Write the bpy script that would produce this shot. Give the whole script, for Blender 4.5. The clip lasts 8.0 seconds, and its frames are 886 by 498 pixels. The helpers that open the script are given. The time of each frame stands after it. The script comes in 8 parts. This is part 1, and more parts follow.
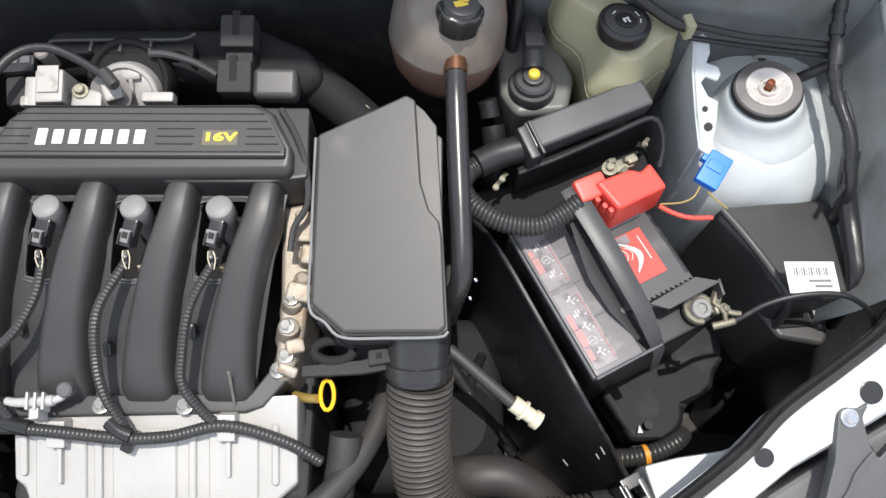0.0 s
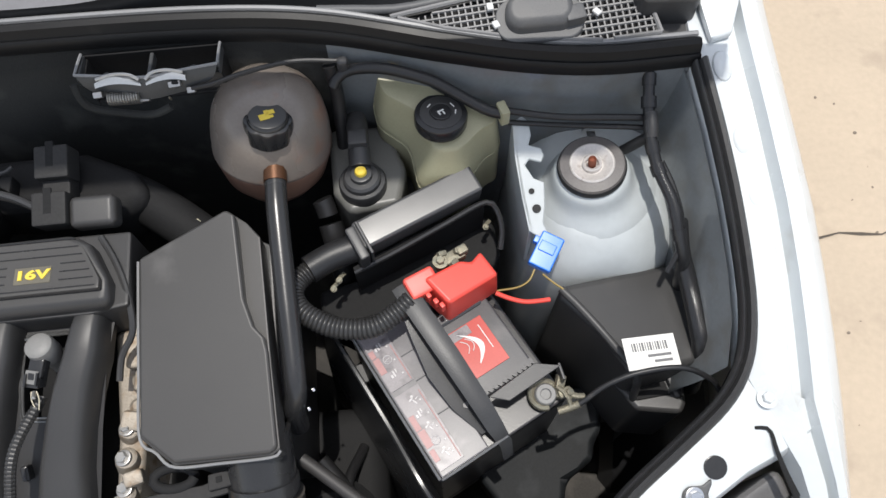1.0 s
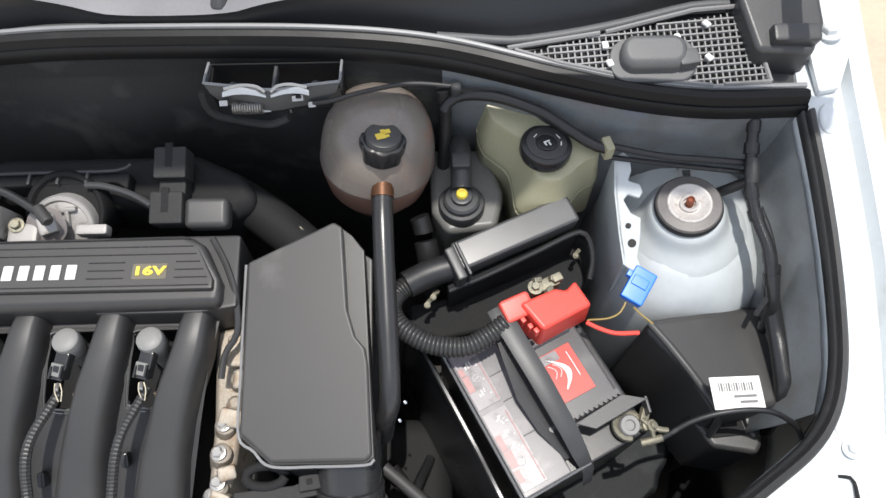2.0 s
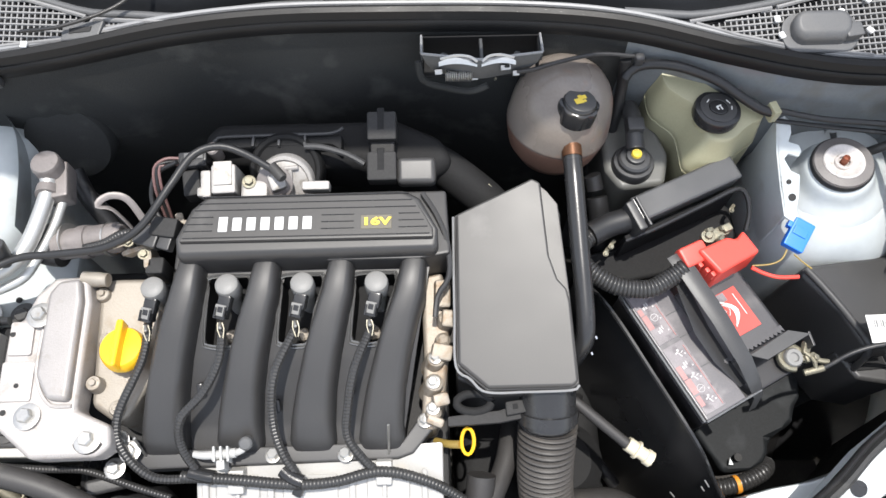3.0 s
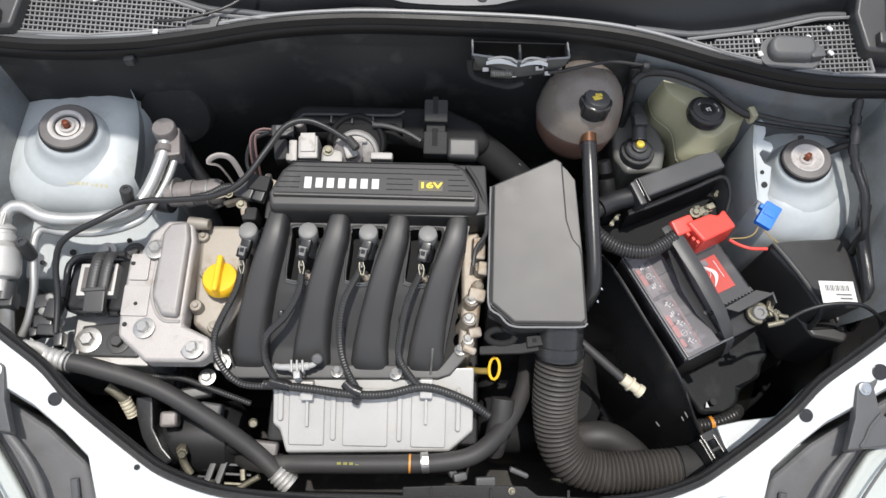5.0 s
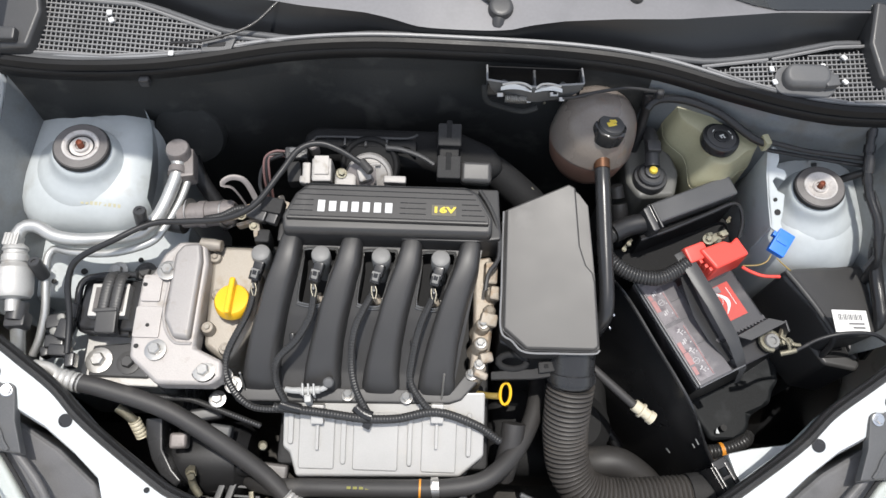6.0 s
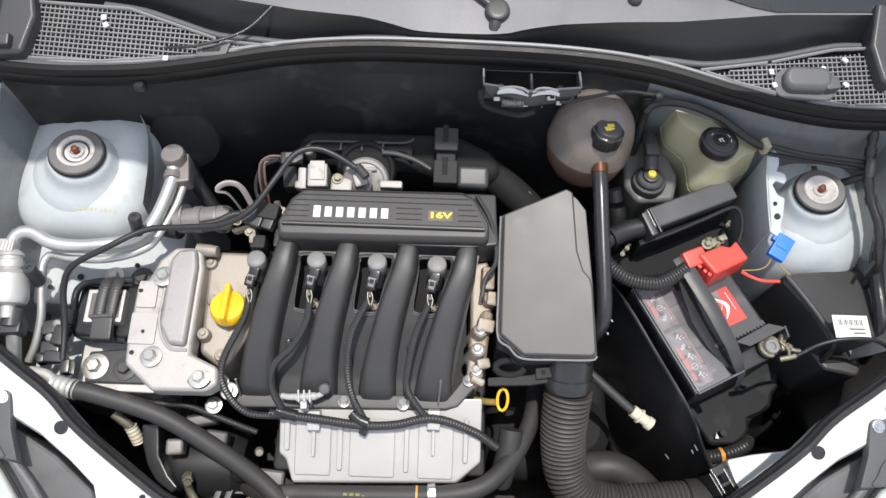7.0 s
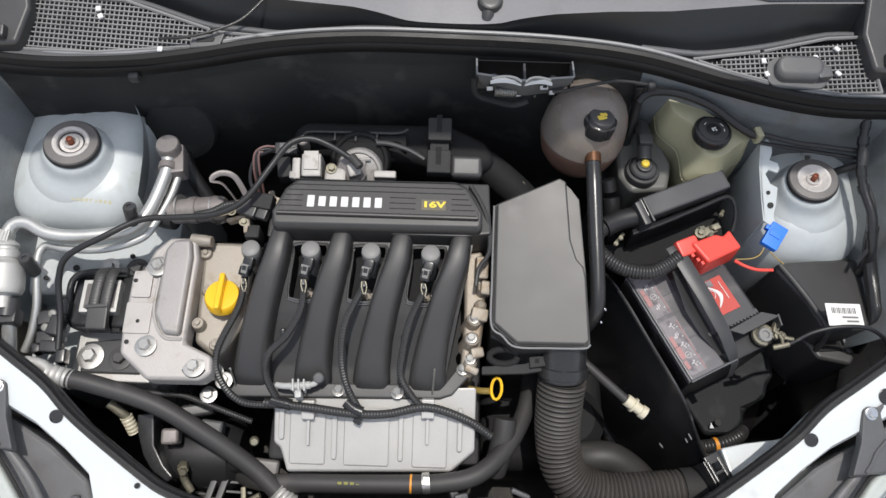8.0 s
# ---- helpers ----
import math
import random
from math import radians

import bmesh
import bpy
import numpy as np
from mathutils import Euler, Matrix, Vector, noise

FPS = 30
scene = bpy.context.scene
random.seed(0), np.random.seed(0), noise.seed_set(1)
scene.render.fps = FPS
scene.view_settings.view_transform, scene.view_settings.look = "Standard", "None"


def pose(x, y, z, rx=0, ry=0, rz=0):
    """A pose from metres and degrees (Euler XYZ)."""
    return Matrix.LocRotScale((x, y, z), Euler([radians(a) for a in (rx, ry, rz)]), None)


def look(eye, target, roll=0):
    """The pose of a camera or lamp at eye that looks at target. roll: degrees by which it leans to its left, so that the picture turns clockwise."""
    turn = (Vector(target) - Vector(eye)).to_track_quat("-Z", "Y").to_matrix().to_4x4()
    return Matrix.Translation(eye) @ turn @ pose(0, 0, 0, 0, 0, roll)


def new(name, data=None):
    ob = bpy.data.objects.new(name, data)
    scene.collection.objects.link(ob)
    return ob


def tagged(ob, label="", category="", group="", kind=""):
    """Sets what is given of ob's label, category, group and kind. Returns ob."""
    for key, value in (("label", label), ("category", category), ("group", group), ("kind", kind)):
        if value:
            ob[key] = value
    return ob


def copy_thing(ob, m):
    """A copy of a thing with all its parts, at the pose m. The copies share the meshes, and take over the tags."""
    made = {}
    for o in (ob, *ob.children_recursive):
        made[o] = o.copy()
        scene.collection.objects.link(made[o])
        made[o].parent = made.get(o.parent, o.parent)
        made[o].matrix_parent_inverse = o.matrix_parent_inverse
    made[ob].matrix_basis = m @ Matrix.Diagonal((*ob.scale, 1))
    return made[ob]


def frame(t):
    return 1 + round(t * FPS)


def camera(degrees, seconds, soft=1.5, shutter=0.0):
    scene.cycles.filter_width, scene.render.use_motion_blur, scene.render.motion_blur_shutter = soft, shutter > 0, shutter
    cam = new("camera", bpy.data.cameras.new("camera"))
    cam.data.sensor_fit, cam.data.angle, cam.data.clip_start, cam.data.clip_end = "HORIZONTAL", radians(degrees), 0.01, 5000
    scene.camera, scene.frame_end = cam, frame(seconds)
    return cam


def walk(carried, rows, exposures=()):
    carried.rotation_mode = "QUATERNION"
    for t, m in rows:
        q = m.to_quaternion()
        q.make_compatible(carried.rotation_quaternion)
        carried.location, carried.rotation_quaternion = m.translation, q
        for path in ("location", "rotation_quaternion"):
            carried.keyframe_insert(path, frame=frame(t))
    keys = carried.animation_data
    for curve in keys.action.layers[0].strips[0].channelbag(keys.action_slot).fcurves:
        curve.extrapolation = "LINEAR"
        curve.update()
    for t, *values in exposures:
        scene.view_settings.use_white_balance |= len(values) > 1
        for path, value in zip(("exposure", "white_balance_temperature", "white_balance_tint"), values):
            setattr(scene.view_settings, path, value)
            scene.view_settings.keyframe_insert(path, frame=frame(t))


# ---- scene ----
cam = camera(62.0, 8.0)
PATH = [
    (0, (0.226, 0.253, 1.598), (0.246, 1.007, -0.254), 1.5),
    (0.5, (0.341, 0.281, 1.591), (0.373, 1.03, -0.263), -1.6),
    (1, (0.393, 0.317, 1.618), (0.452, 1.147, -0.201), -2.0),
    (1.2, (0.391, 0.349, 1.634), (0.447, 1.189, -0.18), -1.3),
    (2.3, (0.241, 0.313, 1.659), (0.247, 1.162, -0.151), -0.5),
    (2.5, (0.188, 0.301, 1.678), (0.201, 1.133, -0.141), -0.0),
    (3, (0.08, 0.266, 1.727), (0.094, 1.057, -0.11), -0.4),
    (3.5, (0.049, 0.218, 1.773), (0.07, 0.928, -0.096), 0.0),
    (4, (0.031, 0.149, 1.826), (0.063, 0.857, -0.044), -0.2),
    (4.5, (0.026, 0.106, 1.87), (0.056, 0.893, 0.032), 1.8),
    (6, (-0.001, 0.135, 1.901), (0.019, 0.976, 0.086), 3.3),
    (6.5, (0.005, 0.146, 1.902), (0.017, 0.984, 0.087), 2.7),
    (7, (0.011, 0.151, 1.901), (0.018, 0.981, 0.082), 2.4),
    (7.5, (0.011, 0.142, 1.901), (0.027, 0.976, 0.083), 3.0),
    (8, (0.023, 0.134, 1.897), (0.026, 0.967, 0.079), 2.0),
]
walk(cam, [(t, look(eye, target, roll)) for t, eye, target, roll in PATH],
     exposures=((0, 1.03), (0.5, 1.02), (1, 0.54), (1.2, 0.42), (2.3, 1.14), (2.5, 1.25), (3, 1.24), (3.5, 1.2), (4, 0.78), (4.5, 0.68), (6, 0.74), (6.5, 0.80), (7.5, 0.80), (8, 0.45)))

# ---- world, sun, exposure ----
world = bpy.data.worlds.new("sky")
scene.world = world
world.use_nodes = True
wn = world.node_tree.nodes
sky = wn.new("ShaderNodeTexSky")
sky.sky_type = "NISHITA"
sky.sun_disc = False
sky.sun_elevation = radians(86)
sky.sun_rotation = radians(40)
haze = wn.new("ShaderNodeHueSaturation")
haze.inputs["Saturation"].default_value = 0.42
world.node_tree.links.new(sky.outputs[0], haze.inputs["Color"])
world.node_tree.links.new(haze.outputs[0], wn["Background"].inputs[0])
wn["Background"].inputs[1].default_value = 0.15
sun = new("sun", bpy.data.lights.new("sun", "SUN"))
sun.data.energy, sun.data.angle, sun.data.color = 2.35, radians(0.6), (1.0, 0.96, 0.9)
sun.matrix_world = look((0.2, 0.30, 8.0), (0.0, 0.0, 0.0))


# ---- materials ----
def mat(name, color, rough=0.5, metal=0.0, spread=0.25, grain=40.0, bump=0.15, dirt=None, dirt_scale=9.0, dirt_low=0.55, coat=0.0, spec=0.5):
    """A surface with fine grain, broad tone changes and patches of dirt."""
    m = bpy.data.materials.new(name)
    m.use_nodes = True
    n, l = m.node_tree.nodes, m.node_tree.links
    b = n["Principled BSDF"]
    co = n.new("ShaderNodeTexCoord")
    fine, broad = n.new("ShaderNodeTexNoise"), n.new("ShaderNodeTexNoise")
    fine.inputs["Scale"].default_value, fine.inputs["Detail"].default_value = grain * 10, 4
    broad.inputs["Scale"].default_value, broad.inputs["Detail"].default_value = dirt_scale, 6
    for x in (fine, broad):
        l.new(co.outputs["Object"], x.inputs["Vector"])
    ramp = n.new("ShaderNodeValToRGB")
    ramp.color_ramp.elements[0].position, ramp.color_ramp.elements[1].position = 0.3, 0.7
    lo, hi = 1 - spread, 1 + spread
    ramp.color_ramp.elements[0].color = (*[c * lo for c in color], 1)
    ramp.color_ramp.elements[1].color = (*[min(1, c * hi) for c in color], 1)
    mixn = n.new("ShaderNodeMath")
    mixn.operation = "MULTIPLY_ADD"
    l.new(fine.outputs["Fac"], mixn.inputs[0])
    mixn.inputs[1].default_value = 0.4
    half = n.new("ShaderNodeMath")
    half.operation = "MULTIPLY"
    half.inputs[1].default_value = 0.6
    l.new(broad.outputs["Fac"], half.inputs[0])
    l.new(half.outputs[0], mixn.inputs[2])
    l.new(mixn.outputs[0], ramp.inputs[0])
    out = ramp.outputs[0]
    if dirt:
        mask = n.new("ShaderNodeTexNoise")
        mask.inputs["Scale"].default_value, mask.inputs["Detail"].default_value = dirt_scale * 2.3, 8
        l.new(co.outputs["Object"], mask.inputs["Vector"])
        cut = n.new("ShaderNodeValToRGB")
        cut.color_ramp.elements[0].position, cut.color_ramp.elements[1].position = dirt_low, dirt_low + 0.2
        l.new(mask.outputs["Fac"], cut.inputs[0])
        mx = n.new("ShaderNodeMixRGB")
        mx.inputs[2].default_value = (*dirt, 1)
        l.new(cut.outputs[0], mx.inputs[0])
        l.new(out, mx.inputs[1])
        out = mx.outputs[0]
    l.new(out, b.inputs["Base Color"])
    rr = n.new("ShaderNodeMapRange")
    rr.inputs[3].default_value, rr.inputs[4].default_value = max(0.02, rough - 0.1), min(1, rough + 0.12)
    l.new(broad.outputs["Fac"], rr.inputs[0])
    l.new(rr.outputs[0], b.inputs["Roughness"])
    b.inputs["Metallic"].default_value = metal
    b.inputs["Coat Weight"].default_value = coat
    b.inputs["Specular IOR Level"].default_value = spec
    if bump:
        bp = n.new("ShaderNodeBump")
        bp.inputs["Strength"].default_value, bp.inputs["Distance"].default_value = bump, 0.0006
        l.new(fine.outputs["Fac"], bp.inputs["Height"])
        l.new(bp.outputs[0], b.inputs["Normal"])
    return m


PAINT = mat("light_grey_car_paint", (0.60, 0.63, 0.64), 0.28, 0.0, 0.04, 8, 0.0, (0.45, 0.44, 0.41), 7, 0.62, coat=0.5)
PAINT_IN = mat("dusty_inner_paint", (0.46, 0.49, 0.497), 0.38, 0.0, 0.07, 10, 0.03, (0.36, 0.36, 0.34), 9, 0.58, coat=0.2)
LID = mat("matt_black_plastic_lid", (0.046, 0.045, 0.0445), 0.42, 0, 0.12, 90, 0.25, (0.06, 0.057, 0.053), 6, 0.62)
PLASTIC = mat("black_plastic", (0.042, 0.042, 0.043), 0.4, 0, 0.2, 60, 0.2, (0.05, 0.047, 0.043), 14, 0.66)
MANIF = mat("manifold_black_plastic", (0.038, 0.0372, 0.0374), 0.47, 0, 0.16, 80, 0.1, (0.046, 0.044, 0.041), 8, 0.62)
SATIN = mat("satin_black_plastic", (0.025, 0.025, 0.026), 0.25, 0, 0.2, 60, 0.1)
# Dark plastic; also carries the shade of holes and of deep parts.
DARK = mat("dark_parts_and_shade", (0.03, 0.0295, 0.0295), 0.65, 0, 0.3, 30, 0.3, spec=0.25)
FELT = mat("black_insulation_felt", (0.029, 0.030, 0.0295), 0.85, 0, 0.3, 60, 0.8, (0.07, 0.07, 0.066), 7, 0.55, spec=0.25)
RUBBER = mat("black_rubber", (0.017, 0.017, 0.018), 0.42, 0, 0.2, 50, 0.2, (0.07, 0.066, 0.06), 20, 0.64)
HOSE = mat("grey_black_hose_rubber", (0.037, 0.035, 0.034), 0.55, 0, 0.2, 60, 0.3, (0.08, 0.075, 0.068), 12, 0.6)
RIBHOSE = mat("dusty_ribbed_hose_rubber", (0.058, 0.053, 0.049), 0.55, 0, 0.25, 60, 0.3, (0.09, 0.08, 0.07), 10, 0.55)
CONDUIT = mat("conduit_plastic", (0.03, 0.0295, 0.0295), 0.36, 0, 0.2, 60, 0.1)
ALU = mat("cast_aluminium", (0.5, 0.49, 0.47), 0.55, 0.5, 0.12, 70, 0.5, (0.36, 0.32, 0.27), 16, 0.62)
ALU_COVER = mat("painted_cover_metal", (0.45, 0.44, 0.42), 0.5, 0.3, 0.09, 60, 0.3, (0.5, 0.46, 0.4), 14, 0.64)
TIMING_PANEL = mat("greyer_cover_panel", (0.29, 0.275, 0.268), 0.5, 0.25, 0.14, 60, 0.4, (0.22, 0.2, 0.175), 22, 0.6)
ALU_DIRTY = mat("stained_cast_aluminium", (0.33, 0.29, 0.24), 0.55, 0.4, 0.2, 50, 0.7, (0.22, 0.15, 0.09), 30, 0.52)
TIMING = mat("timing_cover_grey", (0.375, 0.352, 0.338), 0.5, 0.25, 0.14, 60, 0.5, (0.25, 0.22, 0.185), 22, 0.62)
THROTTLE = mat("dull_throttle_casting", (0.36, 0.345, 0.33), 0.55, 0.3, 0.12, 60, 0.4, (0.2, 0.18, 0.15), 30, 0.56)
STEEL = mat("zinc_steel", (0.48, 0.47, 0.45), 0.4, 0.9, 0.12, 40, 0.2, (0.35, 0.3, 0.24), 40, 0.62)
CHROME = mat("bright_metal", (0.75, 0.75, 0.74), 0.18, 1.0, 0.05, 40, 0.05)
PIPE = mat("aluminium_pipe", (0.50, 0.50, 0.485), 0.46, 0.7, 0.06, 40, 0.1, (0.5, 0.47, 0.42), 20, 0.66)
RUST = mat("rusty_steel", (0.24, 0.075, 0.04), 0.75, 0.2, 0.4, 60, 0.6)
TANK = mat("stained_translucent_tank", (0.185, 0.16, 0.14), 0.28, 0, 0.12, 30, 0.05, (0.25, 0.12, 0.075), 7, 0.56)
_n, _l = TANK.node_tree.nodes, TANK.node_tree.links
_co, _sep, _r = _n.new("ShaderNodeTexCoord"), _n.new("ShaderNodeSeparateXYZ"), _n.new("ShaderNodeValToRGB")
_r.color_ramp.elements[0].position, _r.color_ramp.elements[1].position = 0.085, 0.135
_r.color_ramp.elements[0].color, _r.color_ramp.elements[1].color = (1, 1, 1, 1), (0, 0, 0, 1)
_mx = _n.new("ShaderNodeMixRGB")
_mx.inputs[2].default_value = (0.135, 0.055, 0.034, 1)
_base = _n["Principled BSDF"].inputs["Base Color"]
_l.new(_base.links[0].from_socket, _mx.inputs[1])
_l.new(_co.outputs["Object"], _sep.inputs[0])
_l.new(_sep.outputs["Z"], _r.inputs[0])
_l.new(_r.outputs[0], _mx.inputs[0])
_l.new(_mx.outputs[0], _base)
TANK_LOW = mat("coolant_stained_tank", (0.2, 0.115, 0.085), 0.33, 0, 0.15, 30, 0.05)
CREAM = mat("yellowed_cream_plastic", (0.33, 0.315, 0.205), 0.42, 0, 0.08, 40, 0.1, (0.25, 0.22, 0.14), 12, 0.64)
WAX = mat("grey_translucent_plastic", (0.13, 0.13, 0.12), 0.4, 0, 0.12, 40, 0.1)
YELLOW = mat("yellow_plastic", (0.88, 0.50, 0.02), 0.35, 0, 0.05, 40, 0.08)
YELLOW_PRINT = mat("yellow_print", (0.7, 0.52, 0.06), 0.5, 0, 0.1, 40, 0.0)
WHITE_PRINT = mat("white_print", (0.64, 0.64, 0.63), 0.4, 0, 0.05, 40, 0.0)
RED = mat("red_plastic", (0.74, 0.075, 0.055), 0.38, 0, 0.06, 40, 0.1)
RED_PRINT = mat("red_print", (0.5, 0.085, 0.07), 0.25, 0, 0.08, 40, 0.0)
PINK_PRINT = mat("faded_red_print", (0.33, 0.16, 0.155), 0.4, 0, 0.2, 40, 0.0)
BLUE = mat("blue_plastic", (0.015, 0.17, 0.72), 0.35, 0, 0.05, 40, 0.05)
BATT = mat("battery_black", (0.022, 0.021, 0.022), 0.3, 0, 0.15, 50, 0.1, (0.12, 0.1, 0.1), 9, 0.6)
# Dusty black top, its base colour lifted to carry a sheen.
BATT_TOP = mat("dusty_battery_top_with_sheen", (0.11, 0.104, 0.11), 0.36, 0, 0.2, 50, 0.05, (0.19, 0.175, 0.18), 14, 0.54, coat=0.15)
PAPER = mat("white_label_paper", (0.74, 0.73, 0.7), 0.55, 0, 0.05, 60, 0.1)
GREY_SIGN = mat("worn_white_print", (0.45, 0.43, 0.43), 0.35, 0, 0.3, 60, 0.0)
GREY_PRINT = mat("grey_print", (0.16, 0.16, 0.16), 0.5, 0, 0.1, 40, 0.0)
CORRODE = mat("corroded_terminal", (0.24, 0.22, 0.165), 0.5, 0.6, 0.35, 60, 0.9, (0.2, 0.2, 0.16), 60, 0.5)
ORANGE = mat("orange_tape", (0.68, 0.27, 0.03), 0.5, 0, 0.1, 40, 0.0)
COPPER = mat("copper_clamp", (0.13, 0.06, 0.03), 0.45, 0.6, 0.3, 60, 0.3)
TAPE = mat("shiny_black_tape", (0.018, 0.018, 0.019), 0.22, 0, 0.2, 60, 0.5)
CREAM_FIT = mat("ivory_plastic", (0.6, 0.55, 0.42), 0.4, 0, 0.08, 40, 0.05)
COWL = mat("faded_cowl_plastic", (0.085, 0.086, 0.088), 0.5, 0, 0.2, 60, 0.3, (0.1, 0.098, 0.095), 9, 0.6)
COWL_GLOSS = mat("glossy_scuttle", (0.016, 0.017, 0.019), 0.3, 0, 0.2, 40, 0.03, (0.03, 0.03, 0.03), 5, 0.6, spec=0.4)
# Dusty blue-grey lowered to near black for the battery's shade.
SKIRT = mat("shaded_blue_grey_skirt", (0.012, 0.0135, 0.015), 0.6, 0, 0.4, 30, 0.2, (0.027, 0.0295, 0.032), 12, 0.52, spec=0.2)
LIP = mat("pale_seal_lip", (0.22, 0.222, 0.225), 0.4, 0, 0.1, 40, 0.0)
# Paler than the plastic it edges, to paint a highlight there.
EDGE = mat("glossy_edge_highlight", (0.11, 0.11, 0.11), 0.16, 0, 0.2, 40, 0.0, coat=0.6, spec=0.9)
OLIVE = mat("faded_olive_print", (0.22, 0.21, 0.05), 0.6, 0, 0.2, 40, 0.0)
LABEL_DARK = mat("dark_glossy_label", (0.2, 0.182, 0.19), 0.32, 0, 0.3, 60, 0.0, (0.08, 0.07, 0.078), 40, 0.52, coat=0.2)
PINK_WIRE = mat("faded_pink_wire", (0.16, 0.09, 0.085), 0.5, 0, 0.2, 60, 0.1)
OCHRE = mat("ochre_wire", (0.27, 0.19, 0.05), 0.5, 0, 0.1, 40, 0.0)
CUP = mat("dusty_mount_cup", (0.2, 0.18, 0.172), 0.45, 0.2, 0.15, 40, 0.2, (0.1, 0.09, 0.085), 30, 0.6)
BADGE = mat("badge_field", (0.11, 0.10, 0.075), 0.5, 0, 0.2, 40, 0.0)
FUSE_LID = mat("dusty_grey_black_lid", (0.06, 0.06, 0.061), 0.3, 0, 0.12, 70, 0.04, (0.08, 0.076, 0.072), 18, 0.6, spec=0.7)
CUP_DARK = mat("dark_mount_rubber", (0.125, 0.115, 0.11), 0.42, 0, 0.2, 40, 0.2, (0.1, 0.09, 0.085), 30, 0.62)
WASHER = mat("pale_dusty_washer", (0.54, 0.51, 0.485), 0.5, 0.3, 0.15, 40, 0.2, (0.25, 0.2, 0.17), 50, 0.6)
AIR_LID = mat("dusty_dark_grey_lid", (0.052, 0.05, 0.0485), 0.45, 0, 0.09, 90, 0.12, (0.11, 0.106, 0.102), 6, 0.62)
SEAL_RUBBER = mat("weathered_seal_rubber", (0.024, 0.024, 0.025), 0.42, 0, 0.2, 50, 0.15, (0.055, 0.053, 0.05), 14, 0.62)
CAM = mat("beige_cam_cover", (0.31, 0.28, 0.24), 0.5, 0.3, 0.12, 50, 0.5, (0.25, 0.205, 0.155), 22, 0.56)
# Black plastic darkened for the shade by the firewall, in wells and slots.
BLACK_AND_SHADE = mat("dull_black_and_shade", (0.018, 0.018, 0.0185), 0.7, 0, 0.25, 30, 0.3, spec=0.15)
LINER = mat("dusty_dark_liner", (0.05, 0.047, 0.044), 0.8, 0, 0.3, 30, 0.4, (0.085, 0.078, 0.07), 12, 0.55, spec=0.2)
VALVE = mat("milky_valve_plastic", (0.38, 0.38, 0.37), 0.4, 0, 0.1, 40, 0.1)
# Battery black lightened for the sunlight on the top panel.
BATT_PANEL = mat("sunlit_battery_panel", (0.055, 0.054, 0.058), 0.35, 0, 0.2, 50, 0.15, (0.1, 0.095, 0.095), 14, 0.6)
STAMP = mat("faded_yellow_stamp", (0.47, 0.44, 0.30), 0.6, 0, 0.15, 40, 0.0)
# Inner paint with grime, its base darkened for shade below the seal.
GRIME_SHADE = mat("grimy_shaded_grey_paint", (0.155, 0.168, 0.176), 0.33, 0.0, 0.14, 20, 0.08, (0.13, 0.13, 0.125), 11, 0.5, coat=0.3)
# Dark scuttle plastic painted paler for the sky it reflects.
SCUTTLE_TOP = mat("scuttle_sky_reflection", (0.16, 0.158, 0.165), 0.42, 0, 0.1, 20, 0.05, (0.12, 0.12, 0.125), 4, 0.55)
LEVER = mat("pale_plated_lever", (0.62, 0.62, 0.60), 0.35, 0.5, 0.1, 40, 0.1)
# Grey bracket paint darkened for the cowl's shade on the latch.
FRAME_GREY = mat("shaded_grey_bracket_paint", (0.06, 0.062, 0.063), 0.4, 0.1, 0.15, 40, 0.15, (0.08, 0.08, 0.08), 16, 0.58)
COWL_SEAL = mat("glossy_seal_rubber", (0.01, 0.01, 0.0104), 0.42, 0, 0.2, 50, 0.1, (0.025, 0.024, 0.023), 16, 0.66, spec=0.22)
GRILLE = mat("sun_faded_grille", (0.2, 0.197, 0.195), 0.5, 0, 0.12, 60, 0.2, (0.10, 0.098, 0.095), 9, 0.6)
COIL_GREY = mat("coil_grey_plastic", (0.2, 0.197, 0.19), 0.5, 0, 0.1, 60, 0.2)
LAMP_GREY = mat("dull_lamp_housing", (0.13, 0.127, 0.127), 0.5, 0, 0.2, 60, 0.3, (0.09, 0.088, 0.085), 9, 0.58)
LAMP_LENS = mat("headlamp_lens_plastic", (0.5, 0.53, 0.5), 0.12, 0.0, 0.05, 20, 0.0, coat=0.8)
CONCRETE = mat("tan_concrete", (0.47, 0.385, 0.29), 0.85, 0, 0.1, 6, 0.6, (0.36, 0.29, 0.22), 3.0, 0.6)
CRACK = mat("dark_crack", (0.09, 0.075, 0.06), 0.9, 0, 0.3, 30, 0.3)
GRAVEL = mat("dark_grit", (0.2, 0.165, 0.13), 0.9, 0, 0.3, 30, 0.3)
GLASS = bpy.data.materials.new("windscreen_glass")
GLASS.use_nodes = True
_g = GLASS.node_tree.nodes["Principled BSDF"]
_g.inputs["Base Color"].default_value = (0.01, 0.013, 0.014, 1)
_g.inputs["Roughness"].default_value = 0.04
_g.inputs["Coat Weight"].default_value = 1.0


# ---- shape tools (all work in world metres) ----
def fuse(bm, other):
    """Adds the geometry of one bmesh to another."""
    me = bpy.data.meshes.new("tmp")
    other.to_mesh(me)
    other.free()
    bm.from_mesh(me)
    bpy.data.meshes.remove(me)
    return bm


def thing(name, label, category, at=(0, 0, 0), group="", kind=""):
    ob = new(name)
    ob.location = at
    ob.empty_display_size = 0.05
    return tagged(ob, label, category, group, kind)


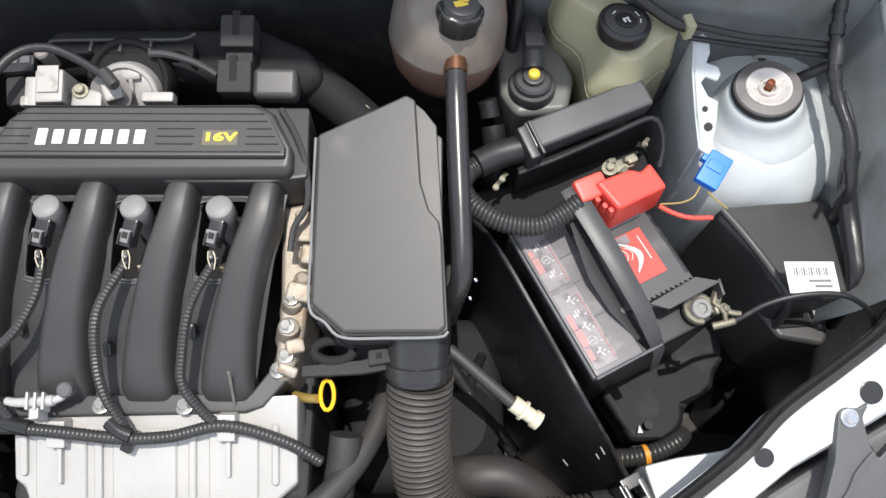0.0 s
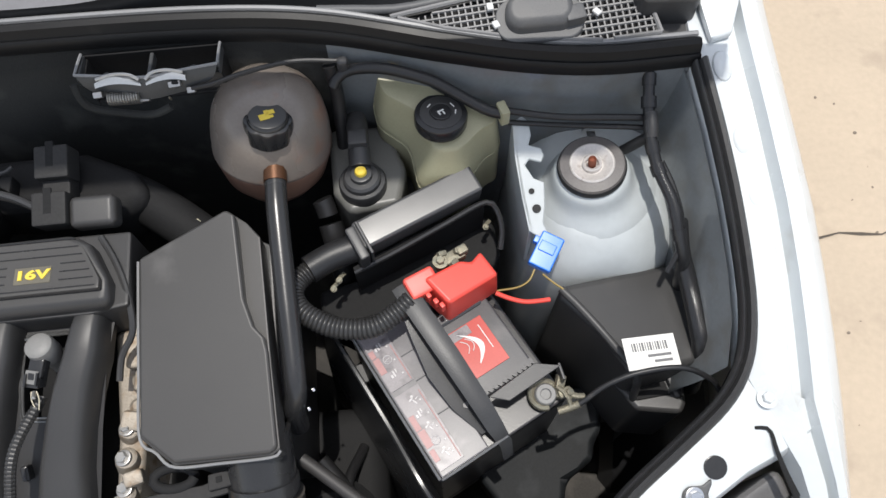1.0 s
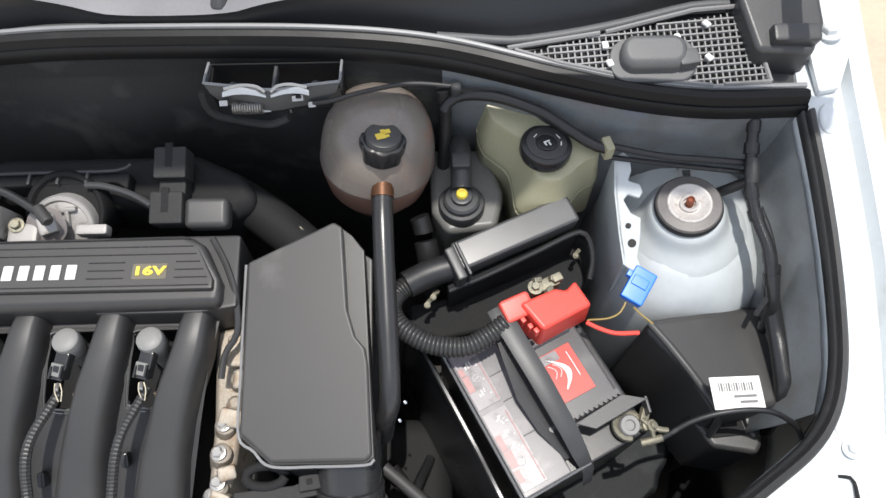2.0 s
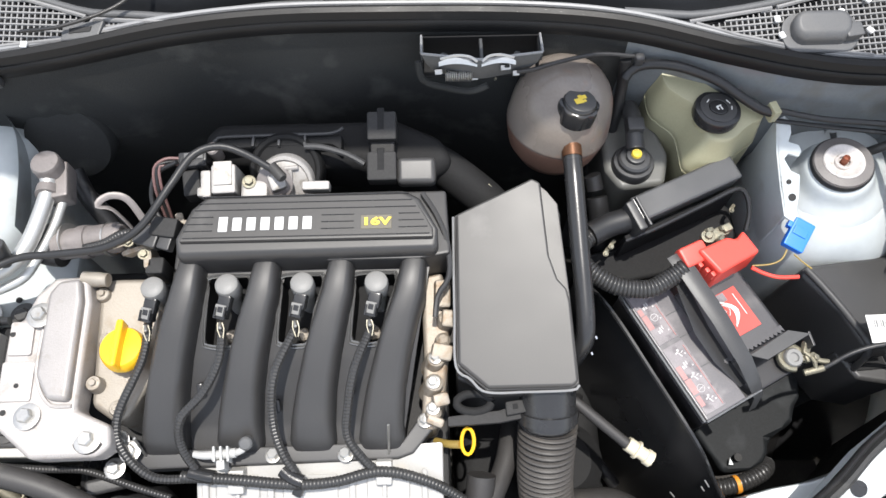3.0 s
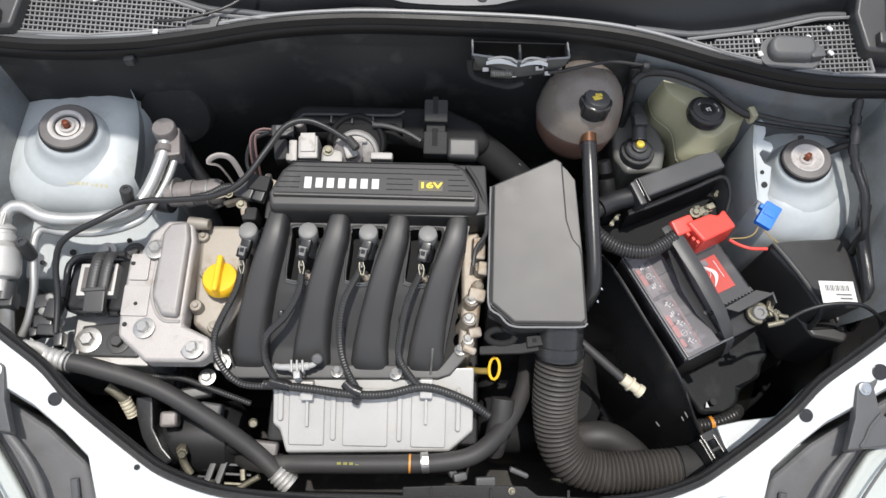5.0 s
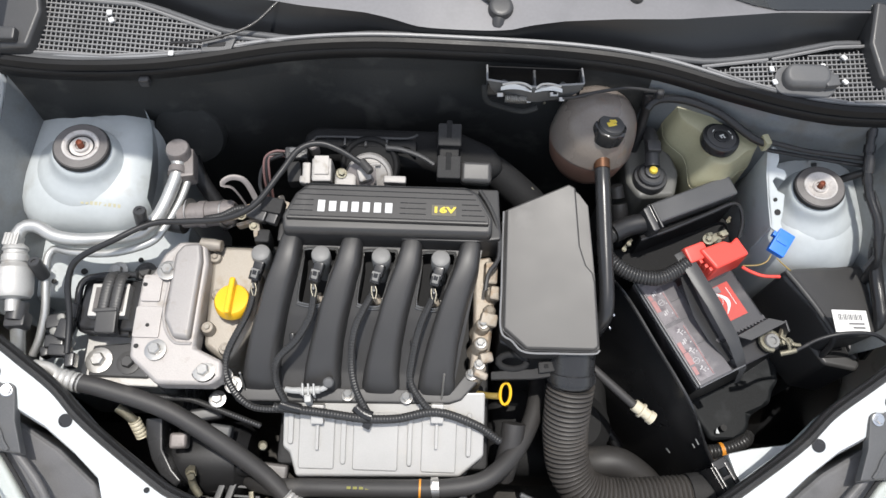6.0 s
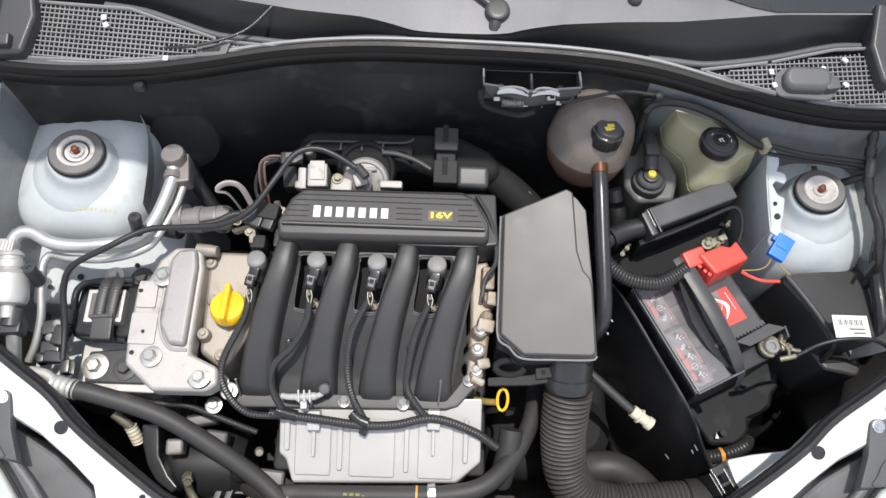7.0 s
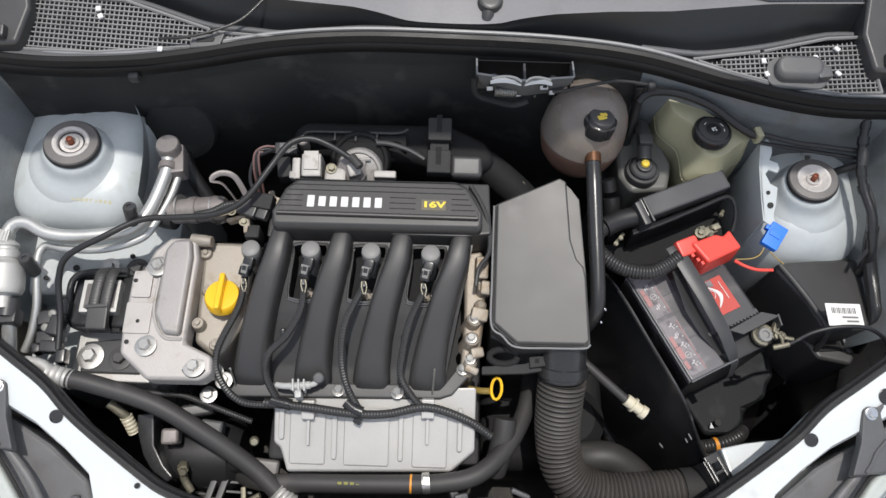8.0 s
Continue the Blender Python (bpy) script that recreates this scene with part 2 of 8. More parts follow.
def part(name, bm, material, parent, label=""):
    """Links a bmesh, built in world metres, as one mesh under a thing or a part."""
    root = parent
    while root.parent:
        root = root.parent
    bmesh.ops.remove_doubles(bm, verts=bm.verts, dist=1e-6)
    bmesh.ops.recalc_face_normals(bm, faces=bm.faces)
    bm.transform(root.matrix_basis.inverted())
    me = bpy.data.meshes.new(name)
    bm.to_mesh(me)
    bm.free()
    for p in me.polygons:
        p.use_smooth = True
    me.set_sharp_from_angle(angle=radians(38))
    me.materials.append(material)
    ob = new(name, me)
    ob.parent = parent
    ob.modifiers.new("flat_faces", "WEIGHTED_NORMAL").keep_sharp = True
    if label:
        tagged(ob, label)
    return ob


def settle(ob, x, y, z):
    """Moves a finished thing as a whole."""
    ob.location = Vector(ob.location) + Vector((x, y, z))


def scatter(name, bm, material, parent, label=""):
    """Links each separate piece of a bmesh as a part of its own; pieces whose extents touch belong together."""
    bm.verts.index_update()
    seen, groups = set(), []
    for v0 in bm.verts:
        if v0.index in seen:
            continue
        stack, isle = [v0], []
        seen.add(v0.index)
        while stack:
            w = stack.pop()
            isle.append(w)
            for e in w.link_edges:
                o = e.other_vert(w)
                if o.index not in seen:
                    seen.add(o.index)
                    stack.append(o)
        lo = [min(w.co[i] for w in isle) for i in range(3)]
        hi = [max(w.co[i] for w in isle) for i in range(3)]
        groups.append([lo, hi, isle])
    merged = True
    while merged:
        merged = False
        for i in range(len(groups)):
            for j in range(i + 1, len(groups)):
                a, b = groups[i], groups[j]
                if all(a[0][k] <= b[1][k] and b[0][k] <= a[1][k] for k in range(3)):
                    a[0] = [min(p, q) for p, q in zip(a[0], b[0])]
                    a[1] = [max(p, q) for p, q in zip(a[1], b[1])]
                    a[2] += b[2]
                    del groups[j]
                    merged = True
                    break
            if merged:
                break
    made = []
    for _, _, isle in groups:
        b = bmesh.new()
        pick = {w: b.verts.new(w.co) for w in isle}
        for fc in {f for w in isle for f in w.link_faces}:
            b.faces.new([pick[w] for w in fc.verts])
        made.append(part(name, b, material, parent, label))
    bm.free()
    return made


def smooth_path(pts, step):
    """Even points along a rounded curve through the given ones."""
    p = [Vector(q) for q in pts]
    p = [p[0] * 2 - p[1]] + p + [p[-1] * 2 - p[-2]]
    fine = []
    for i in range(1, len(p) - 2):
        a, b, c, d = p[i - 1:i + 3]
        k = max(6, int((c - b).length / step * 2))
        for j in range(k):
            t = j / k
            fine.append(0.5 * (2 * b + (c - a) * t + (2 * a - 5 * b + 4 * c - d) * t * t + (3 * b - a - 3 * c + d) * t ** 3))
    fine.append(p[-2])
    out, left = [fine[0]], step
    for a, b in zip(fine, fine[1:]):
        run = (b - a).length
        while run >= left and run > 0:
            a = a + (b - a) * (left / run)
            out.append(a.copy())
            run -= left
            left = step
        left -= run
    if (out[-1] - fine[-1]).length > step * 0.3:
        out.append(fine[-1])
    return out


def tube(bm, pts, radius, step=0.008, sides=10, rib=0.0, pitch=0.006, flat=1.0):
    """A round hose or wire along a path; radius a number, or a pair from end to end; rib and pitch make it corrugated."""
    if rib:
        step = pitch / 4
    path = smooth_path(pts, step)
    r0, r1 = radius if isinstance(radius, tuple) else (radius, radius)
    side, rings = None, []
    for i, p in enumerate(path):
        d = (path[min(i + 1, len(path) - 1)] - path[max(i - 1, 0)]).normalized()
        if side is None:
            side = d.orthogonal().normalized() if abs(d.z) > 0.9 else d.cross(Vector((0, 0, 1))).normalized()
        side = (side - d * side.dot(d)).normalized()
        up = side.cross(d)
        r = r0 + (r1 - r0) * i / max(1, len(path) - 1)
        if rib:
            r *= 1 + rib * (1, 0.6, -1, 0.6)[i % 4]
        rings.append([bm.verts.new(p + side * (r * math.cos(2 * math.pi * k / sides)) + up * (flat * r * math.sin(2 * math.pi * k / sides))) for k in range(sides)])
    for a, b in zip(rings, rings[1:]):
        for k in range(sides):
            bm.faces.new((a[k], a[(k + 1) % sides], b[(k + 1) % sides], b[k]))
    bm.faces.new(rings[0][::-1])
    bm.faces.new(rings[-1])
    return bm


def hose(pts, radius, **kw):
    return tube(bmesh.new(), pts, radius, **kw)


def bevelled(bm, width, segments=2, angle=30):
    if width > 0:
        es = [e for e in bm.edges if len(e.link_faces) == 2 and e.calc_face_angle(0) > radians(angle)]
        bmesh.ops.bevel(bm, geom=es, offset=width, segments=segments, affect="EDGES", profile=0.5, clamp_overlap=True)
    return bm


def box(bm, centre, size, turn=(0, 0, 0), bevel=0.002, segments=2):
    """A box with rounded edges; turn in degrees about its centre."""
    b = bmesh.new()
    bmesh.ops.create_cube(b, size=1)
    bmesh.ops.scale(b, vec=size, verts=b.verts)
    bevelled(b, bevel, segments)
    b.transform(pose(*centre, *turn))
    return fuse(bm, b)


def block(centre, size, turn=(0, 0, 0), bevel=0.002, segments=2):
    return box(bmesh.new(), centre, size, turn, bevel, segments)


def prism(bm, outline, low, high, bevel=0.002, segments=2, inset=0.0):
    """An upright solid over an outline; low and high are heights or functions of x, y; inset shrinks the foot."""
    b = bmesh.new()
    lo = low if callable(low) else (lambda x, y: low)
    hi = high if callable(high) else (lambda x, y: high)
    cx, cy = sum(p[0] for p in outline) / len(outline), sum(p[1] for p in outline) / len(outline)
    top = [b.verts.new((x, y, hi(x, y))) for x, y in outline]
    foot = [b.verts.new((x + (cx - x) * inset, y + (cy - y) * inset, lo(x, y))) for x, y in outline]
    b.faces.new(top)
    b.faces.new(foot[::-1])
    k = len(outline)
    for i in range(k):
        b.faces.new((top[i], foot[i], foot[(i + 1) % k], top[(i + 1) % k]))
    bmesh.ops.recalc_face_normals(b, faces=b.faces)
    bevelled(b, bevel, segments)
    return fuse(bm, b)


def slab(outline, low, high, bevel=0.002, segments=2, inset=0.0):
    return prism(bmesh.new(), outline, low, high, bevel, segments, inset)


def lathe(bm, profile, m, sides=24):
    """A turned solid: (radius, height) pairs from foot to top, round the z axis of the pose m."""
    b = bmesh.new()
    rings = []
    for r, h in profile:
        rings.append([b.verts.new((r * math.cos(2 * math.pi * k / sides), r * math.sin(2 * math.pi * k / sides), h)) for k in range(sides)])
    for p, q in zip(rings, rings[1:]):
        for k in range(sides):
            b.faces.new((p[k], p[(k + 1) % sides], q[(k + 1) % sides], q[k]))
    b.faces.new(rings[0][::-1])
    b.faces.new(rings[-1])
    b.transform(m)
    return fuse(bm, b)


def turned(profile, m, sides=24):
    return lathe(bmesh.new(), profile, m, sides)


def bolt(bm, x, y, z, r=0.007, lean=(0, 0), washer=1.7):
    """A hexagon bolt head on a round washer flange."""
    m = pose(x, y, z, lean[0], lean[1], (x * 997 + y * 613) % 60)
    lathe(bm, [(r * washer, 0), (r * washer, r * 0.22), (r * 1.15, r * 0.35)], m, 20)
    lathe(bm, [(r, r * 0.3), (r, r * 1.0), (r * 0.85, r * 1.15)], m, 6)
    return bm


def bolts(places, r=0.007, lean=(0, 0), washer=1.7):
    bm = bmesh.new()
    for p in places:
        bolt(bm, *p, r, lean, washer)
    return bm


def sheet(rows, close=False):
    """A skin over rows of points, each row of equal length."""
    bm = bmesh.new()
    vs = [[bm.verts.new(p) for p in row] for row in rows]
    for a, b in zip(vs, vs[1:]):
        for i in range(len(a) - 1):
            bm.faces.new((a[i], a[i + 1], b[i + 1], b[i]))
    return bm


def sweep(pts, profile, step=0.012):
    """Carries an open or closed profile of (outward, up) pairs along a level path; outward is to the right of the way."""
    path = smooth_path(pts, step)
    rows = []
    for i, p in enumerate(path):
        d = path[min(i + 1, len(path) - 1)] - path[max(i - 1, 0)]
        n = Vector((d.y, -d.x, 0)).normalized()
        rows.append([tuple(p + n * a + Vector((0, 0, b))) for a, b in profile])
    return sheet(rows)


def rounded(x0, y0, x1, y1, r, k=4):
    """A rectangle's outline with rounded corners."""
    out = []
    for cx, cy, a in ((x1 - r, y1 - r, 0), (x0 + r, y1 - r, 90), (x0 + r, y0 + r, 180), (x1 - r, y0 + r, 270)):
        for i in range(k + 1):
            t = radians(a + 90 * i / k)
            out.append((cx + r * math.cos(t), cy + r * math.sin(t)))
    return out


def rim(y):
    """The height of the bonnet's edge round the bay."""
    return 0.854 + 0.325 * (y - 0.33)


MID = 0.020
SIDE = ((0.699, 0.781), (0.707, 0.712), (0.712, 0.644), (0.713, 0.578), (0.710, 0.530), (0.699, 0.488), (0.673, 0.453),
        (0.622, 0.416), (0.567, 0.378), (0.519, 0.333), (0.423, 0.265), (0.384, 0.243), (0.323, 0.224), (0.255, 0.215))
REAR = ((-0.70, 0.825), (-0.574, 0.816), (-0.455, 0.820), (-0.362, 0.832), (-0.236, 0.855), (-0.117, 0.866), (0.018, 0.867),
        (0.187, 0.863), (0.312, 0.850), (0.436, 0.820), (0.518, 0.802), (0.600, 0.792), (0.70, 0.792))


def other(x, mirror):
    return 2 * MID - x if mirror else x

# ---- ground ----
ground = new("ground", bpy.data.meshes.new("ground"))
_b = bmesh.new()
bmesh.ops.create_grid(_b, x_segments=8, y_segments=8, size=400)
_b.to_mesh(ground.data)
_b.free()
ground.data.materials.append(CONCRETE)
tagged(ground, "tan concrete paving with fine cracks in full sun", "ground", kind="structure")
crack_pts = [(0.6 + 0.05 * i, 0.986 + 0.006 * math.sin(i * 1.7) + 0.004 * math.sin(i * 4.1)) for i in range(60)]
_rows = [[(x, y - 0.0025 - 0.0015 * math.sin(i * 2.3), 0.004) for i, (x, y) in enumerate(crack_pts)],
         [(x, y + 0.0025 + 0.0015 * math.sin(i * 3.1), 0.004) for i, (x, y) in enumerate(crack_pts)]]
part("crack", sheet(_rows), CRACK, ground, "thin jagged dark crack across the concrete")

rnd = random.Random(7)
bm = bmesh.new()
for i in range(170):
    x, y, r = rnd.uniform(0.8, 2.4), rnd.uniform(-0.6, 2.6), rnd.uniform(0.002, 0.006)
    lathe(bm, [(r, 0.001), (r * 0.85, r * 0.25), (r * 0.4, r * 0.42)], pose(x, y, 0.0, 0, 0, rnd.uniform(0, 90)) @ Matrix.Diagonal((1, rnd.uniform(0.4, 0.9), 1, 1)), 7)
me = bpy.data.meshes.new("gravel")
bm.to_mesh(me)
bm.free()
me.materials.append(GRAVEL)
tagged(new("gravel", me), "small dark grit scattered over the concrete", "gravel", kind="stuff")

# ---- car body round the bay ----
car = thing("car", "light silver-white car standing with its bonnet open", "car", (MID, 0.5, 0))


def fender(mirror):
    rows = []
    outer = ((0.785, 0.83), (0.787, 0.711), (0.791, 0.63), (0.791, 0.56), (0.788, 0.50), (0.783, 0.43), (0.780, 0.36), (0.776, 0.28), (0.765, 0.18), (0.745, 0.08))
    inner = SIDE[:5] + ((0.706, 0.47), (0.742, 0.385), (0.755, 0.30), (0.748, 0.20), (0.73, 0.10))
    for (xi, yi), (xo, yo) in zip(inner, outer):
        z = rim(yi)
        f = lambda t: (xi + (xo - xi) * t, yi + (yo - yi) * t)
        row = []
        for t, dz in ((-0.12, -0.03), (-0.05, -0.001), (0.42, 0.002), (0.5, -0.012), (0.6, -0.012), (0.66, 0.004), (0.85, 0.006), (1.0, -0.004)):
            x, y = f(t)
            row.append((other(x, mirror), y, z + dz))
        for dx, dz in ((0.010, -0.02), (0.022, -0.09), (0.03, -0.30), (0.02, -0.62)):
            row.append((other(xo + dx, mirror), yo, z + dz))
        rows.append(row)
    back = [(x, y + 0.25, z + 0.05) for x, y, z in rows[0]]
    return sheet([back] + rows)


def front_panel(mirror):
    outer = ((0.783, 0.43), (0.729, 0.40), (0.690, 0.385), (0.649, 0.362), (0.579, 0.326), (0.535, 0.294), (0.499, 0.262), (0.482, 0.196), (0.45, 0.12), (0.37, 0.08), (0.27, 0.06), (MID, 0.05))
    inner = ((0.704, 0.478), (0.699, 0.474), (0.673, 0.453), (0.622, 0.416), (0.567, 0.378), (0.519, 0.333), (0.465, 0.295), (0.423, 0.265), (0.384, 0.243), (0.323, 0.224), (0.255, 0.215), (MID, 0.212))
    rows = []
    for (xi, yi), (xo, yo) in zip(inner, outer):
        d = Vector((xo - xi, yo - yi)).normalized()
        row = [(other(xi - d.x * 0.003, mirror), yi - d.y * 0.003, rim(yi) - 0.05), (other(xi - d.x * 0.002, mirror), yi - d.y * 0.002, rim(yi) - 0.004)]
        for t in (0.25, 0.6, 0.94):
            x, y = xi + (xo - xi) * t, yi + (yo - yi) * t
            row.append((other(x, mirror), y, rim(y) - 0.004 + 0.004 * math.sin(t * 3)))
        row += [(other(xo, mirror), yo, rim(yo) - 0.010), (other(xo + d.x * 0.003, mirror), yo + d.y * 0.003, rim(yo) - 0.05), (other(xo + d.x * 0.004, mirror), yo + d.y * 0.004, rim(yo) - 0.14)]
        rows.append(row)
    return sheet(rows)


# the seal's section: a hollow bulb outside, a groove, and a flap that hangs into the bay
SEAL = [(-0.006, -0.004), (-0.0085, 0.003), (-0.0065, 0.008), (-0.0035, 0.0105), (0.0, 0.009), (0.0015, 0.005), (0.0025, 0.0035), (0.0035, 0.0055), (0.0055, 0.007), (0.0075, 0.005), (0.0085, 0.0), (0.0082, -0.006), (0.006, -0.010), (0.002, -0.011)]
for mirror in (False, True):
    part("fender", fender(mirror), PAINT, car, "white painted front wing with a bolted inner flange")
    panel = part("front_panel", front_panel(mirror), PAINT, car, "white painted lamp panel beside the rubber seal")
    bm = bmesh.new()
    # Black discs stand in for holes, with their shade as colour.
    for x, y, r in ((0.656, 0.396, 0.0115), (0.548, 0.336, 0.0095)) + (((0.428, 0.250, 0.0038),) if mirror else ()):
        lathe(bm, [(r, 0), (r, 0.0035), (r * 0.9, 0.004)], pose(other(x, mirror), y, rim(y) - 0.0025, 18), 20)
    scatter("panel_hole", bm, SATIN, panel, "black disc for a round hole in the white panel")
    joint = [(other(x, mirror), y, rim(y) + 0.0008) for x, y in ((0.700, 0.4268), (0.714, 0.4236), (0.718, 0.405), (0.723, 0.385), (0.731, 0.361))]
    part("panel_joint", hose(joint, (0.0016, 0.0045), step=0.006, sides=8, flat=0.5), BLACK_AND_SHADE, panel, "dark open joint between wing and lamp panel")
    bm = bolts([(other(x, mirror), y, rim(y) + 0.001) for x, y in ((0.716, 0.452),)], 0.006)
    scatter("bolt", bm, PAINT, car, "painted bolts along the wing flange")
    for x, y in ((0.722, 0.775), (0.731, 0.700), (0.737, 0.645), (0.739, 0.585), (0.737, 0.525)):
        part("pressed_pad", turned([(0.014, -0.004), (0.012, 0.0002), (0.009, 0.0016), (0.003, 0.0021)], pose(other(x, mirror), y, rim(y) + 0.001, 16) @ Matrix.Diagonal((0.8, 1.3, 1, 1)), 16), PAINT, car, "pressed pad on the wing flange")
    # painted inner wing with shade in its colour, and black lower liner
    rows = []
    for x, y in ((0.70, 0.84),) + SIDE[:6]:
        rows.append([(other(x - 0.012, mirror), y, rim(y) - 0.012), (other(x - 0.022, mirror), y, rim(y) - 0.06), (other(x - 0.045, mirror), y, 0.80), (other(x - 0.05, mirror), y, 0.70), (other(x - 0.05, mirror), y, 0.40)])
    part("inner_wing", sheet(rows), GRIME_SHADE, car, "grimy blue-grey painted inner wing, darkened for shade")
    rows = []
    for x, y in SIDE[5:]:
        d = 0.004
        rows.append([(other(x - d, mirror), y + d, rim(y) - 0.015), (other(x + 0.02, mirror), y - 0.02, 0.74), (other(x + 0.05, mirror), y - 0.05, 0.40)])
    part("lamp_back_liner", sheet(rows), LINER, car, "dark liner behind the headlamp")
    # rubber seal on the rim
    pts = [(other(x, mirror), y, rim(y)) for x, y in SIDE] + ([(other(0.18, True), 0.211, rim(0.211))] if mirror else [])
    if mirror:
        pts = pts[::-1]
    bm = sweep(pts, SEAL)
    part("rubber_seal", bm, SEAL_RUBBER, car, "black rubber bonnet seal along the wing")

part("front_seal", sweep([(0.096, 0.2105, rim(0.2105)), (0.0, 0.2095, rim(0.2095)), (-0.08, 0.210, rim(0.21)), (-0.16, 0.211, rim(0.211))], SEAL), SEAL_RUBBER, car, "black rubber seal on the front panel")
bm = slab([(-0.02, 0.234), (0.06, 0.238), (0.155, 0.238), (0.172, 0.226), (0.26, 0.224), (0.26, 0.214), (-0.02, 0.212)], 0.74, lambda x, y: rim(y) - 0.022, 0.003)
for x in (0.02, 0.105, 0.215):
    box(bm, (x, 0.224, rim(0.224) - 0.020), (0.004, 0.020, 0.005), (18, 0, 0), 0.001)
part("radiator_shroud", bm, DARK, car, "black plastic shroud behind the front panel")
scatter("shroud_bolt", bolts([(0.135, 0.231, rim(0.231) - 0.022)], 0.0035, (18, 0), 1.5), CORRODE, car)
bm = bmesh.new()
for x, y, z, sx, sy, r in ((0.062, 0.252, 0.775, 0.02, 0.012, 15), (0.05, 0.262, 0.765, 0.012, 0.02, 30), (0.15, 0.262, 0.76, 0.03, 0.008, -20), (0.10, 0.248, 0.76, 0.03, 0.014, 5)):
    box(bm, (x, y, z), (sx, sy, 0.012), (15, 10, r), 0.003)
scatter("shroud_clip", bm, COWL, car, "dusty grey clips behind the shroud")

# rear seal: two rubber rails with a pale lip behind them
bm = sweep([(x, y, rim(y)) for x, y in REAR], [(-0.012, -0.01), (-0.013, 0.004), (-0.011, 0.011), (-0.006, 0.0145), (0.0, 0.0125), (0.0025, 0.006), (0.004, 0.0025), (0.006, 0.0035), (0.008, 0.001), (0.0095, -0.004), (0.0095, -0.012), (0.006, -0.015)])
part("cowl_seal", bm, COWL_SEAL, car, "double black rubber seal along the cowl")
part("seal_lip", hose([(x, y + 0.0165, rim(y) + 0.009) for x, y in REAR[1:]], 0.0032, step=0.015, sides=8), LIP, car, "faded grey lip of the cowl seal")

# firewall: felt in the middle, painted at both ends
def wall_rows(pts):
    rows = []
    for x, y in pts:
        rows.append([(x, y - 0.007, rim(y) - 0.010), (x, y - 0.014, 0.965), (x, y - 0.020 + 0.010 * math.sin(x * 23), 0.88), (x, y - 0.014 + 0.012 * math.sin(x * 17 + 1), 0.76), (x, y - 0.01, 0.55), (x, y - 0.01, 0.40)])
    return rows


def dense(pts, n):
    return [(p.x, p.y) for p in smooth_path([(x, y, 0) for x, y in pts], n)]


part("firewall", sheet(wall_rows([p for p in dense(REAR, 0.03) if p[0] < 0.34])), FELT, car, "black felt-covered firewall in shade")
# The plenum wall's darker paint carries the shade under the cowl.
part("plenum_wall", sheet(wall_rows([p for p in dense(REAR, 0.03) if p[0] > 0.31])), GRIME_SHADE, car, "grimy blue-grey painted plenum wall, darkened for shade")
bm = bmesh.new()
for x, y, z, w in ((-0.441, 0.808, 1.002, 0.016), (0.33, 0.826, 0.994, 0.012)):
    box(bm, (x, y, z), (w, 0.012, 0.016), (0, 0, 0), 0.004)
scatter("seal_clip", bm, PLASTIC, car, "black retaining tabs under the cowl seal")

# undertray and lower dark structure
part("undertray", slab([(-0.70, 0.15), (0.73, 0.15), (0.73, 0.87), (-0.70, 0.87)], 0.36, 0.40, 0.004), LINER, car, "dark undertray beneath the engine")
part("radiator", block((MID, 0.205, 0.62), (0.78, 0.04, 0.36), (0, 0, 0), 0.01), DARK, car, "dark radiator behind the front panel")


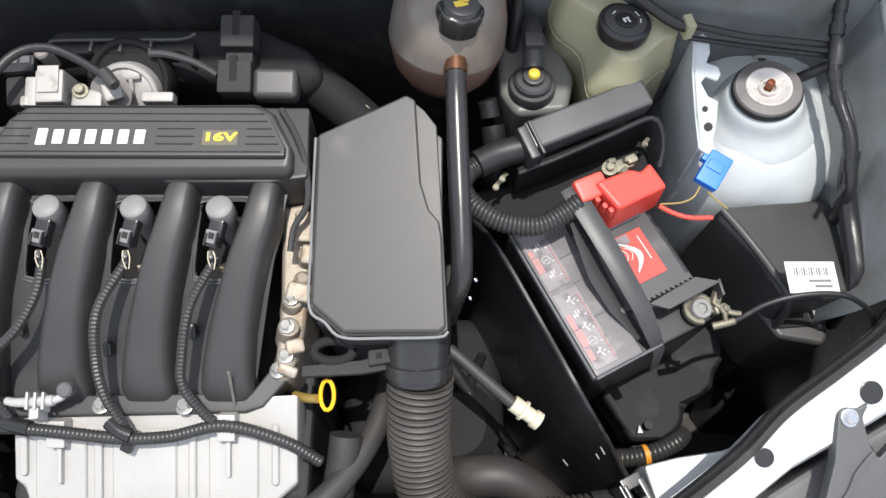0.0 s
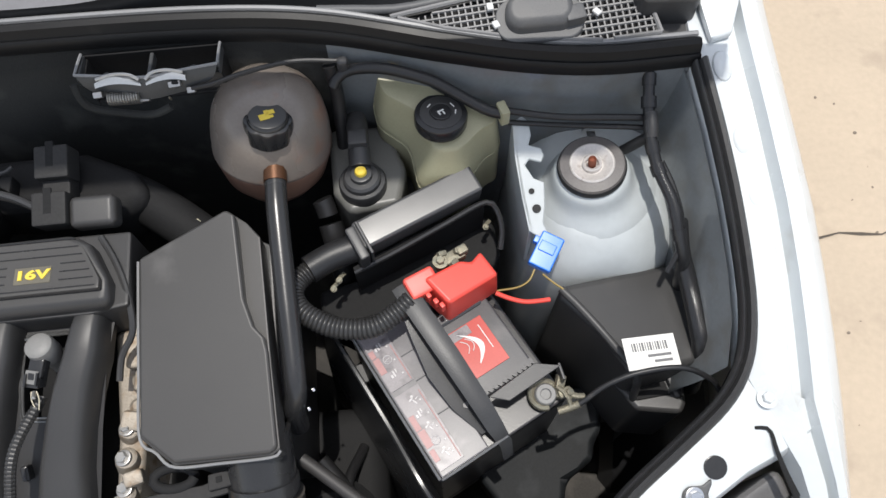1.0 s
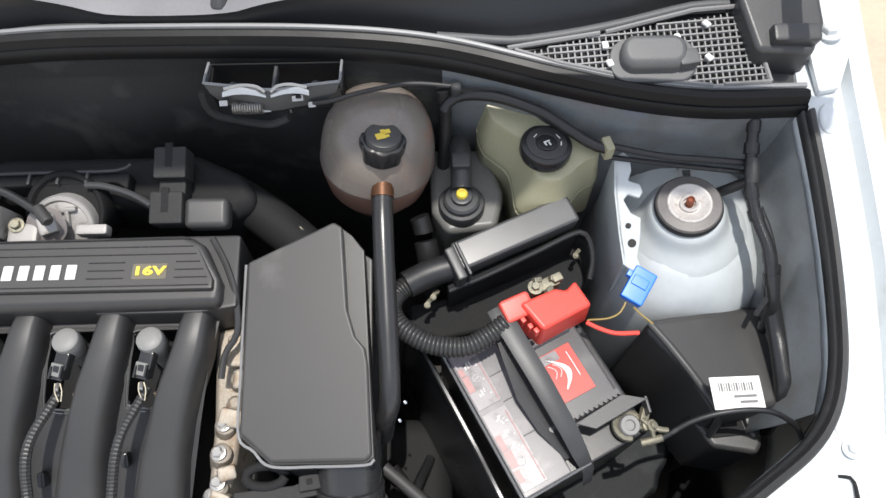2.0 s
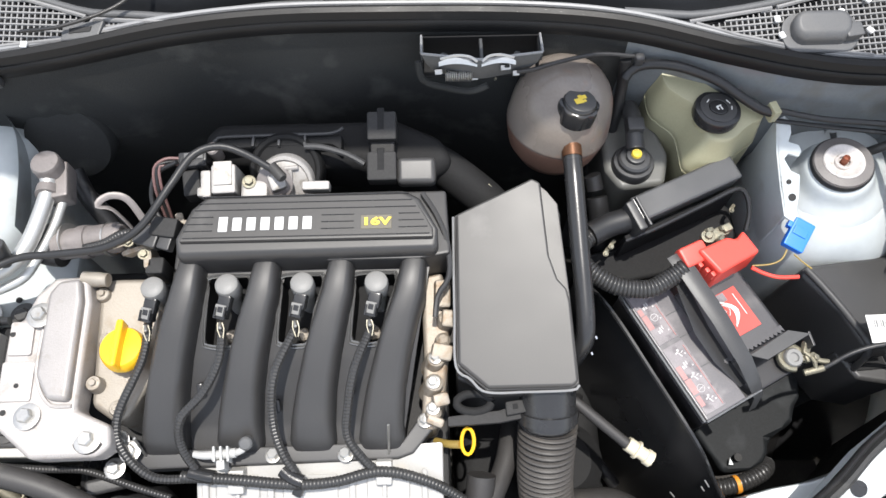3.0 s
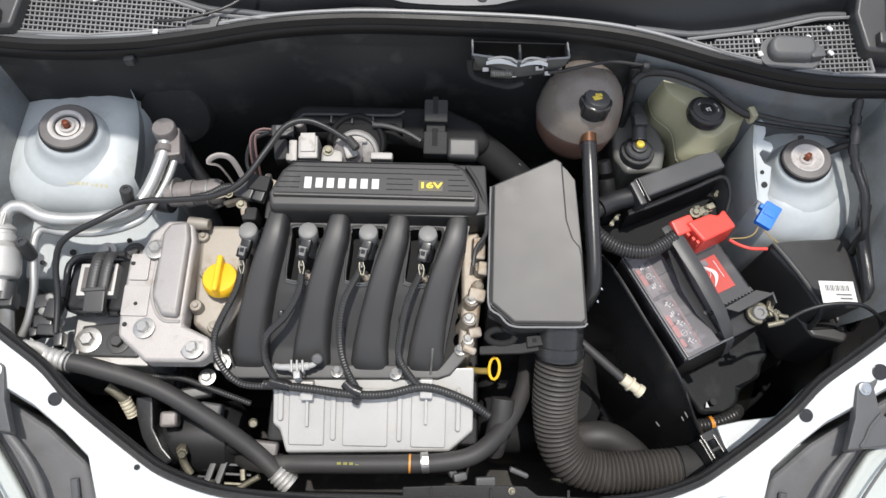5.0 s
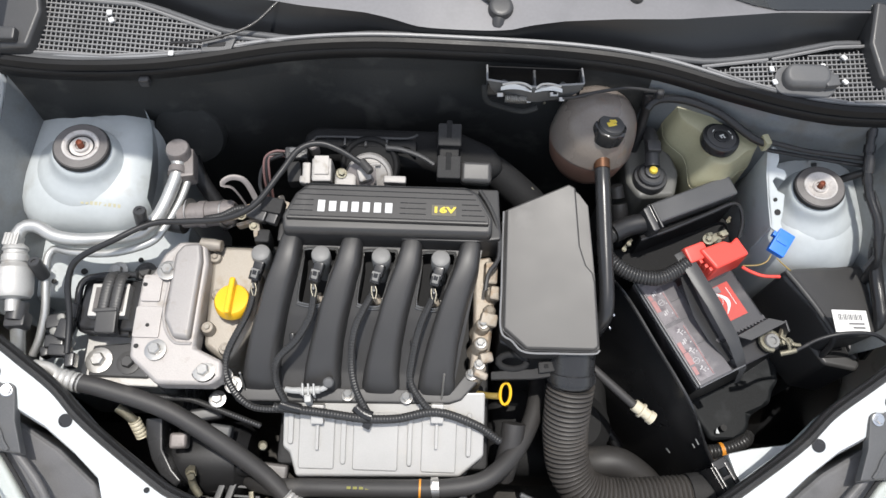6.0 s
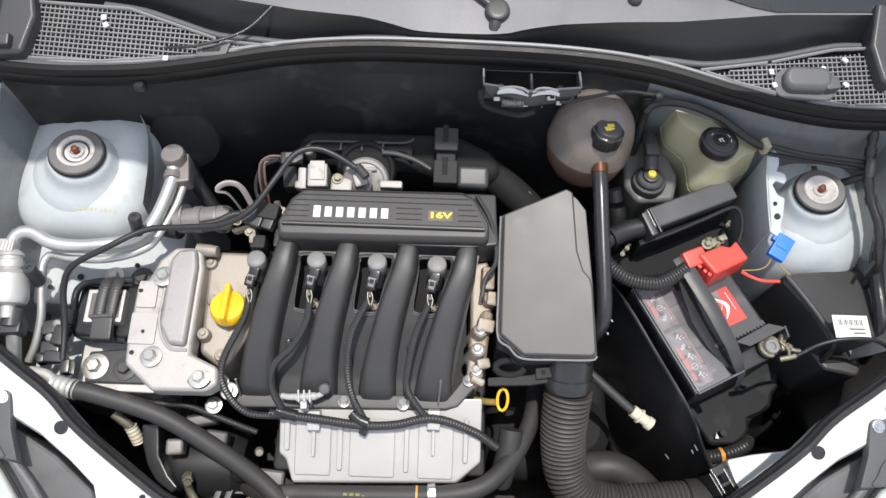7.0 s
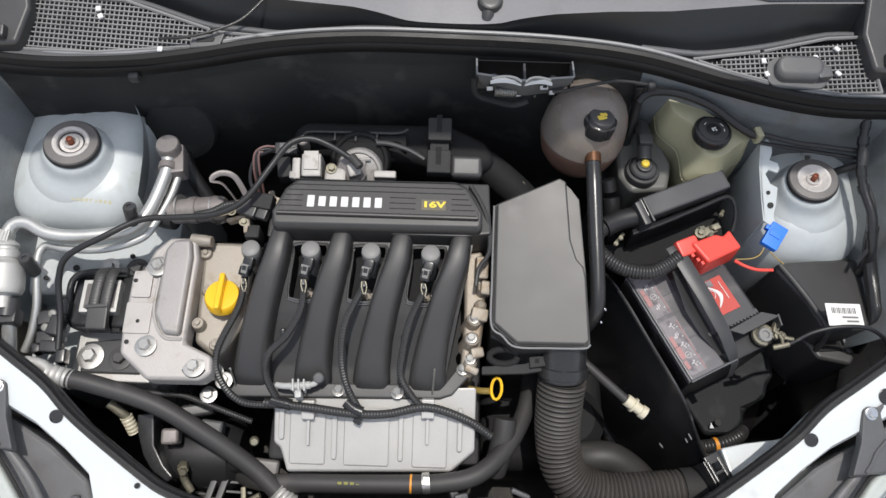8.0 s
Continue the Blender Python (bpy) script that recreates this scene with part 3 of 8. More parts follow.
def strut_tower(cx, cy, cz, x0, x1, y0, y1, ztop, lean, size, dome, ring_only):
    """A pressed tower with a rounded shoulder, a raised collar and the suspension mount on top."""
    bm = bmesh.new()
    # domed body: outlines shrink towards the top
    rows = []
    for drop, grow in ((0.46, 0.012), (0.20, 0.010), (0.10, 0.006), (0.060, 0.002), (0.040, -0.003), (0.024, -0.011), (0.012, -0.022), (0.004, -0.037), (0.0, -0.055)):
        ring = rounded(x0 - grow, y0 - grow, x1 + grow, y1 + grow, 0.066 if grow > -0.03 else 0.045, 8)
        fall = drop if drop > 0.15 else drop * dome
        rows.append([(x, y, ztop - fall + 0.10 * (y - cy)) for x, y in ring + ring[:1]])
    fuse(bm, sheet(rows))
    bm.verts.ensure_lookup_table()
    prism(bm, rounded(x0 + 0.054, y0 + 0.054, x1 - 0.054, y1 - 0.054, 0.04, 8), ztop - 0.02, lambda x, y: ztop + 0.10 * (y - cy), 0.0)
    m = pose(cx, cy, cz, 0, lean, 0) @ Matrix.Diagonal((size, size, 1, 1))
    lathe(bm, [(0.088, -0.054), (0.079, -0.042), (0.069, -0.035), (0.061, -0.030), (0.0555, -0.024), (0.0520, -0.017), (0.0495, -0.011), (0.046, -0.006), (0.041, -0.004), (0.02, -0.004)], m, 48)
    tower = part("strut_tower", bm, PAINT_IN, car, "pale painted suspension tower half in sun")
    part("mount_rim", turned([(0.038, -0.006), (0.0435, -0.003), (0.044, 0.001), (0.0425, 0.004), (0.038, 0.003)], m, 40), RUBBER, tower, "black rubber rim of the mount")
    part("mount_cup", turned([(0.038, -0.002), (0.0415, 0.004), (0.040, 0.0065), (0.028, 0.0075), (0.0255, 0.002), (0.014, -0.001)], m, 40), CUP_DARK, tower, "dusty black rubber mount")
    if ring_only:
        part("washer", turned([(0.0285, 0.004), (0.0285, 0.0086), (0.027, 0.0096), (0.0245, 0.0094), (0.0215, 0.0072), (0.0205, 0.003)], m, 36), WASHER, tower, "dull pale ring of the mount")
        part("inner_rubber", turned([(0.0205, 0.001), (0.0205, 0.0042), (0.012, 0.0036), (0.006, 0.0036)], m, 32), RUBBER, tower, "dark rubber inside the ring")
    else:
        part("washer", turned([(0.0285, 0.004), (0.0285, 0.0086), (0.027, 0.0096), (0.0245, 0.0094), (0.0165, 0.0042), (0.009, 0.0036)], m, 36), WASHER, tower, "dull pale dished washer")
    part("nut", turned([(0.0125, 0.002), (0.0125, 0.0085), (0.0108, 0.0098), (0.0082, 0.0085), (0.0075, 0.004)], m, 24), WASHER, tower, "pale round nut")
    part("stud", turned([(0.0052, 0.0), (0.0052, 0.016), (0.0044, 0.0175), (0.0024, 0.0145)], m, 16), RUST, tower, "rusty red strut stud")
    return tower


strut_tower(0.587, 0.715, 0.922, 0.512, 0.690, 0.612, 0.83, 0.892, -7, 0.86, 1.0, False)
tower_r = strut_tower(-0.540, 0.726, 0.942, -0.652, -0.450, 0.626, 0.85, 0.911, 7, 0.94, 0.55, True)
bm = bmesh.new()
for k in range(9):
    x = -0.540 + k * 0.0065
    box(bm, (x, 0.655, float(np.interp(x, (-0.545, -0.53, -0.515, -0.50, -0.485), (0.9027, 0.8998, 0.8980, 0.8954, 0.8915))) - 0.0004), (0.0046, 0.0055, 0.0012), (24, 10, 0), 0.0002, 1)
scatter("paint_stamp", bm, STAMP, tower_r, "faded yellow stamp on the tower")
fold = smooth_path([(-0.497, 0.828, 0.930), (-0.470, 0.812, 0.934), (-0.451, 0.782, 0.930), (-0.4435, 0.740, 0.920), (-0.4425, 0.700, 0.911), (-0.446, 0.668, 0.897)], 0.008)
bm = sheet([[(p.x, p.y, p.z), (p.x - 0.003, p.y - 0.001, p.z - 0.03), (p.x - 0.010, p.y - 0.004, p.z - 0.08)] for p in fold])
bmesh.ops.solidify(bm, geom=bm.faces[:], thickness=0.0025)
part("tower_flange", bm, PAINT_IN, tower_r, "folded sheet edge beside the tower")
# upright bracket welded beside the tower: a hooked top, a narrow neck and a wider foot with two holes
bz = lambda x, y: 0.899 + 0.40 * (y - 0.65)
bm = slab([(0.508, 0.768), (0.516, 0.772), (0.523, 0.766), (0.524, 0.752), (0.520, 0.742), (0.533, 0.738), (0.536, 0.730), (0.532, 0.724), (0.519, 0.728), (0.514, 0.722), (0.522, 0.708), (0.533, 0.703), (0.531, 0.680), (0.527, 0.662), (0.531, 0.652), (0.522, 0.648), (0.512, 0.655), (0.507, 0.69), (0.505, 0.73)], lambda x, y: bz(x, y) - 0.004, bz, 0.001, 1)
prism(bm, [(0.505, 0.768), (0.509, 0.768), (0.508, 0.73), (0.511, 0.69), (0.515, 0.655), (0.511, 0.655), (0.507, 0.69), (0.504, 0.73)], 0.82, bz, 0.0005, 1)
bracket = part("cable_bracket", bm, PAINT_IN, car, "pale painted sheet-metal bracket beside the tower")
# Dark discs hold the shade of the bracket's holes.
bm = bmesh.new()
for x, y, r in ((0.518, 0.695, 0.0032), (0.5215, 0.677, 0.0048)):
    lathe(bm, [(r, 0), (r, 0.0015)], pose(x, y, bz(x, y) - 0.0005, 22), 14)
scatter("bracket_hole", bm, DARK, bracket, "dark round holes in the bracket")

# left chassis rail and painted ledge under the engine mount
bm = slab(rounded(-0.665, 0.535, -0.40, 0.68, 0.02), 0.50, lambda x, y: 0.80 + 0.12 * (y - 0.53), 0.008, 2)
prism(bm, rounded(-0.63, 0.42, -0.42, 0.55, 0.02), 0.50, 0.745, 0.008, 2)
part("chassis_rail", bm, PAINT_IN, car, "blue-grey painted chassis rail")
# Rail holes are dark discs, their shade put into the colour.
bm = bmesh.new()
for x, y, z, r in ((-0.556, 0.578, 0.8095, 0.005), (-0.47, 0.60, 0.812, 0.004), (-0.60, 0.56, 0.808, 0.004)):
    lathe(bm, [(r, 0), (r, 0.002)], pose(x, y, z + 0.0015, 5), 14)
scatter("rail_hole", bm, DARK, car, "small dark holes in the painted rail")
bm = slab([(0.456, 0.338), (0.47, 0.28), (0.50, 0.26), (0.58, 0.30), (0.60, 0.37), (0.545, 0.354), (0.495, 0.347)], 0.70, 0.758, 0.005)
part("front_rail", bm, PAINT, car, "white painted front rail catching the sun")

# windscreen, scuttle and cowl grilles
def cowlz(y):
    return 1.018 + 0.30 * (y - 0.84)


def line_at(x, pts):
    return float(np.interp(x, [p[0] for p in pts], [p[1] for p in pts]))


# lines of the scuttle across the car: its foot behind seal and grilles, its crest, and the foot of the windscreen
SCUTTLE_FOOT = ((-0.66, 0.925), (-0.60, 0.924), (-0.46, 0.918), (-0.33, 0.880), (-0.215, 0.872), (-0.117, 0.884), (0.018, 0.885), (0.187, 0.881), (0.312, 0.868), (0.40, 0.861), (0.49, 0.874), (0.585, 0.896), (0.70, 0.900))
SCUTTLE_CREST = ((-0.66, 0.955), (-0.46, 0.948), (-0.30, 0.925), (-0.21, 0.912), (-0.12, 0.905), (-0.045, 0.890), (0.02, 0.889), (0.10, 0.889), (0.18, 0.903), (0.26, 0.910), (0.35, 0.914), (0.50, 0.932), (0.70, 0.940))


def glass_foot(x):
    """How far back the windscreen's foot lies; it bows forward to both sides."""
    return max(line_at(x, SCUTTLE_CREST) + 0.006, 1.022 - 0.40 * (x - MID) ** 2)


def scuttle_top(x, y):
    saddle = math.exp(-((x - 0.025) / 0.085) ** 4)
    return 1.057 + 0.14 * (y - 0.89) - 0.010 * saddle * max(0.0, 1 - (y - 0.88) / 0.12)


bm = sheet([[(x, glass_foot(x) - 0.003, scuttle_top(x, glass_foot(x)) + 0.002), (x, glass_foot(x) + 0.02, scuttle_top(x, glass_foot(x)) + 0.014), (x, 1.25, 1.235), (x, 1.55, 1.43)] for x in np.linspace(-0.68, 0.71, 40)])
part("windscreen", bm, GLASS, car, "dark windscreen glass reflecting the sky")

front_rows, top_rows = [], []
for x in np.linspace(-0.68, 0.71, 90):
    y0 = line_at(x, REAR) + 0.010
    foot, crest, back = max(y0 + 0.006, line_at(x, SCUTTLE_FOOT)), line_at(x, SCUTTLE_CREST), glass_foot(x)
    deep = 0.014 * (1 - math.exp(-((x - 0.025) / 0.085) ** 4))
    top = scuttle_top(x, crest)
    low = cowlz(foot) - 0.008
    front_rows.append([(x, y0, cowlz(y0) - 0.008), (x, foot, low), (x, foot + 0.25 * (crest - foot), low - deep), (x, foot + 0.55 * (crest - foot), low + 0.25 * (top - low) - deep), (x, foot + 0.85 * (crest - foot), low + 0.8 * (top - low) - 0.4 * deep), (x, crest, top)])
    top_rows.append([(x, crest + (back - crest) * t, scuttle_top(x, crest + (back - crest) * t)) for t in (0, 0.12, 0.4, 0.7, 1.0)])
# One dark panel in two parts; the top's pale colour is painted reflection.
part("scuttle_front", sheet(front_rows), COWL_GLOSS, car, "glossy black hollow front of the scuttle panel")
part("scuttle_panel", sheet(top_rows), SCUTTLE_TOP, car, "scuttle panel before the windscreen, paler for its sky reflection")
for x0, x1 in ((-0.50, -0.05), (0.31, 0.63)):
    part("scuttle_lip", hose([(x, line_at(x, SCUTTLE_FOOT) + 0.003, cowlz(line_at(x, SCUTTLE_FOOT)) + 0.001) for x in np.linspace(x0, x1, 9)], 0.0055, step=0.02, sides=10), COWL, car, "rounded grey lip along the foot of the scuttle")


def clip_line(poly, a, b):
    """The stretch of the line a + t b inside a convex outline."""
    lo, hi = -9.0, 9.0
    n = len(poly)
    area = sum(poly[i][0] * poly[(i + 1) % n][1] - poly[(i + 1) % n][0] * poly[i][1] for i in range(n))
    for i in range(n):
        (x0, y0), (x1, y1) = poly[i], poly[(i + 1) % n]
        nx, ny = (y0 - y1, x1 - x0) if area > 0 else (y1 - y0, x0 - x1)
        den, num = nx * b[0] + ny * b[1], nx * (x0 - a[0]) + ny * (y0 - a[1])
        if abs(den) < 1e-9:
            if num > 0:
                return None
        elif den > 0:
            lo = max(lo, num / den)
        else:
            hi = min(hi, num / den)
    return (lo, hi) if hi - lo > 0.003 else None


def grille(poly, turn, pitch=0.0070, wide=0.0016, tall=0.0024):
    """A lattice of thin bars inside an outline, with a frame round it."""
    bm = bmesh.new()
    cx, cy = sum(p[0] for p in poly) / len(poly), sum(p[1] for p in poly) / len(poly)
    for k, ang in enumerate((turn, turn + 90)):
        d = (math.cos(radians(ang)), math.sin(radians(ang)))
        nrm = (-d[1], d[0])
        for i in range(-50, 51):
            a = (cx + nrm[0] * pitch * i, cy + nrm[1] * pitch * i)
            run = clip_line(poly, a, d)
            if run:
                p, q = ((a[0] + d[0] * t, a[1] + d[1] * t) for t in run)
                w = wide / 2
                prism(bm, [(p[0] + nrm[0] * w, p[1] + nrm[1] * w), (q[0] + nrm[0] * w, q[1] + nrm[1] * w), (q[0] - nrm[0] * w, q[1] - nrm[1] * w), (p[0] - nrm[0] * w, p[1] - nrm[1] * w)],
                      lambda x, y: cowlz(y) + 0.004, lambda x, y: cowlz(y) + 0.004 + tall - 0.0012 * k, 0)
    for (x0, y0), (x1, y1) in zip(poly, poly[1:] + poly[:1]):
        tube(bm, [(x0, y0, cowlz(y0) + 0.007), (x1, y1, cowlz(y1) + 0.007)], 0.0026, step=0.05, sides=6)
    return bm


# Added dark sheet that stands for the shade behind the grille bars.
def grille_shade(poly, parent):
    part("grille_shade", slab(poly, lambda x, y: cowlz(y) - 0.006, lambda x, y: cowlz(y) - 0.003, 0), BLACK_AND_SHADE, parent, "dark sheet for the shade beneath the grille")


mesh_l = [(0.385, 0.853), (0.49, 0.868), (0.585, 0.890), (0.642, 0.894), (0.662, 0.812), (0.60, 0.809), (0.52, 0.818), (0.44, 0.836)]
g = part("cowl_grille", grille(mesh_l, 4), GRILLE, car, "black plastic mesh grille in the cowl")
grille_shade(mesh_l, g)
bm = bmesh.new()
for x, y in ((0.488, 0.851), (0.492, 0.832), (0.565, 0.858), (0.597, 0.836), (0.597, 0.872)):
    box(bm, (x, y, cowlz(y) + 0.011), (0.007, 0.009, 0.004), (0, 0, (x * 4000) % 50), 0.0015)
scatter("white_clip", bm, WHITE_PRINT, g, "small white clips on the grille")
mesh_r = [(-0.655, 0.838), (-0.60, 0.920), (-0.46, 0.914), (-0.33, 0.874), (-0.352, 0.848), (-0.50, 0.835)]
g = part("cowl_grille", grille(mesh_r, -3), GRILLE, car, "black plastic mesh grille in the cowl")
grille_shade(mesh_r, g)
part("grille_bar", hose([(-0.598, 0.918, cowlz(0.918) + 0.009), (-0.617, 0.88, cowlz(0.88) + 0.009), (-0.632, 0.842, cowlz(0.842) + 0.009)], 0.0045, step=0.02, sides=8, flat=0.5), GRILLE, g, "plain bar across the grille")
bm = bmesh.new()
for x, y in ((-0.496, 0.897), (-0.492, 0.886), (-0.616, 0.842), (-0.40, 0.84)):
    box(bm, (x, y, cowlz(y) + 0.011), (0.008, 0.009, 0.004), (0, 0, (x * 4000) % 50), 0.0015)
scatter("white_clip", bm, WHITE_PRINT, g, "small white clips on the grille")
bm = hose([(-0.655, 0.836, cowlz(0.836) + 0.006), (-0.611, 0.833, cowlz(0.833) + 0.006), (-0.554, 0.829, cowlz(0.829) + 0.006), (-0.475, 0.828, cowlz(0.828) + 0.006), (-0.386, 0.837, cowlz(0.837) + 0.006), (-0.33, 0.85, cowlz(0.85) + 0.006)], 0.008, step=0.015, sides=10, flat=0.4)
part("grille_border", bm, COWL, g, "plain border of the grille")
bm = slab([(-0.357, 0.842), (-0.354, 0.862), (-0.306, 0.866), (-0.313, 0.846)], lambda x, y: cowlz(y), lambda x, y: cowlz(y) + 0.013, 0.002, 2)
tab = part("grille_tab", bm, COWL, g, "raised tab of the grille")
# Dark block in place of the tab's shaded slot.
part("slot", slab([(-0.347, 0.850), (-0.346, 0.856), (-0.320, 0.858), (-0.322, 0.852)], lambda x, y: cowlz(y) + 0.01, lambda x, y: cowlz(y) + 0.0142, 0.0004, 1), DARK, car, "dark slot in the tab")
part("cowl_grille", grille([(-0.335, 0.853), (-0.32, 0.871), (-0.215, 0.864), (-0.235, 0.860)], -3, 0.0055, 0.0018), GRILLE, car, "fine black mesh at the end of the cowl")
bm = slab(rounded(0.502, 0.820, 0.572, 0.854, 0.015, 6), lambda x, y: cowlz(y), lambda x, y: cowlz(y) + 0.026, 0.008, 3)
prism(bm, rounded(0.492, 0.812, 0.584, 0.858, 0.02, 6), lambda x, y: cowlz(y), lambda x, y: cowlz(y) + 0.011, 0.002, 2)
box(bm, (0.572, 0.832, cowlz(0.83) + 0.014), (0.022, 0.018, 0.02), (12, 0, 10), 0.003)
part("wiper_motor_cover", bm, COWL, car, "rounded black plastic cover on the grille")
for mirror in (False, True):
    bm = slab([(other(x, mirror), y) for x, y in ((0.628, 0.885), (0.642, 0.832), (0.70, 0.828), (0.715, 0.86), (0.71, 0.93), (0.64, 0.95))], 1.0, lambda x, y: cowlz(y) + 0.028, 0.006, 3)
    box(bm, (other(0.68, mirror), 0.845, cowlz(0.845) + 0.03), (0.05, 0.02, 0.02), (15, 0, 0), 0.004)
    part("hinge_cover", bm, PLASTIC, car, "black plastic corner cover beside the cowl")
for x, y, z in ((0.083, 0.923, 1.060), (0.286, 0.948, 1.066)):
    r = 0.019 if x < 0.2 else 0.011
    bm = turned([(r, -0.02), (r, 0.0), (r * 0.9, 0.006), (r * 0.6, 0.009)], pose(x, y, z, 10), 24)
    if x < 0.2:
        tube(bm, [(x, y, z - 0.004), (x - 0.002, y - 0.012, z - 0.008), (x - 0.004, y - 0.024, z - 0.016)], (0.011, 0.010), step=0.006)
        tube(bm, [(x, y, z), (x - 0.04, y + 0.03, z + 0.01), (x - 0.09, y + 0.06, z + 0.02)], 0.006, step=0.02)
    part("wiper_pivot" if r > 0.015 else "washer_nozzle", bm, PLASTIC, car, "black plastic cap on the scuttle")
part("washer_tube", hose([(-0.247, 0.915, 1.062), (-0.286, 0.878, 1.05), (-0.349, 0.853, 1.045), (-0.40, 0.85, 1.04)], 0.0022, step=0.01, sides=8), RUBBER, car, "thin black washer tube on the cowl")

for mirror in (False, True):
    bm = slab([(other(x, mirror), y) for x, y in ((0.706, 0.838), (0.716, 0.905), (0.748, 0.905), (0.757, 0.860), (0.735, 0.805), (0.712, 0.80))], lambda x, y: rim(y) - 0.004, lambda x, y: rim(y) + 0.006, 0.003, 2)
    hp = part("hinge_plate", bm, PAINT, car, "white painted bonnet hinge plate")
    part("bolt", bolts([(other(0.729, mirror), 0.862, rim(0.862) + 0.006)], 0.0085, (-14, 0), 1.6), PAINT, hp, "painted hinge bolt")

# open bonnet, leaning above the bay
def bonnet():
    rows = []
    ang = radians(87.3)
    for t in np.linspace(0, 1, 9):
        row = []
        for u in np.linspace(-1, 1, 15):
            half = 0.72 - 0.16 * max(0, t - 0.55) ** 1.2 * 2.0
            dip = 0.03 * (1 - u * u)
            row.append((MID + u * half, 0.810 - 0.86 * t * math.cos(ang) + dip * math.sin(ang), 1.268 + 0.86 * t * math.sin(ang) + dip * math.cos(ang)))
        rows.append(row)
    bm = sheet(rows)
    bmesh.ops.solidify(bm, geom=bm.faces[:], thickness=0.02)
    return bm


for x in (0.685, 2 * MID - 0.685):
    part("bonnet_hinge", hose([(x, 0.93, 1.04), (x, 0.925, 1.12), (x, 0.88, 1.22), (x, 0.835, 1.28)], 0.011, step=0.02), PAINT, car, "painted bonnet hinge arm")
part("bonnet", bonnet(), PAINT, car, "raised bonnet standing open over the bay")


# headlamps in the two corner cut-outs
def headlamp(mirror):
    lamp = None
    pts = ((0.735, 0.395), (0.690, 0.372), (0.640, 0.345), (0.57, 0.305), (0.512, 0.258), (0.496, 0.19), (0.50, 0.08), (0.62, 0.10), (0.74, 0.17), (0.765, 0.30))
    o = [(other(x, mirror), y) for x, y in pts]
    bm = slab(o, 0.55, lambda x, y: rim(y) - 0.035 - 0.25 * max(0, 0.27 - y), 0.012, 3)
    tube(bm, [(other(0.70, mirror), 0.35, rim(0.35) - 0.03), (other(0.63, mirror), 0.30, rim(0.3) - 0.028), (other(0.57, mirror), 0.22, rim(0.22) - 0.03), (other(0.56, mirror), 0.10, rim(0.1) - 0.06)], 0.006, step=0.02)
    lamp = part("headlamp", bm, LAMP_GREY, car, "dark plastic headlamp housing in the corner")
    o = [(other(x, mirror), y) for x, y in ((0.752, 0.362), (0.695, 0.334), (0.645, 0.288), (0.592, 0.20), (0.562, 0.09), (0.64, 0.06), (0.755, 0.15), (0.775, 0.30))]
    part("lens", slab(o, 0.55, lambda x, y: rim(y) - 0.020 - 0.35 * max(0, 0.25 - y), 0.015, 4), LAMP_LENS, lamp, "pale glossy headlamp lens")
    for d, r, m in ((0.004, 0.003, DARK), (-0.018, 0.0022, LAMP_GREY)):
        part("lens_edge", hose([(other(x - d, mirror), y + d, rim(y) - 0.021 - 0.35 * max(0, 0.25 - y)) for x, y in ((0.752, 0.362), (0.695, 0.334), (0.645, 0.288), (0.592, 0.20), (0.562, 0.09))], r, step=0.015, sides=8), m, lamp, "moulded edge of the lens")
    part("lamp_post", hose([(other(0.530, mirror), 0.238, rim(0.238) - 0.04), (other(0.527, mirror), 0.20, rim(0.20) - 0.045), (other(0.532, mirror), 0.14, rim(0.14) - 0.06)], 0.006, step=0.012, sides=8, flat=0.6), COWL, lamp, "pale moulded post on the housing")
    o = [(other(x, mirror), y) for x, y in ((0.6185, 0.366), (0.620, 0.376), (0.626, 0.381), (0.640, 0.380), (0.650, 0.386), (0.649, 0.380), (0.644, 0.372), (0.650, 0.345), (0.658, 0.334), (0.676, 0.352), (0.690, 0.30), (0.602, 0.29), (0.615, 0.332))]
    brk = part("lamp_bracket", slab(o, lambda x, y: rim(y) - 0.012, lambda x, y: rim(y) + 0.006, 0.0025, 2), COWL, lamp, "grey plastic bracket bolted to the panel")
    rib = [(other(x, mirror), y, rim(y) + 0.007) for x, y in ((0.652, 0.338), (0.644, 0.330), (0.634, 0.318), (0.628, 0.305), (0.620, 0.294))]
    part("bracket_rib", hose(rib, 0.003, step=0.005, sides=8), COWL, brk)
    part("bolt", bolts([(other(0.630, mirror), 0.371, rim(0.371) + 0.006)], 0.006, (18, 0), 1.5), CHROME, lamp)


headlamp(False)
part("tow_loop", hose([(0.408, 0.155, 0.80), (0.406, 0.19, 0.828), (0.409, 0.211, 0.836), (0.420, 0.220, 0.839), (0.431, 0.215, 0.836), (0.438, 0.19, 0.828), (0.441, 0.155, 0.80)], 0.0068, step=0.006), PAINT, car, "white painted loop on the front panel")
headlamp(True)


def wheel(x, y):
    m = pose(x, y, 0.285, 0, 90)
    t = part("wheel", turned([(0.19, -0.08), (0.26, -0.085), (0.282, -0.07), (0.285, 0), (0.282, 0.07), (0.26, 0.085), (0.19, 0.08)], m, 40), RUBBER, car, "black front tyre under the wing")
    part("rim", turned([(0.05, -0.03), (0.17, -0.02), (0.188, -0.08), (0.19, 0.0), (0.188, 0.08), (0.17, 0.03), (0.05, 0.04)], m, 32), STEEL, t, "steel wheel rim")


wheel(MID + 0.70, 0.68)
wheel(MID - 0.70, 0.68)


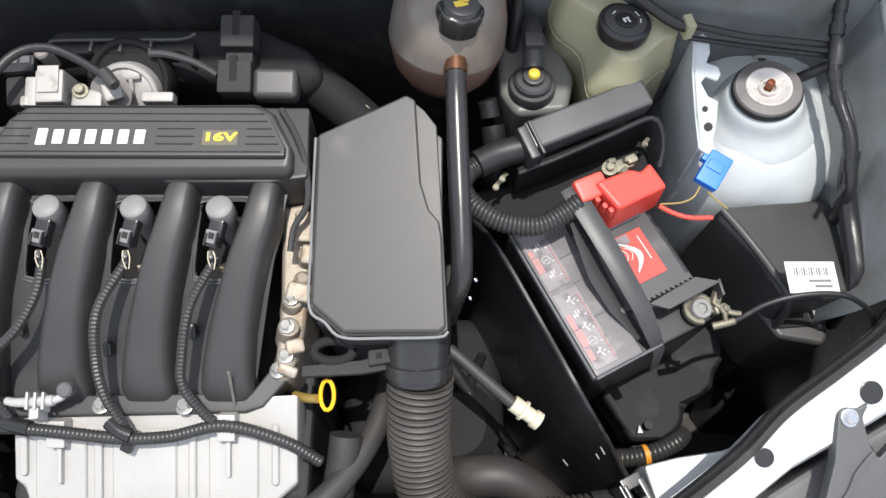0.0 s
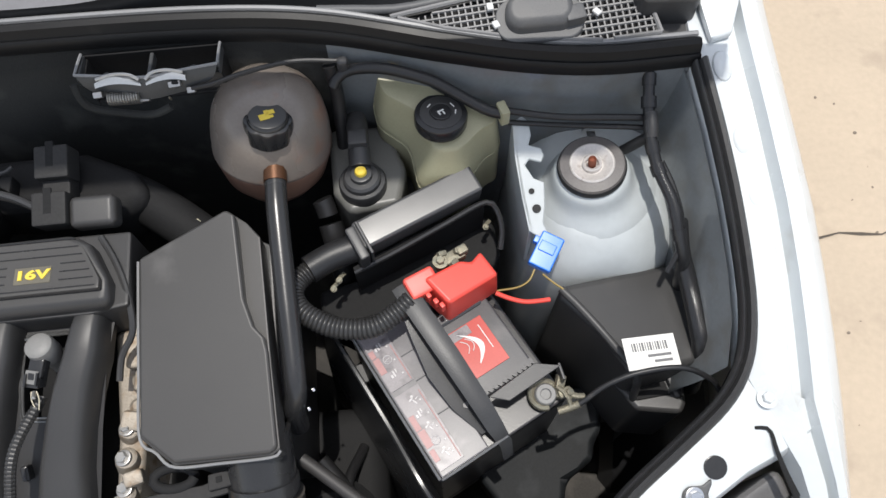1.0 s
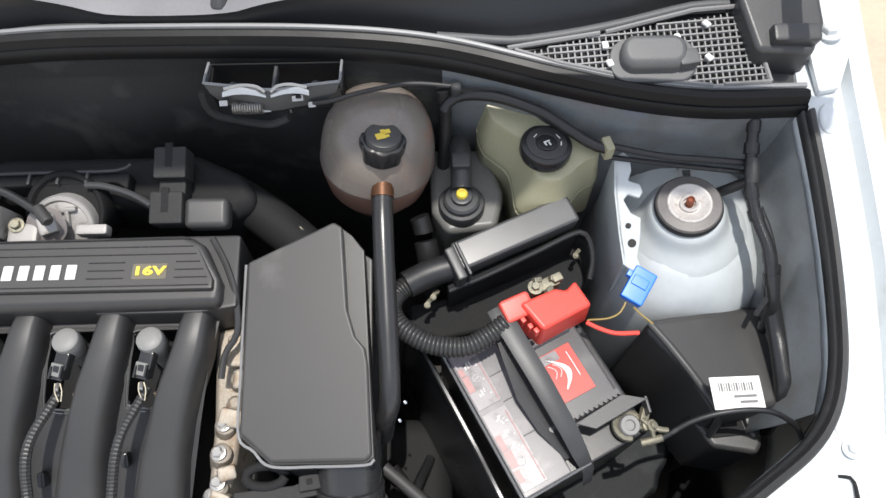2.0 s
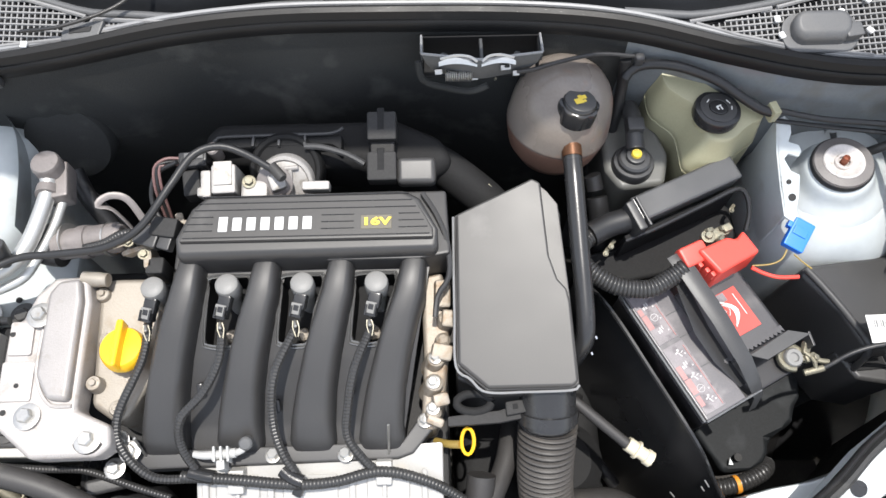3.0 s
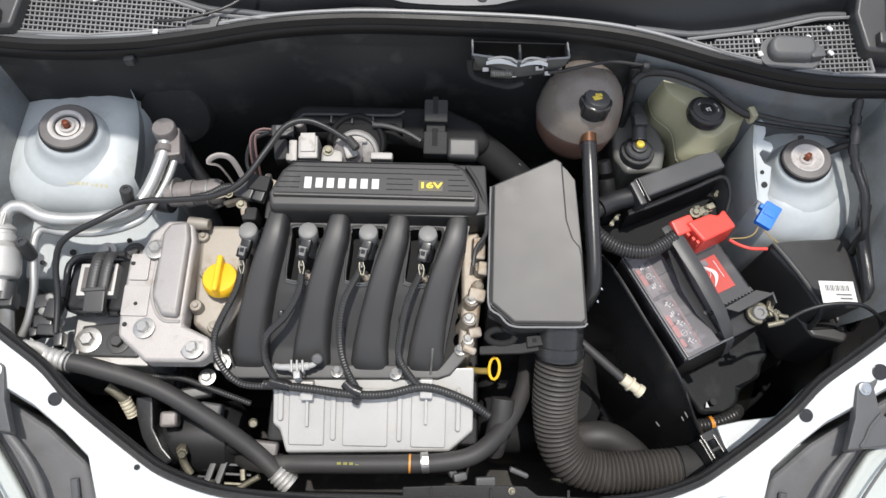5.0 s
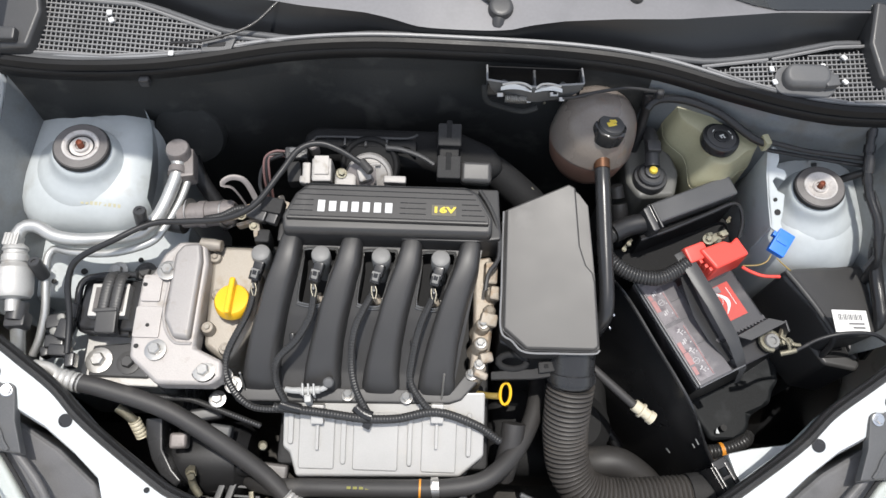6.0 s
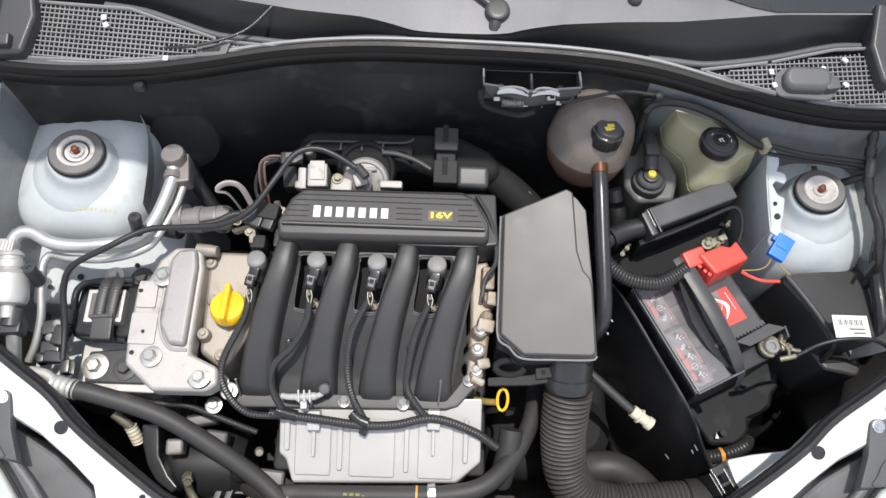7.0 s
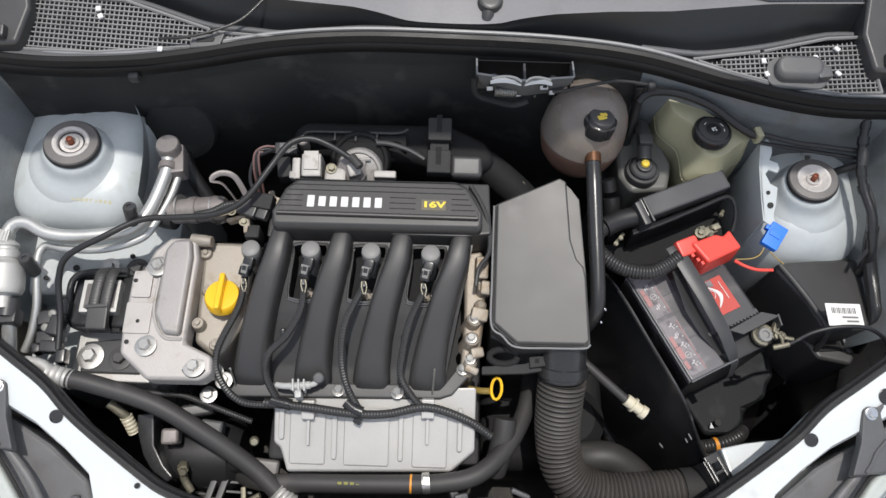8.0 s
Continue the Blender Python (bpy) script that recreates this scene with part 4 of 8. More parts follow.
# plain cabin and rear that close the car behind the windscreen
for mirror in (False, True):
    rows = []
    for y in np.linspace(1.07, 3.72, 14):
        k = max(0.0, y - 3.3) * 0.18
        rows.append([(other(x - k, mirror), y, z) for x, z in ((0.715, 1.07), (0.775, 1.05), (0.80, 1.0), (0.822, 0.82), (0.818, 0.55), (0.79, 0.32), (0.74, 0.25))])
    part("body_side", sheet(rows), PAINT, car, "plain silver-white body side")
    rows = [[(other(0.70, mirror), y0, 1.07), (other(0.655, mirror), y1, 1.44)] for y0, y1 in zip(np.linspace(1.1, 3.62, 10), np.linspace(1.6, 3.3, 10))]
    part("side_window", sheet(rows), GLASS, car, "dark side window")
    part("windscreen_pillar", hose([(other(0.70, mirror), 0.97, 1.062), (other(0.69, mirror), 1.25, 1.25), (other(0.665, mirror), 1.57, 1.45)], 0.028, step=0.05), PAINT, car, "painted windscreen pillar")
rows = [[(MID + u * 0.66, y, 1.445 + 0.035 * (1 - u * u) - 0.02 * max(0, y - 2.9)) for u in np.linspace(-1, 1, 9)] for y in np.linspace(1.54, 3.32, 9)]
part("roof", sheet(rows), PAINT, car, "silver-white roof")
part("rear_window", sheet([[(MID + u * 0.655, 3.31, 1.44 + 0.03 * (1 - u * u)), (MID + u * 0.665, 3.74, 1.05)] for u in np.linspace(-1, 1, 7)]), GLASS, car, "dark rear window")
part("tailgate", sheet([[(MID + u * 0.70, 3.72, 1.07), (MID + u * 0.70, 3.80 - 0.04 * u * u, 0.9), (MID + u * 0.71, 3.86 - 0.06 * u * u, 0.55), (MID + u * 0.68, 3.80 - 0.06 * u * u, 0.28)] for u in np.linspace(-1, 1, 9)]), PAINT, car, "plain silver-white tail")
wheel(MID + 0.70, 3.1)
wheel(MID - 0.70, 3.1)

# ---- engine ----
engine = thing("engine", "silver and grey petrol engine beneath the black manifold", "engine", (-0.1, 0.45, 0.42))


def coverz(x, y):
    return 0.812 + 0.42 * (y - 0.39)


# Block near black: the shade deep in the bay is in its colour.
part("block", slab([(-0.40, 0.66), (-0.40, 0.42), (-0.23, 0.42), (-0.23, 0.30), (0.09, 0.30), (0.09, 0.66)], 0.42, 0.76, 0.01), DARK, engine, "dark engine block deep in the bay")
out = [(-0.218, 0.39), (0.081, 0.405), (0.081, 0.318), (0.046, 0.289), (-0.196, 0.283), (-0.207, 0.315), (-0.217, 0.322)]
front = part("front_cover", slab(out, lambda x, y: coverz(x, y) - 0.05, coverz, 0.004, 2), ALU_COVER, engine, "pale metal front cover with flat ribs")
bm = bmesh.new()
for x0, x1 in ((-0.193, -0.140), (-0.113, -0.046), (-0.012, 0.040)):
    prism(bm, rounded(x0, 0.293, x1, 0.372, 0.003, 2), lambda x, y: coverz(x, y) - 0.002, lambda x, y: coverz(x, y) + 0.0035, 0.0015, 1)
for x, y0, y1 in ((-0.205, 0.325, 0.368), (-0.127, 0.30, 0.368), (-0.029, 0.30, 0.37), (0.058, 0.315, 0.375)):
    prism(bm, rounded(x - 0.004, y0, x + 0.004, y1, 0.0035, 3), lambda x, y: coverz(x, y) - 0.002, lambda x, y: coverz(x, y) + 0.0055, 0.0015, 1)
scatter("rib", bm, ALU_COVER, front, "raised flat ribs on the cover")
bm = bmesh.new()
for x, y in ((-0.165, 0.366), (0.010, 0.372)):
    box(bm, (x, y, coverz(x, y) + 0.010), (0.019, 0.028, 0.018), (22, 0, 0), 0.002)
    box(bm, (x, y - 0.027, coverz(x, y - 0.027) + 0.006), (0.005, 0.045, 0.01), (22, 0, 0), 0.0015)
scatter("harness_clip", bm, ALU_COVER, front, "pale metal harness clips")

# grey timing cover and cam cover at the belt end
tim = [(-0.432, 0.545), (-0.418, 0.548), (-0.405, 0.580), (-0.385, 0.600), (-0.345, 0.601), (-0.338, 0.568), (-0.341, 0.442), (-0.300, 0.424), (-0.297, 0.400), (-0.312, 0.389), (-0.389, 0.388), (-0.432, 0.424), (-0.434, 0.452)]
t = part("timing_cover", slab(tim, lambda x, y: 0.838, lambda x, y: 0.872 + 0.10 * (y - 0.40), 0.006, 3), TIMING, engine, "grey cast timing cover")
part("cover_bulge", slab([(-0.386, 0.577), (-0.376, 0.592), (-0.350, 0.595), (-0.345, 0.568), (-0.347, 0.450), (-0.372, 0.452), (-0.388, 0.48)], 0.87, lambda x, y: 0.889 + 0.09 * (y - 0.45), 0.006, 3), TIMING_PANEL, t, "raised panel of the cover")
part("cover_lip", hose([(-0.388, 0.575, 0.8895), (-0.391, 0.53, 0.8855), (-0.391, 0.482, 0.8805), (-0.373, 0.449, 0.8772), (-0.345, 0.446, 0.8770)], 0.0026, step=0.008, sides=8), TIMING, t)
bm = slab(rounded(-0.432, 0.452, -0.394, 0.498, 0.003), 0.87, lambda x, y: 0.8745 + 0.10 * (y - 0.40), 0.0012)
prism(bm, rounded(-0.428, 0.505, -0.40, 0.545, 0.003), 0.87, lambda x, y: 0.8755 + 0.10 * (y - 0.40), 0.0012)
scatter("pad", bm, TIMING, t, "square pads on the cover")
scatter("bolt", bolts([(-0.393, 0.551, 0.893), (-0.395, 0.435, 0.876), (-0.323, 0.408, 0.8715)], 0.0088, (-5, 0), 1.8), STEEL, t, "zinc bolts holding the cover")
# Dark disc painted for the shade in the bolt's recess.
part("bolt_recess", turned([(0.0185, 0.0), (0.0185, 0.0022), (0.0165, 0.0024)], pose(-0.3225, 0.410, 0.8695, -5), 28), DARK, t, "dark recess round the corner bolt")
# Bolt holes likewise are dark discs, shade as colour.
bm = bmesh.new()
for x, y, z, r in ((-0.424, 0.530, 0.8868, 0.0035), (-0.424, 0.440, 0.8745, 0.0035), (-0.412, 0.470, 0.8800, 0.0028)):
    lathe(bm, [(r, 0), (r, 0.0022)], pose(x, y, z, -5), 12)
scatter("bolt_hole", bm, DARK, t, "small dark holes")
cam_o = [(-0.342, 0.602), (-0.325, 0.606), (-0.285, 0.606), (-0.262, 0.60), (-0.262, 0.49), (-0.292, 0.44), (-0.305, 0.43), (-0.338, 0.452)]
cc = part("cam_cover", slab(cam_o, 0.70, lambda x, y: 0.846 + 0.13 * (y - 0.43), 0.008, 3), CAM, engine, "beige cast cam cover beside the oil cap")
bm = bmesh.new()
for x, y, z in ((-0.325, 0.528, 0.857), (-0.331, 0.475, 0.860), (-0.304, 0.447, 0.848), (-0.335, 0.585, 0.866)):
    lathe(bm, [(0.011, -0.02), (0.0095, 0.004), (0.008, 0.006)], pose(x, y, z), 18)
    bolt(bm, x, y, z + 0.005, 0.0045, washer=1.4)
scatter("boss", bm, CAM, cc, "round bolt bosses on the cam cover")
bm = turned([(0.027, 0), (0.027, 0.004), (0.026, 0.012), (0.024, 0.016), (0.006, 0.018)], pose(-0.297, 0.512, 0.868, -6), 36)
box(bm, (-0.297, 0.514, 0.890), (0.0085, 0.058, 0.02), (-6, 0, 0), 0.003, 3)
cap = part("oil_filler_cap", bm, YELLOW, engine, "bright yellow oil filler cap with a grip bar")
part("sensor_boss", turned([(0.010, -0.004), (0.0095, 0.018), (0.0085, 0.020), (0.0085, 0.027), (0.006, 0.028)], pose(-0.350, 0.600, 0.884, 0, 86, -6), 22), CAM, engine, "round boss with a bright end")
# stained head end beside the air box
hd = part("head_end", slab([(0.058, 0.60), (0.085, 0.605), (0.092, 0.56), (0.090, 0.50), (0.084, 0.45), (0.073, 0.418), (0.055, 0.418), (0.060, 0.50)], 0.70, lambda x, y: 0.825 + 0.24 * (y - 0.42), 0.006, 3), ALU_DIRTY, engine, "stained cast aluminium head end")
bm = bmesh.new()
for x, y, z, r in ((0.086, 0.585, 0.862, 0.008), (0.088, 0.545, 0.858, 0.010), (0.074, 0.498, 0.847, 0.011), (0.071, 0.469, 0.843, 0.011), (0.083, 0.52, 0.85, 0.009), (0.070, 0.435, 0.832, 0.009)):
    lathe(bm, [(r * 1.3, -0.03), (r * 1.1, 0.0), (r, 0.006), (r * 0.6, 0.009)], pose(x, y, z, -8, 10), 16)
scatter("boss", bm, ALU_DIRTY, hd, "rounded cast bosses")
bm = bolts([(0.071, 0.469, 0.853), (0.074, 0.498, 0.857), (0.063, 0.429, 0.826), (0.07, 0.44, 0.842)], 0.006, (-10, 0), 1.4)
scatter("bolt", bm, STEEL, hd, "zinc bolts on the head end")
bm = bmesh.new()
for x, y, z, sx, sy in ((0.084, 0.575, 0.868, 0.02, 0.035), (0.091, 0.545, 0.862, 0.018, 0.022), (0.082, 0.505, 0.856, 0.026, 0.02), (0.079, 0.45, 0.842, 0.02, 0.016), (0.072, 0.427, 0.832, 0.022, 0.012)):
    box(bm, (x, y, z), (sx, sy, 0.018), (12, 8, (x * 5000) % 40 - 20), 0.004)
scatter("sensor_lug", bm, ALU_DIRTY, hd, "small cast lugs and sensor flanges")
# dipstick
bm = bmesh.new()
ring = [(0.111 + 0.0075 * math.cos(a), 0.405 + 0.0145 * math.sin(a), 0.812 + 0.008 * math.sin(a) + 0.003 * math.cos(a)) for a in np.linspace(0.2, 2 * math.pi + 0.2, 22)]
tube(bm, ring, 0.0023, step=0.004, sides=8)
part("dipstick_ring", bm, YELLOW, engine, "yellow dipstick ring")
part("dipstick_tube", hose([(0.101, 0.402, 0.808), (0.088, 0.404, 0.80), (0.072, 0.41, 0.785)], 0.005, step=0.006), OCHRE, engine, "dark yellow dipstick stem")
# throttle body behind the plate
part("throttle_elbow", turned([(0.044, -0.05), (0.047, -0.02), (0.046, 0.0), (0.043, 0.005), (0.039, 0.004), (0.036, 0.0)], pose(-0.107, 0.726, 0.921, 30), 40), BLACK_AND_SHADE, engine, "black rubber elbow behind the throttle")
bm = turned([(0.036, -0.03), (0.036, -0.002), (0.034, 0.0015), (0.030, 0.002), (0.028, -0.001), (0.022, 0.001), (0.008, 0.002)], pose(-0.107, 0.706, 0.921, 38), 40)
box(bm, (-0.175, 0.704, 0.928), (0.030, 0.037, 0.05), (14, 0, 2), 0.004)
box(bm, (-0.199, 0.703, 0.920), (0.013, 0.034, 0.044), (14, 0, 2), 0.003)
box(bm, (-0.204, 0.690, 0.930), (0.010, 0.012, 0.020), (14, 0, 0), 0.003)
box(bm, (-0.140, 0.692, 0.925), (0.034, 0.026, 0.03), (10, 0, 0), 0.006)
box(bm, (-0.113, 0.700, 0.935), (0.02, 0.022, 0.026), (20, 0, 20), 0.004)
box(bm, (-0.066, 0.694, 0.933), (0.034, 0.012, 0.016), (10, 0, 0), 0.003)
box(bm, (-0.099, 0.712, 0.929), (0.005, 0.018, 0.008), (38, 0, 0), 0.0015)
box(bm, (-0.098, 0.720, 0.935), (0.018, 0.005, 0.008), (38, 0, 6), 0.0015)
th = part("throttle_body", bm, THROTTLE, engine, "dull cast aluminium throttle body")
scatter("bolt", bolts([(-0.146, 0.698, 0.942)], 0.0056, (10, 0), 1.5), CORRODE, th)
part("throttle_spring", turned([(0.02, 0), (0.022, 0.003), (0.01, 0.006)], pose(-0.116, 0.700, 0.935, 38), 24), CUP, th, "dark return spring plate")
part("actuator_lid", block((-0.175, 0.704, 0.9545), (0.022, 0.029, 0.003), (14, 0, 2), 0.001), THROTTLE, th, "raised lid of the actuator")
part("spindle_stub", turned([(0.008, -0.02), (0.008, 0.008), (0.006, 0.010), (0.003, 0.0102)], pose(-0.193, 0.744, 0.940, 10), 18), CUP, th, "short dark spindle stub")
cn = part("actuator_plug", block((-0.217, 0.732, 0.934), (0.035, 0.020, 0.024), (10, 0, 4), 0.003), SATIN, engine, "glossy black actuator plug")
bm = bmesh.new()
for x, y in ((-0.222, 0.733), (-0.209, 0.734)):
    box(bm, (x, y, 0.9465), (0.010, 0.008, 0.002), (10, 0, 4), 0.0006)
scatter("plug_face", bm, COWL, cn, "grey faces of the plug")
for k in range(3):
    part("plug_wire", hose([(-0.234, 0.733 - 0.004 * k, 0.942), (-0.250, 0.731 - 0.003 * k, 0.945 - 0.003 * k), (-0.264 + 0.003 * k, 0.722, 0.940), (-0.266 + 0.004 * k, 0.703, 0.925), (-0.264 + 0.004 * k, 0.686, 0.897), (-0.262 + 0.003 * k, 0.67, 0.86)], 0.0019, step=0.006, sides=8), (PINK_WIRE, RUBBER, PINK_WIRE)[k], engine, "thin faded wire of the actuator plug")
bm = block((-0.240, 0.668, 0.893), (0.010, 0.022, 0.03), (16, 10, 20), 0.003)
box(bm, (-0.231, 0.662, 0.89), (0.010, 0.016, 0.03), (10, 0, -20), 0.003)
part("head_lug", bm, ALU_DIRTY, engine, "pale cast lug beneath the plug wires")
bm = block((-0.219, 0.706, 0.92), (0.022, 0.034, 0.03), (10, 0, 8), 0.004)
box(bm, (-0.244, 0.645, 0.927), (0.032, 0.024, 0.024), (10, 0, -10), 0.003)
box(bm, (-0.258, 0.604, 0.895), (0.022, 0.022, 0.04), (0, 0, 0), 0.004)
scatter("sensor_plug", bm, DARK, engine, "black sensor plugs beside the throttle")
# lifting eye
bm = hose([(-0.262, 0.640, 0.915), (-0.268, 0.651, 0.93), (-0.283, 0.671, 0.953), (-0.299, 0.675, 0.959), (-0.312, 0.669, 0.96), (-0.314, 0.660, 0.959), (-0.300, 0.659, 0.955), (-0.286, 0.648, 0.93), (-0.28, 0.638, 0.915)], 0.0042, step=0.004, sides=10, flat=0.35)
part("lifting_eye", bm, CUP, engine, "flat looped steel lifting eye")
# lumps of metal and hose ends behind the cam cover
th = part("thermostat_housing", turned([(0.019, -0.05), (0.019, -0.02), (0.021, -0.019), (0.021, -0.008), (0.019, -0.007), (0.019, 0.03), (0.015, 0.036), (0.008, 0.037)], pose(-0.343, 0.648, 0.892, 0, 84, 4), 28), CUP, engine, "cast thermostat housing with a clamped neck")
bm = bmesh.new()
for x in (-0.378, -0.326):
    tube(bm, [(x - 0.003, 0.649, 0.892), (x, 0.649, 0.892), (x + 0.003, 0.649, 0.893)], 0.0215, step=0.002, sides=24)
scatter("clamp_band", bm, STEEL, th, "bright steel hose clamp")
bm = block((-0.285, 0.628, 0.902), (0.030, 0.006, 0.034), (20, 0, 20), 0.002)
box(bm, (-0.296, 0.640, 0.915), (0.036, 0.018, 0.004), (10, 0, 20), 0.001)
box(bm, (-0.268, 0.616, 0.90), (0.010, 0.03, 0.03), (0, 0, 10), 0.002)
part("lifting_bracket", bm, ALU_DIRTY, engine, "folded steel bracket below the lifting eye")
scatter("bracket_bolt", bolts([(-0.292, 0.634, 0.917), (-0.272, 0.618, 0.915)], 0.005, (10, 0), 1.4), CORRODE, engine, "zinc bolts on the bracket")
part("coolant_stub", hose([(-0.385, 0.634, 0.885), (-0.41, 0.64, 0.88), (-0.43, 0.66, 0.86), (-0.44, 0.69, 0.82)], 0.017, step=0.008, sides=16), RUBBER, engine, "black hose on the thermostat neck")

# ---- intake manifold ----
manifold = thing("intake_manifold", "black plastic intake manifold with four curved runners", "intake manifold", (-0.08, 0.5, 0.80))
plate = [(-0.190, 0.678), (0.046, 0.680), (0.064, 0.668), (0.084, 0.628), (0.084, 0.603), (-0.222, 0.600), (-0.222, 0.622), (-0.207, 0.660)]
plenum = part("plenum", slab(plate, 0.88, lambda x, y: 0.950 if y > 0.61 else 0.938, 0.009, 4), MANIF, manifold, "black plenum chamber")
face = [(-0.187, 0.672), (0.043, 0.674), (0.059, 0.664), (0.078, 0.627), (0.078, 0.6165), (-0.216, 0.6165), (-0.215, 0.622), (-0.202, 0.657)]
# The flat top takes a paler plastic to paint the sun on it.
part("ribbed_plate", slab(face, 0.942, 0.9504, 0.0025, 2), AIR_LID, plenum, "ribbed top plate, paler than the plenum for sun on it")
part("plenum_lug", slab([(-0.235, 0.640), (-0.20, 0.66), (-0.20, 0.60), (-0.235, 0.60)], 0.86, 0.905, 0.004), MANIF, manifold)
bm = slab([(-0.05, 0.690), (0.095, 0.690), (0.098, 0.606), (0.06, 0.60), (-0.05, 0.60)], 0.86, 0.925, 0.004)
part("plenum_base", bm, MANIF, manifold, "black plenum base with a flange")
part("flange_edge", hose([(0.066, 0.683, 0.93), (0.082, 0.655, 0.928), (0.094, 0.622, 0.922), (0.096, 0.585, 0.905), (0.082, 0.565, 0.893), (0.078, 0.54, 0.885)], 0.0035, step=0.01, sides=8), MANIF, manifold, "raised rim of the flange")
# Thin dark strips stand for grooves, their shade put into the colour.
bm = bmesh.new()
for i in range(7):
    y = 0.6205 + i * 0.0088
    x0 = -0.212 + 0.9 * max(0, y - 0.63) * 0.5
    x1 = 0.074 - max(0, y - 0.625) * 0.5
    spans = [(x0, x1)]
    if 0.622 < y < 0.652:
        spans = [(x0, -0.178), (-0.052, -0.014), (0.038, x1)]
    for a, b in spans:
        prism(bm, [(a, y - 0.00055), (b, y - 0.00055), (b, y + 0.00055), (a, y + 0.00055)], 0.948, 0.9515, 0.0004, 1)
scatter("plate_groove", bm, SATIN, plenum, "dark strips for the fine grooves across the plate")
# maker's name as seven plain white blocks
bm = bmesh.new()
for i in range(7):
    box(bm, (-0.166 + i * 0.0163, 0.637, 0.9512), (0.0105, 0.0165 if i else 0.019, 0.0018), (0, 0, 0), 0.0006, 1)
scatter("maker_badge", bm, WHITE_PRINT, plenum, "white raised badge blocks")
curve = bpy.data.curves.new("sixteen_valve", "FONT")
curve.body, curve.size, curve.extrude, curve.align_x, curve.align_y = "16V", 0.021, 0.0006, "CENTER", "CENTER"
curve.resolution_u = 6
curve.offset = 0.0009
text_ob = new("sixteen_valve_tmp", curve)
bpy.context.view_layer.update()
me = bpy.data.meshes.new_from_object(text_ob.evaluated_get(bpy.context.evaluated_depsgraph_get()))
bpy.data.objects.remove(text_ob)
bm = bmesh.new()
bm.from_mesh(me)
bm.transform(pose(0.012, 0.6362, 0.9518) @ Matrix.Diagonal((1.0, 0.62, 1, 1)))
part("badge_field", slab([(-0.006, 0.6275), (0.030, 0.6275), (0.030, 0.6455), (-0.006, 0.6455)], 0.949, 0.9512, 0.0006, 1), BADGE, plenum, "brownish field of the badge")
scatter("valve_badge", bm, YELLOW_PRINT, plenum, "yellow raised badge reading 16V")
RUN = ((-0.211, -0.250), (-0.121, -0.160), (-0.032, -0.073), (0.055, 0.010))
for a, c in RUN:
    rows = []
    ys = (0.612, 0.59, 0.565, 0.535, 0.50, 0.465, 0.43, 0.41, 0.398, 0.392)
    zs = (0.922, 0.924, 0.920, 0.909, 0.892, 0.873, 0.852, 0.838, 0.822, 0.80)
    for y, z in zip(ys, zs):
        t = (0.612 - y) / 0.212
        x = a + (c - a) * np.interp(t, [0, 0.2, 0.39, 0.49, 0.79, 1.0], [0, 0.12, 0.44, 0.585, 0.95, 1])
        w = np.interp(t, [0, 0.2, 0.45, 0.79, 0.95, 1.0], [0.0148, 0.0190, 0.0212, 0.0245, 0.0285, 0.0260])
        row = []
        for k in range(13):
            ang = math.pi * k / 12
            cx, sy = math.cos(ang), math.sin(ang)
            row.append((x + w * math.copysign(abs(cx) ** 0.5, cx), y, z - 0.042 + 0.042 * abs(sy) ** 0.5))
        rows.append(row)
    part("runner", sheet(rows), MANIF, manifold, "curved black intake runner")


def webz(x, y):
    return float(np.interp(y, [0.39, 0.43, 0.50, 0.56, 0.61], [0.802, 0.817, 0.858, 0.887, 0.896]))


def pocket(x):
    """The outline of the coil well at x."""
    return [(x + 0.021, 0.594), (x - 0.025, 0.593), (x - 0.027, 0.580), (x - 0.033, 0.525), (x - 0.029, 0.516), (x - 0.003, 0.514), (x + 0.004, 0.522), (x + 0.0225, 0.582)]


def inside(poly, x, y):
    hit = False
    for (x0, y0), (x1, y1) in zip(poly, poly[1:] + poly[:1]):
        if (y0 > y) != (y1 > y) and x < x0 + (x1 - x0) * (y - y0) / (y1 - y0):
            hit = not hit
    return hit


WELLS = (-0.167, -0.079, 0.009)
bm = bmesh.new()
ys, us = np.linspace(0.392, 0.612, 60), np.linspace(-0.222, 0.074, 110)
grid = [[bm.verts.new((u - 0.19 * max(0, 0.61 - y), y, webz(0, y))) for u in us] for y in ys]
for r0, r1 in zip(grid, grid[1:]):
    for k in range(len(us) - 1):
        quad = (r0[k], r0[k + 1], r1[k + 1], r1[k])
        mx_, my_ = sum(q.co.x for q in quad) / 4, sum(q.co.y for q in quad) / 4
        if not any(inside(pocket(x), mx_, my_) for x in WELLS):
            bm.faces.new(quad)
for loose in [q for q in bm.verts if not q.link_faces]:
    bm.verts.remove(loose)
part("web", bm, MANIF, manifold, "black web between the runners")
fl = [(-0.287, 0.405), (-0.27, 0.402), (0.035, 0.406), (0.055, 0.432), (0.072, 0.437), (0.076, 0.423), (0.048, 0.392), (0.03, 0.386), (-0.285, 0.380)]
f = part("flange", slab(fl, 0.79, lambda x, y: 0.815 + 0.15 * (y - 0.38), 0.003), MANIF, manifold, "black manifold flange bolted to the head")
scatter("bolt", bolts([(-0.033, 0.392, 0.817), (0.063, 0.429, 0.823), (-0.12, 0.393, 0.817)], 0.007, (-15, 0), 1.4), STEEL, f, "bright flange bolts")
bm = hose([(0.018, 0.388, 0.812), (0.019, 0.396, 0.822), (0.021, 0.418, 0.862)], 0.0016, step=0.006, sides=8)
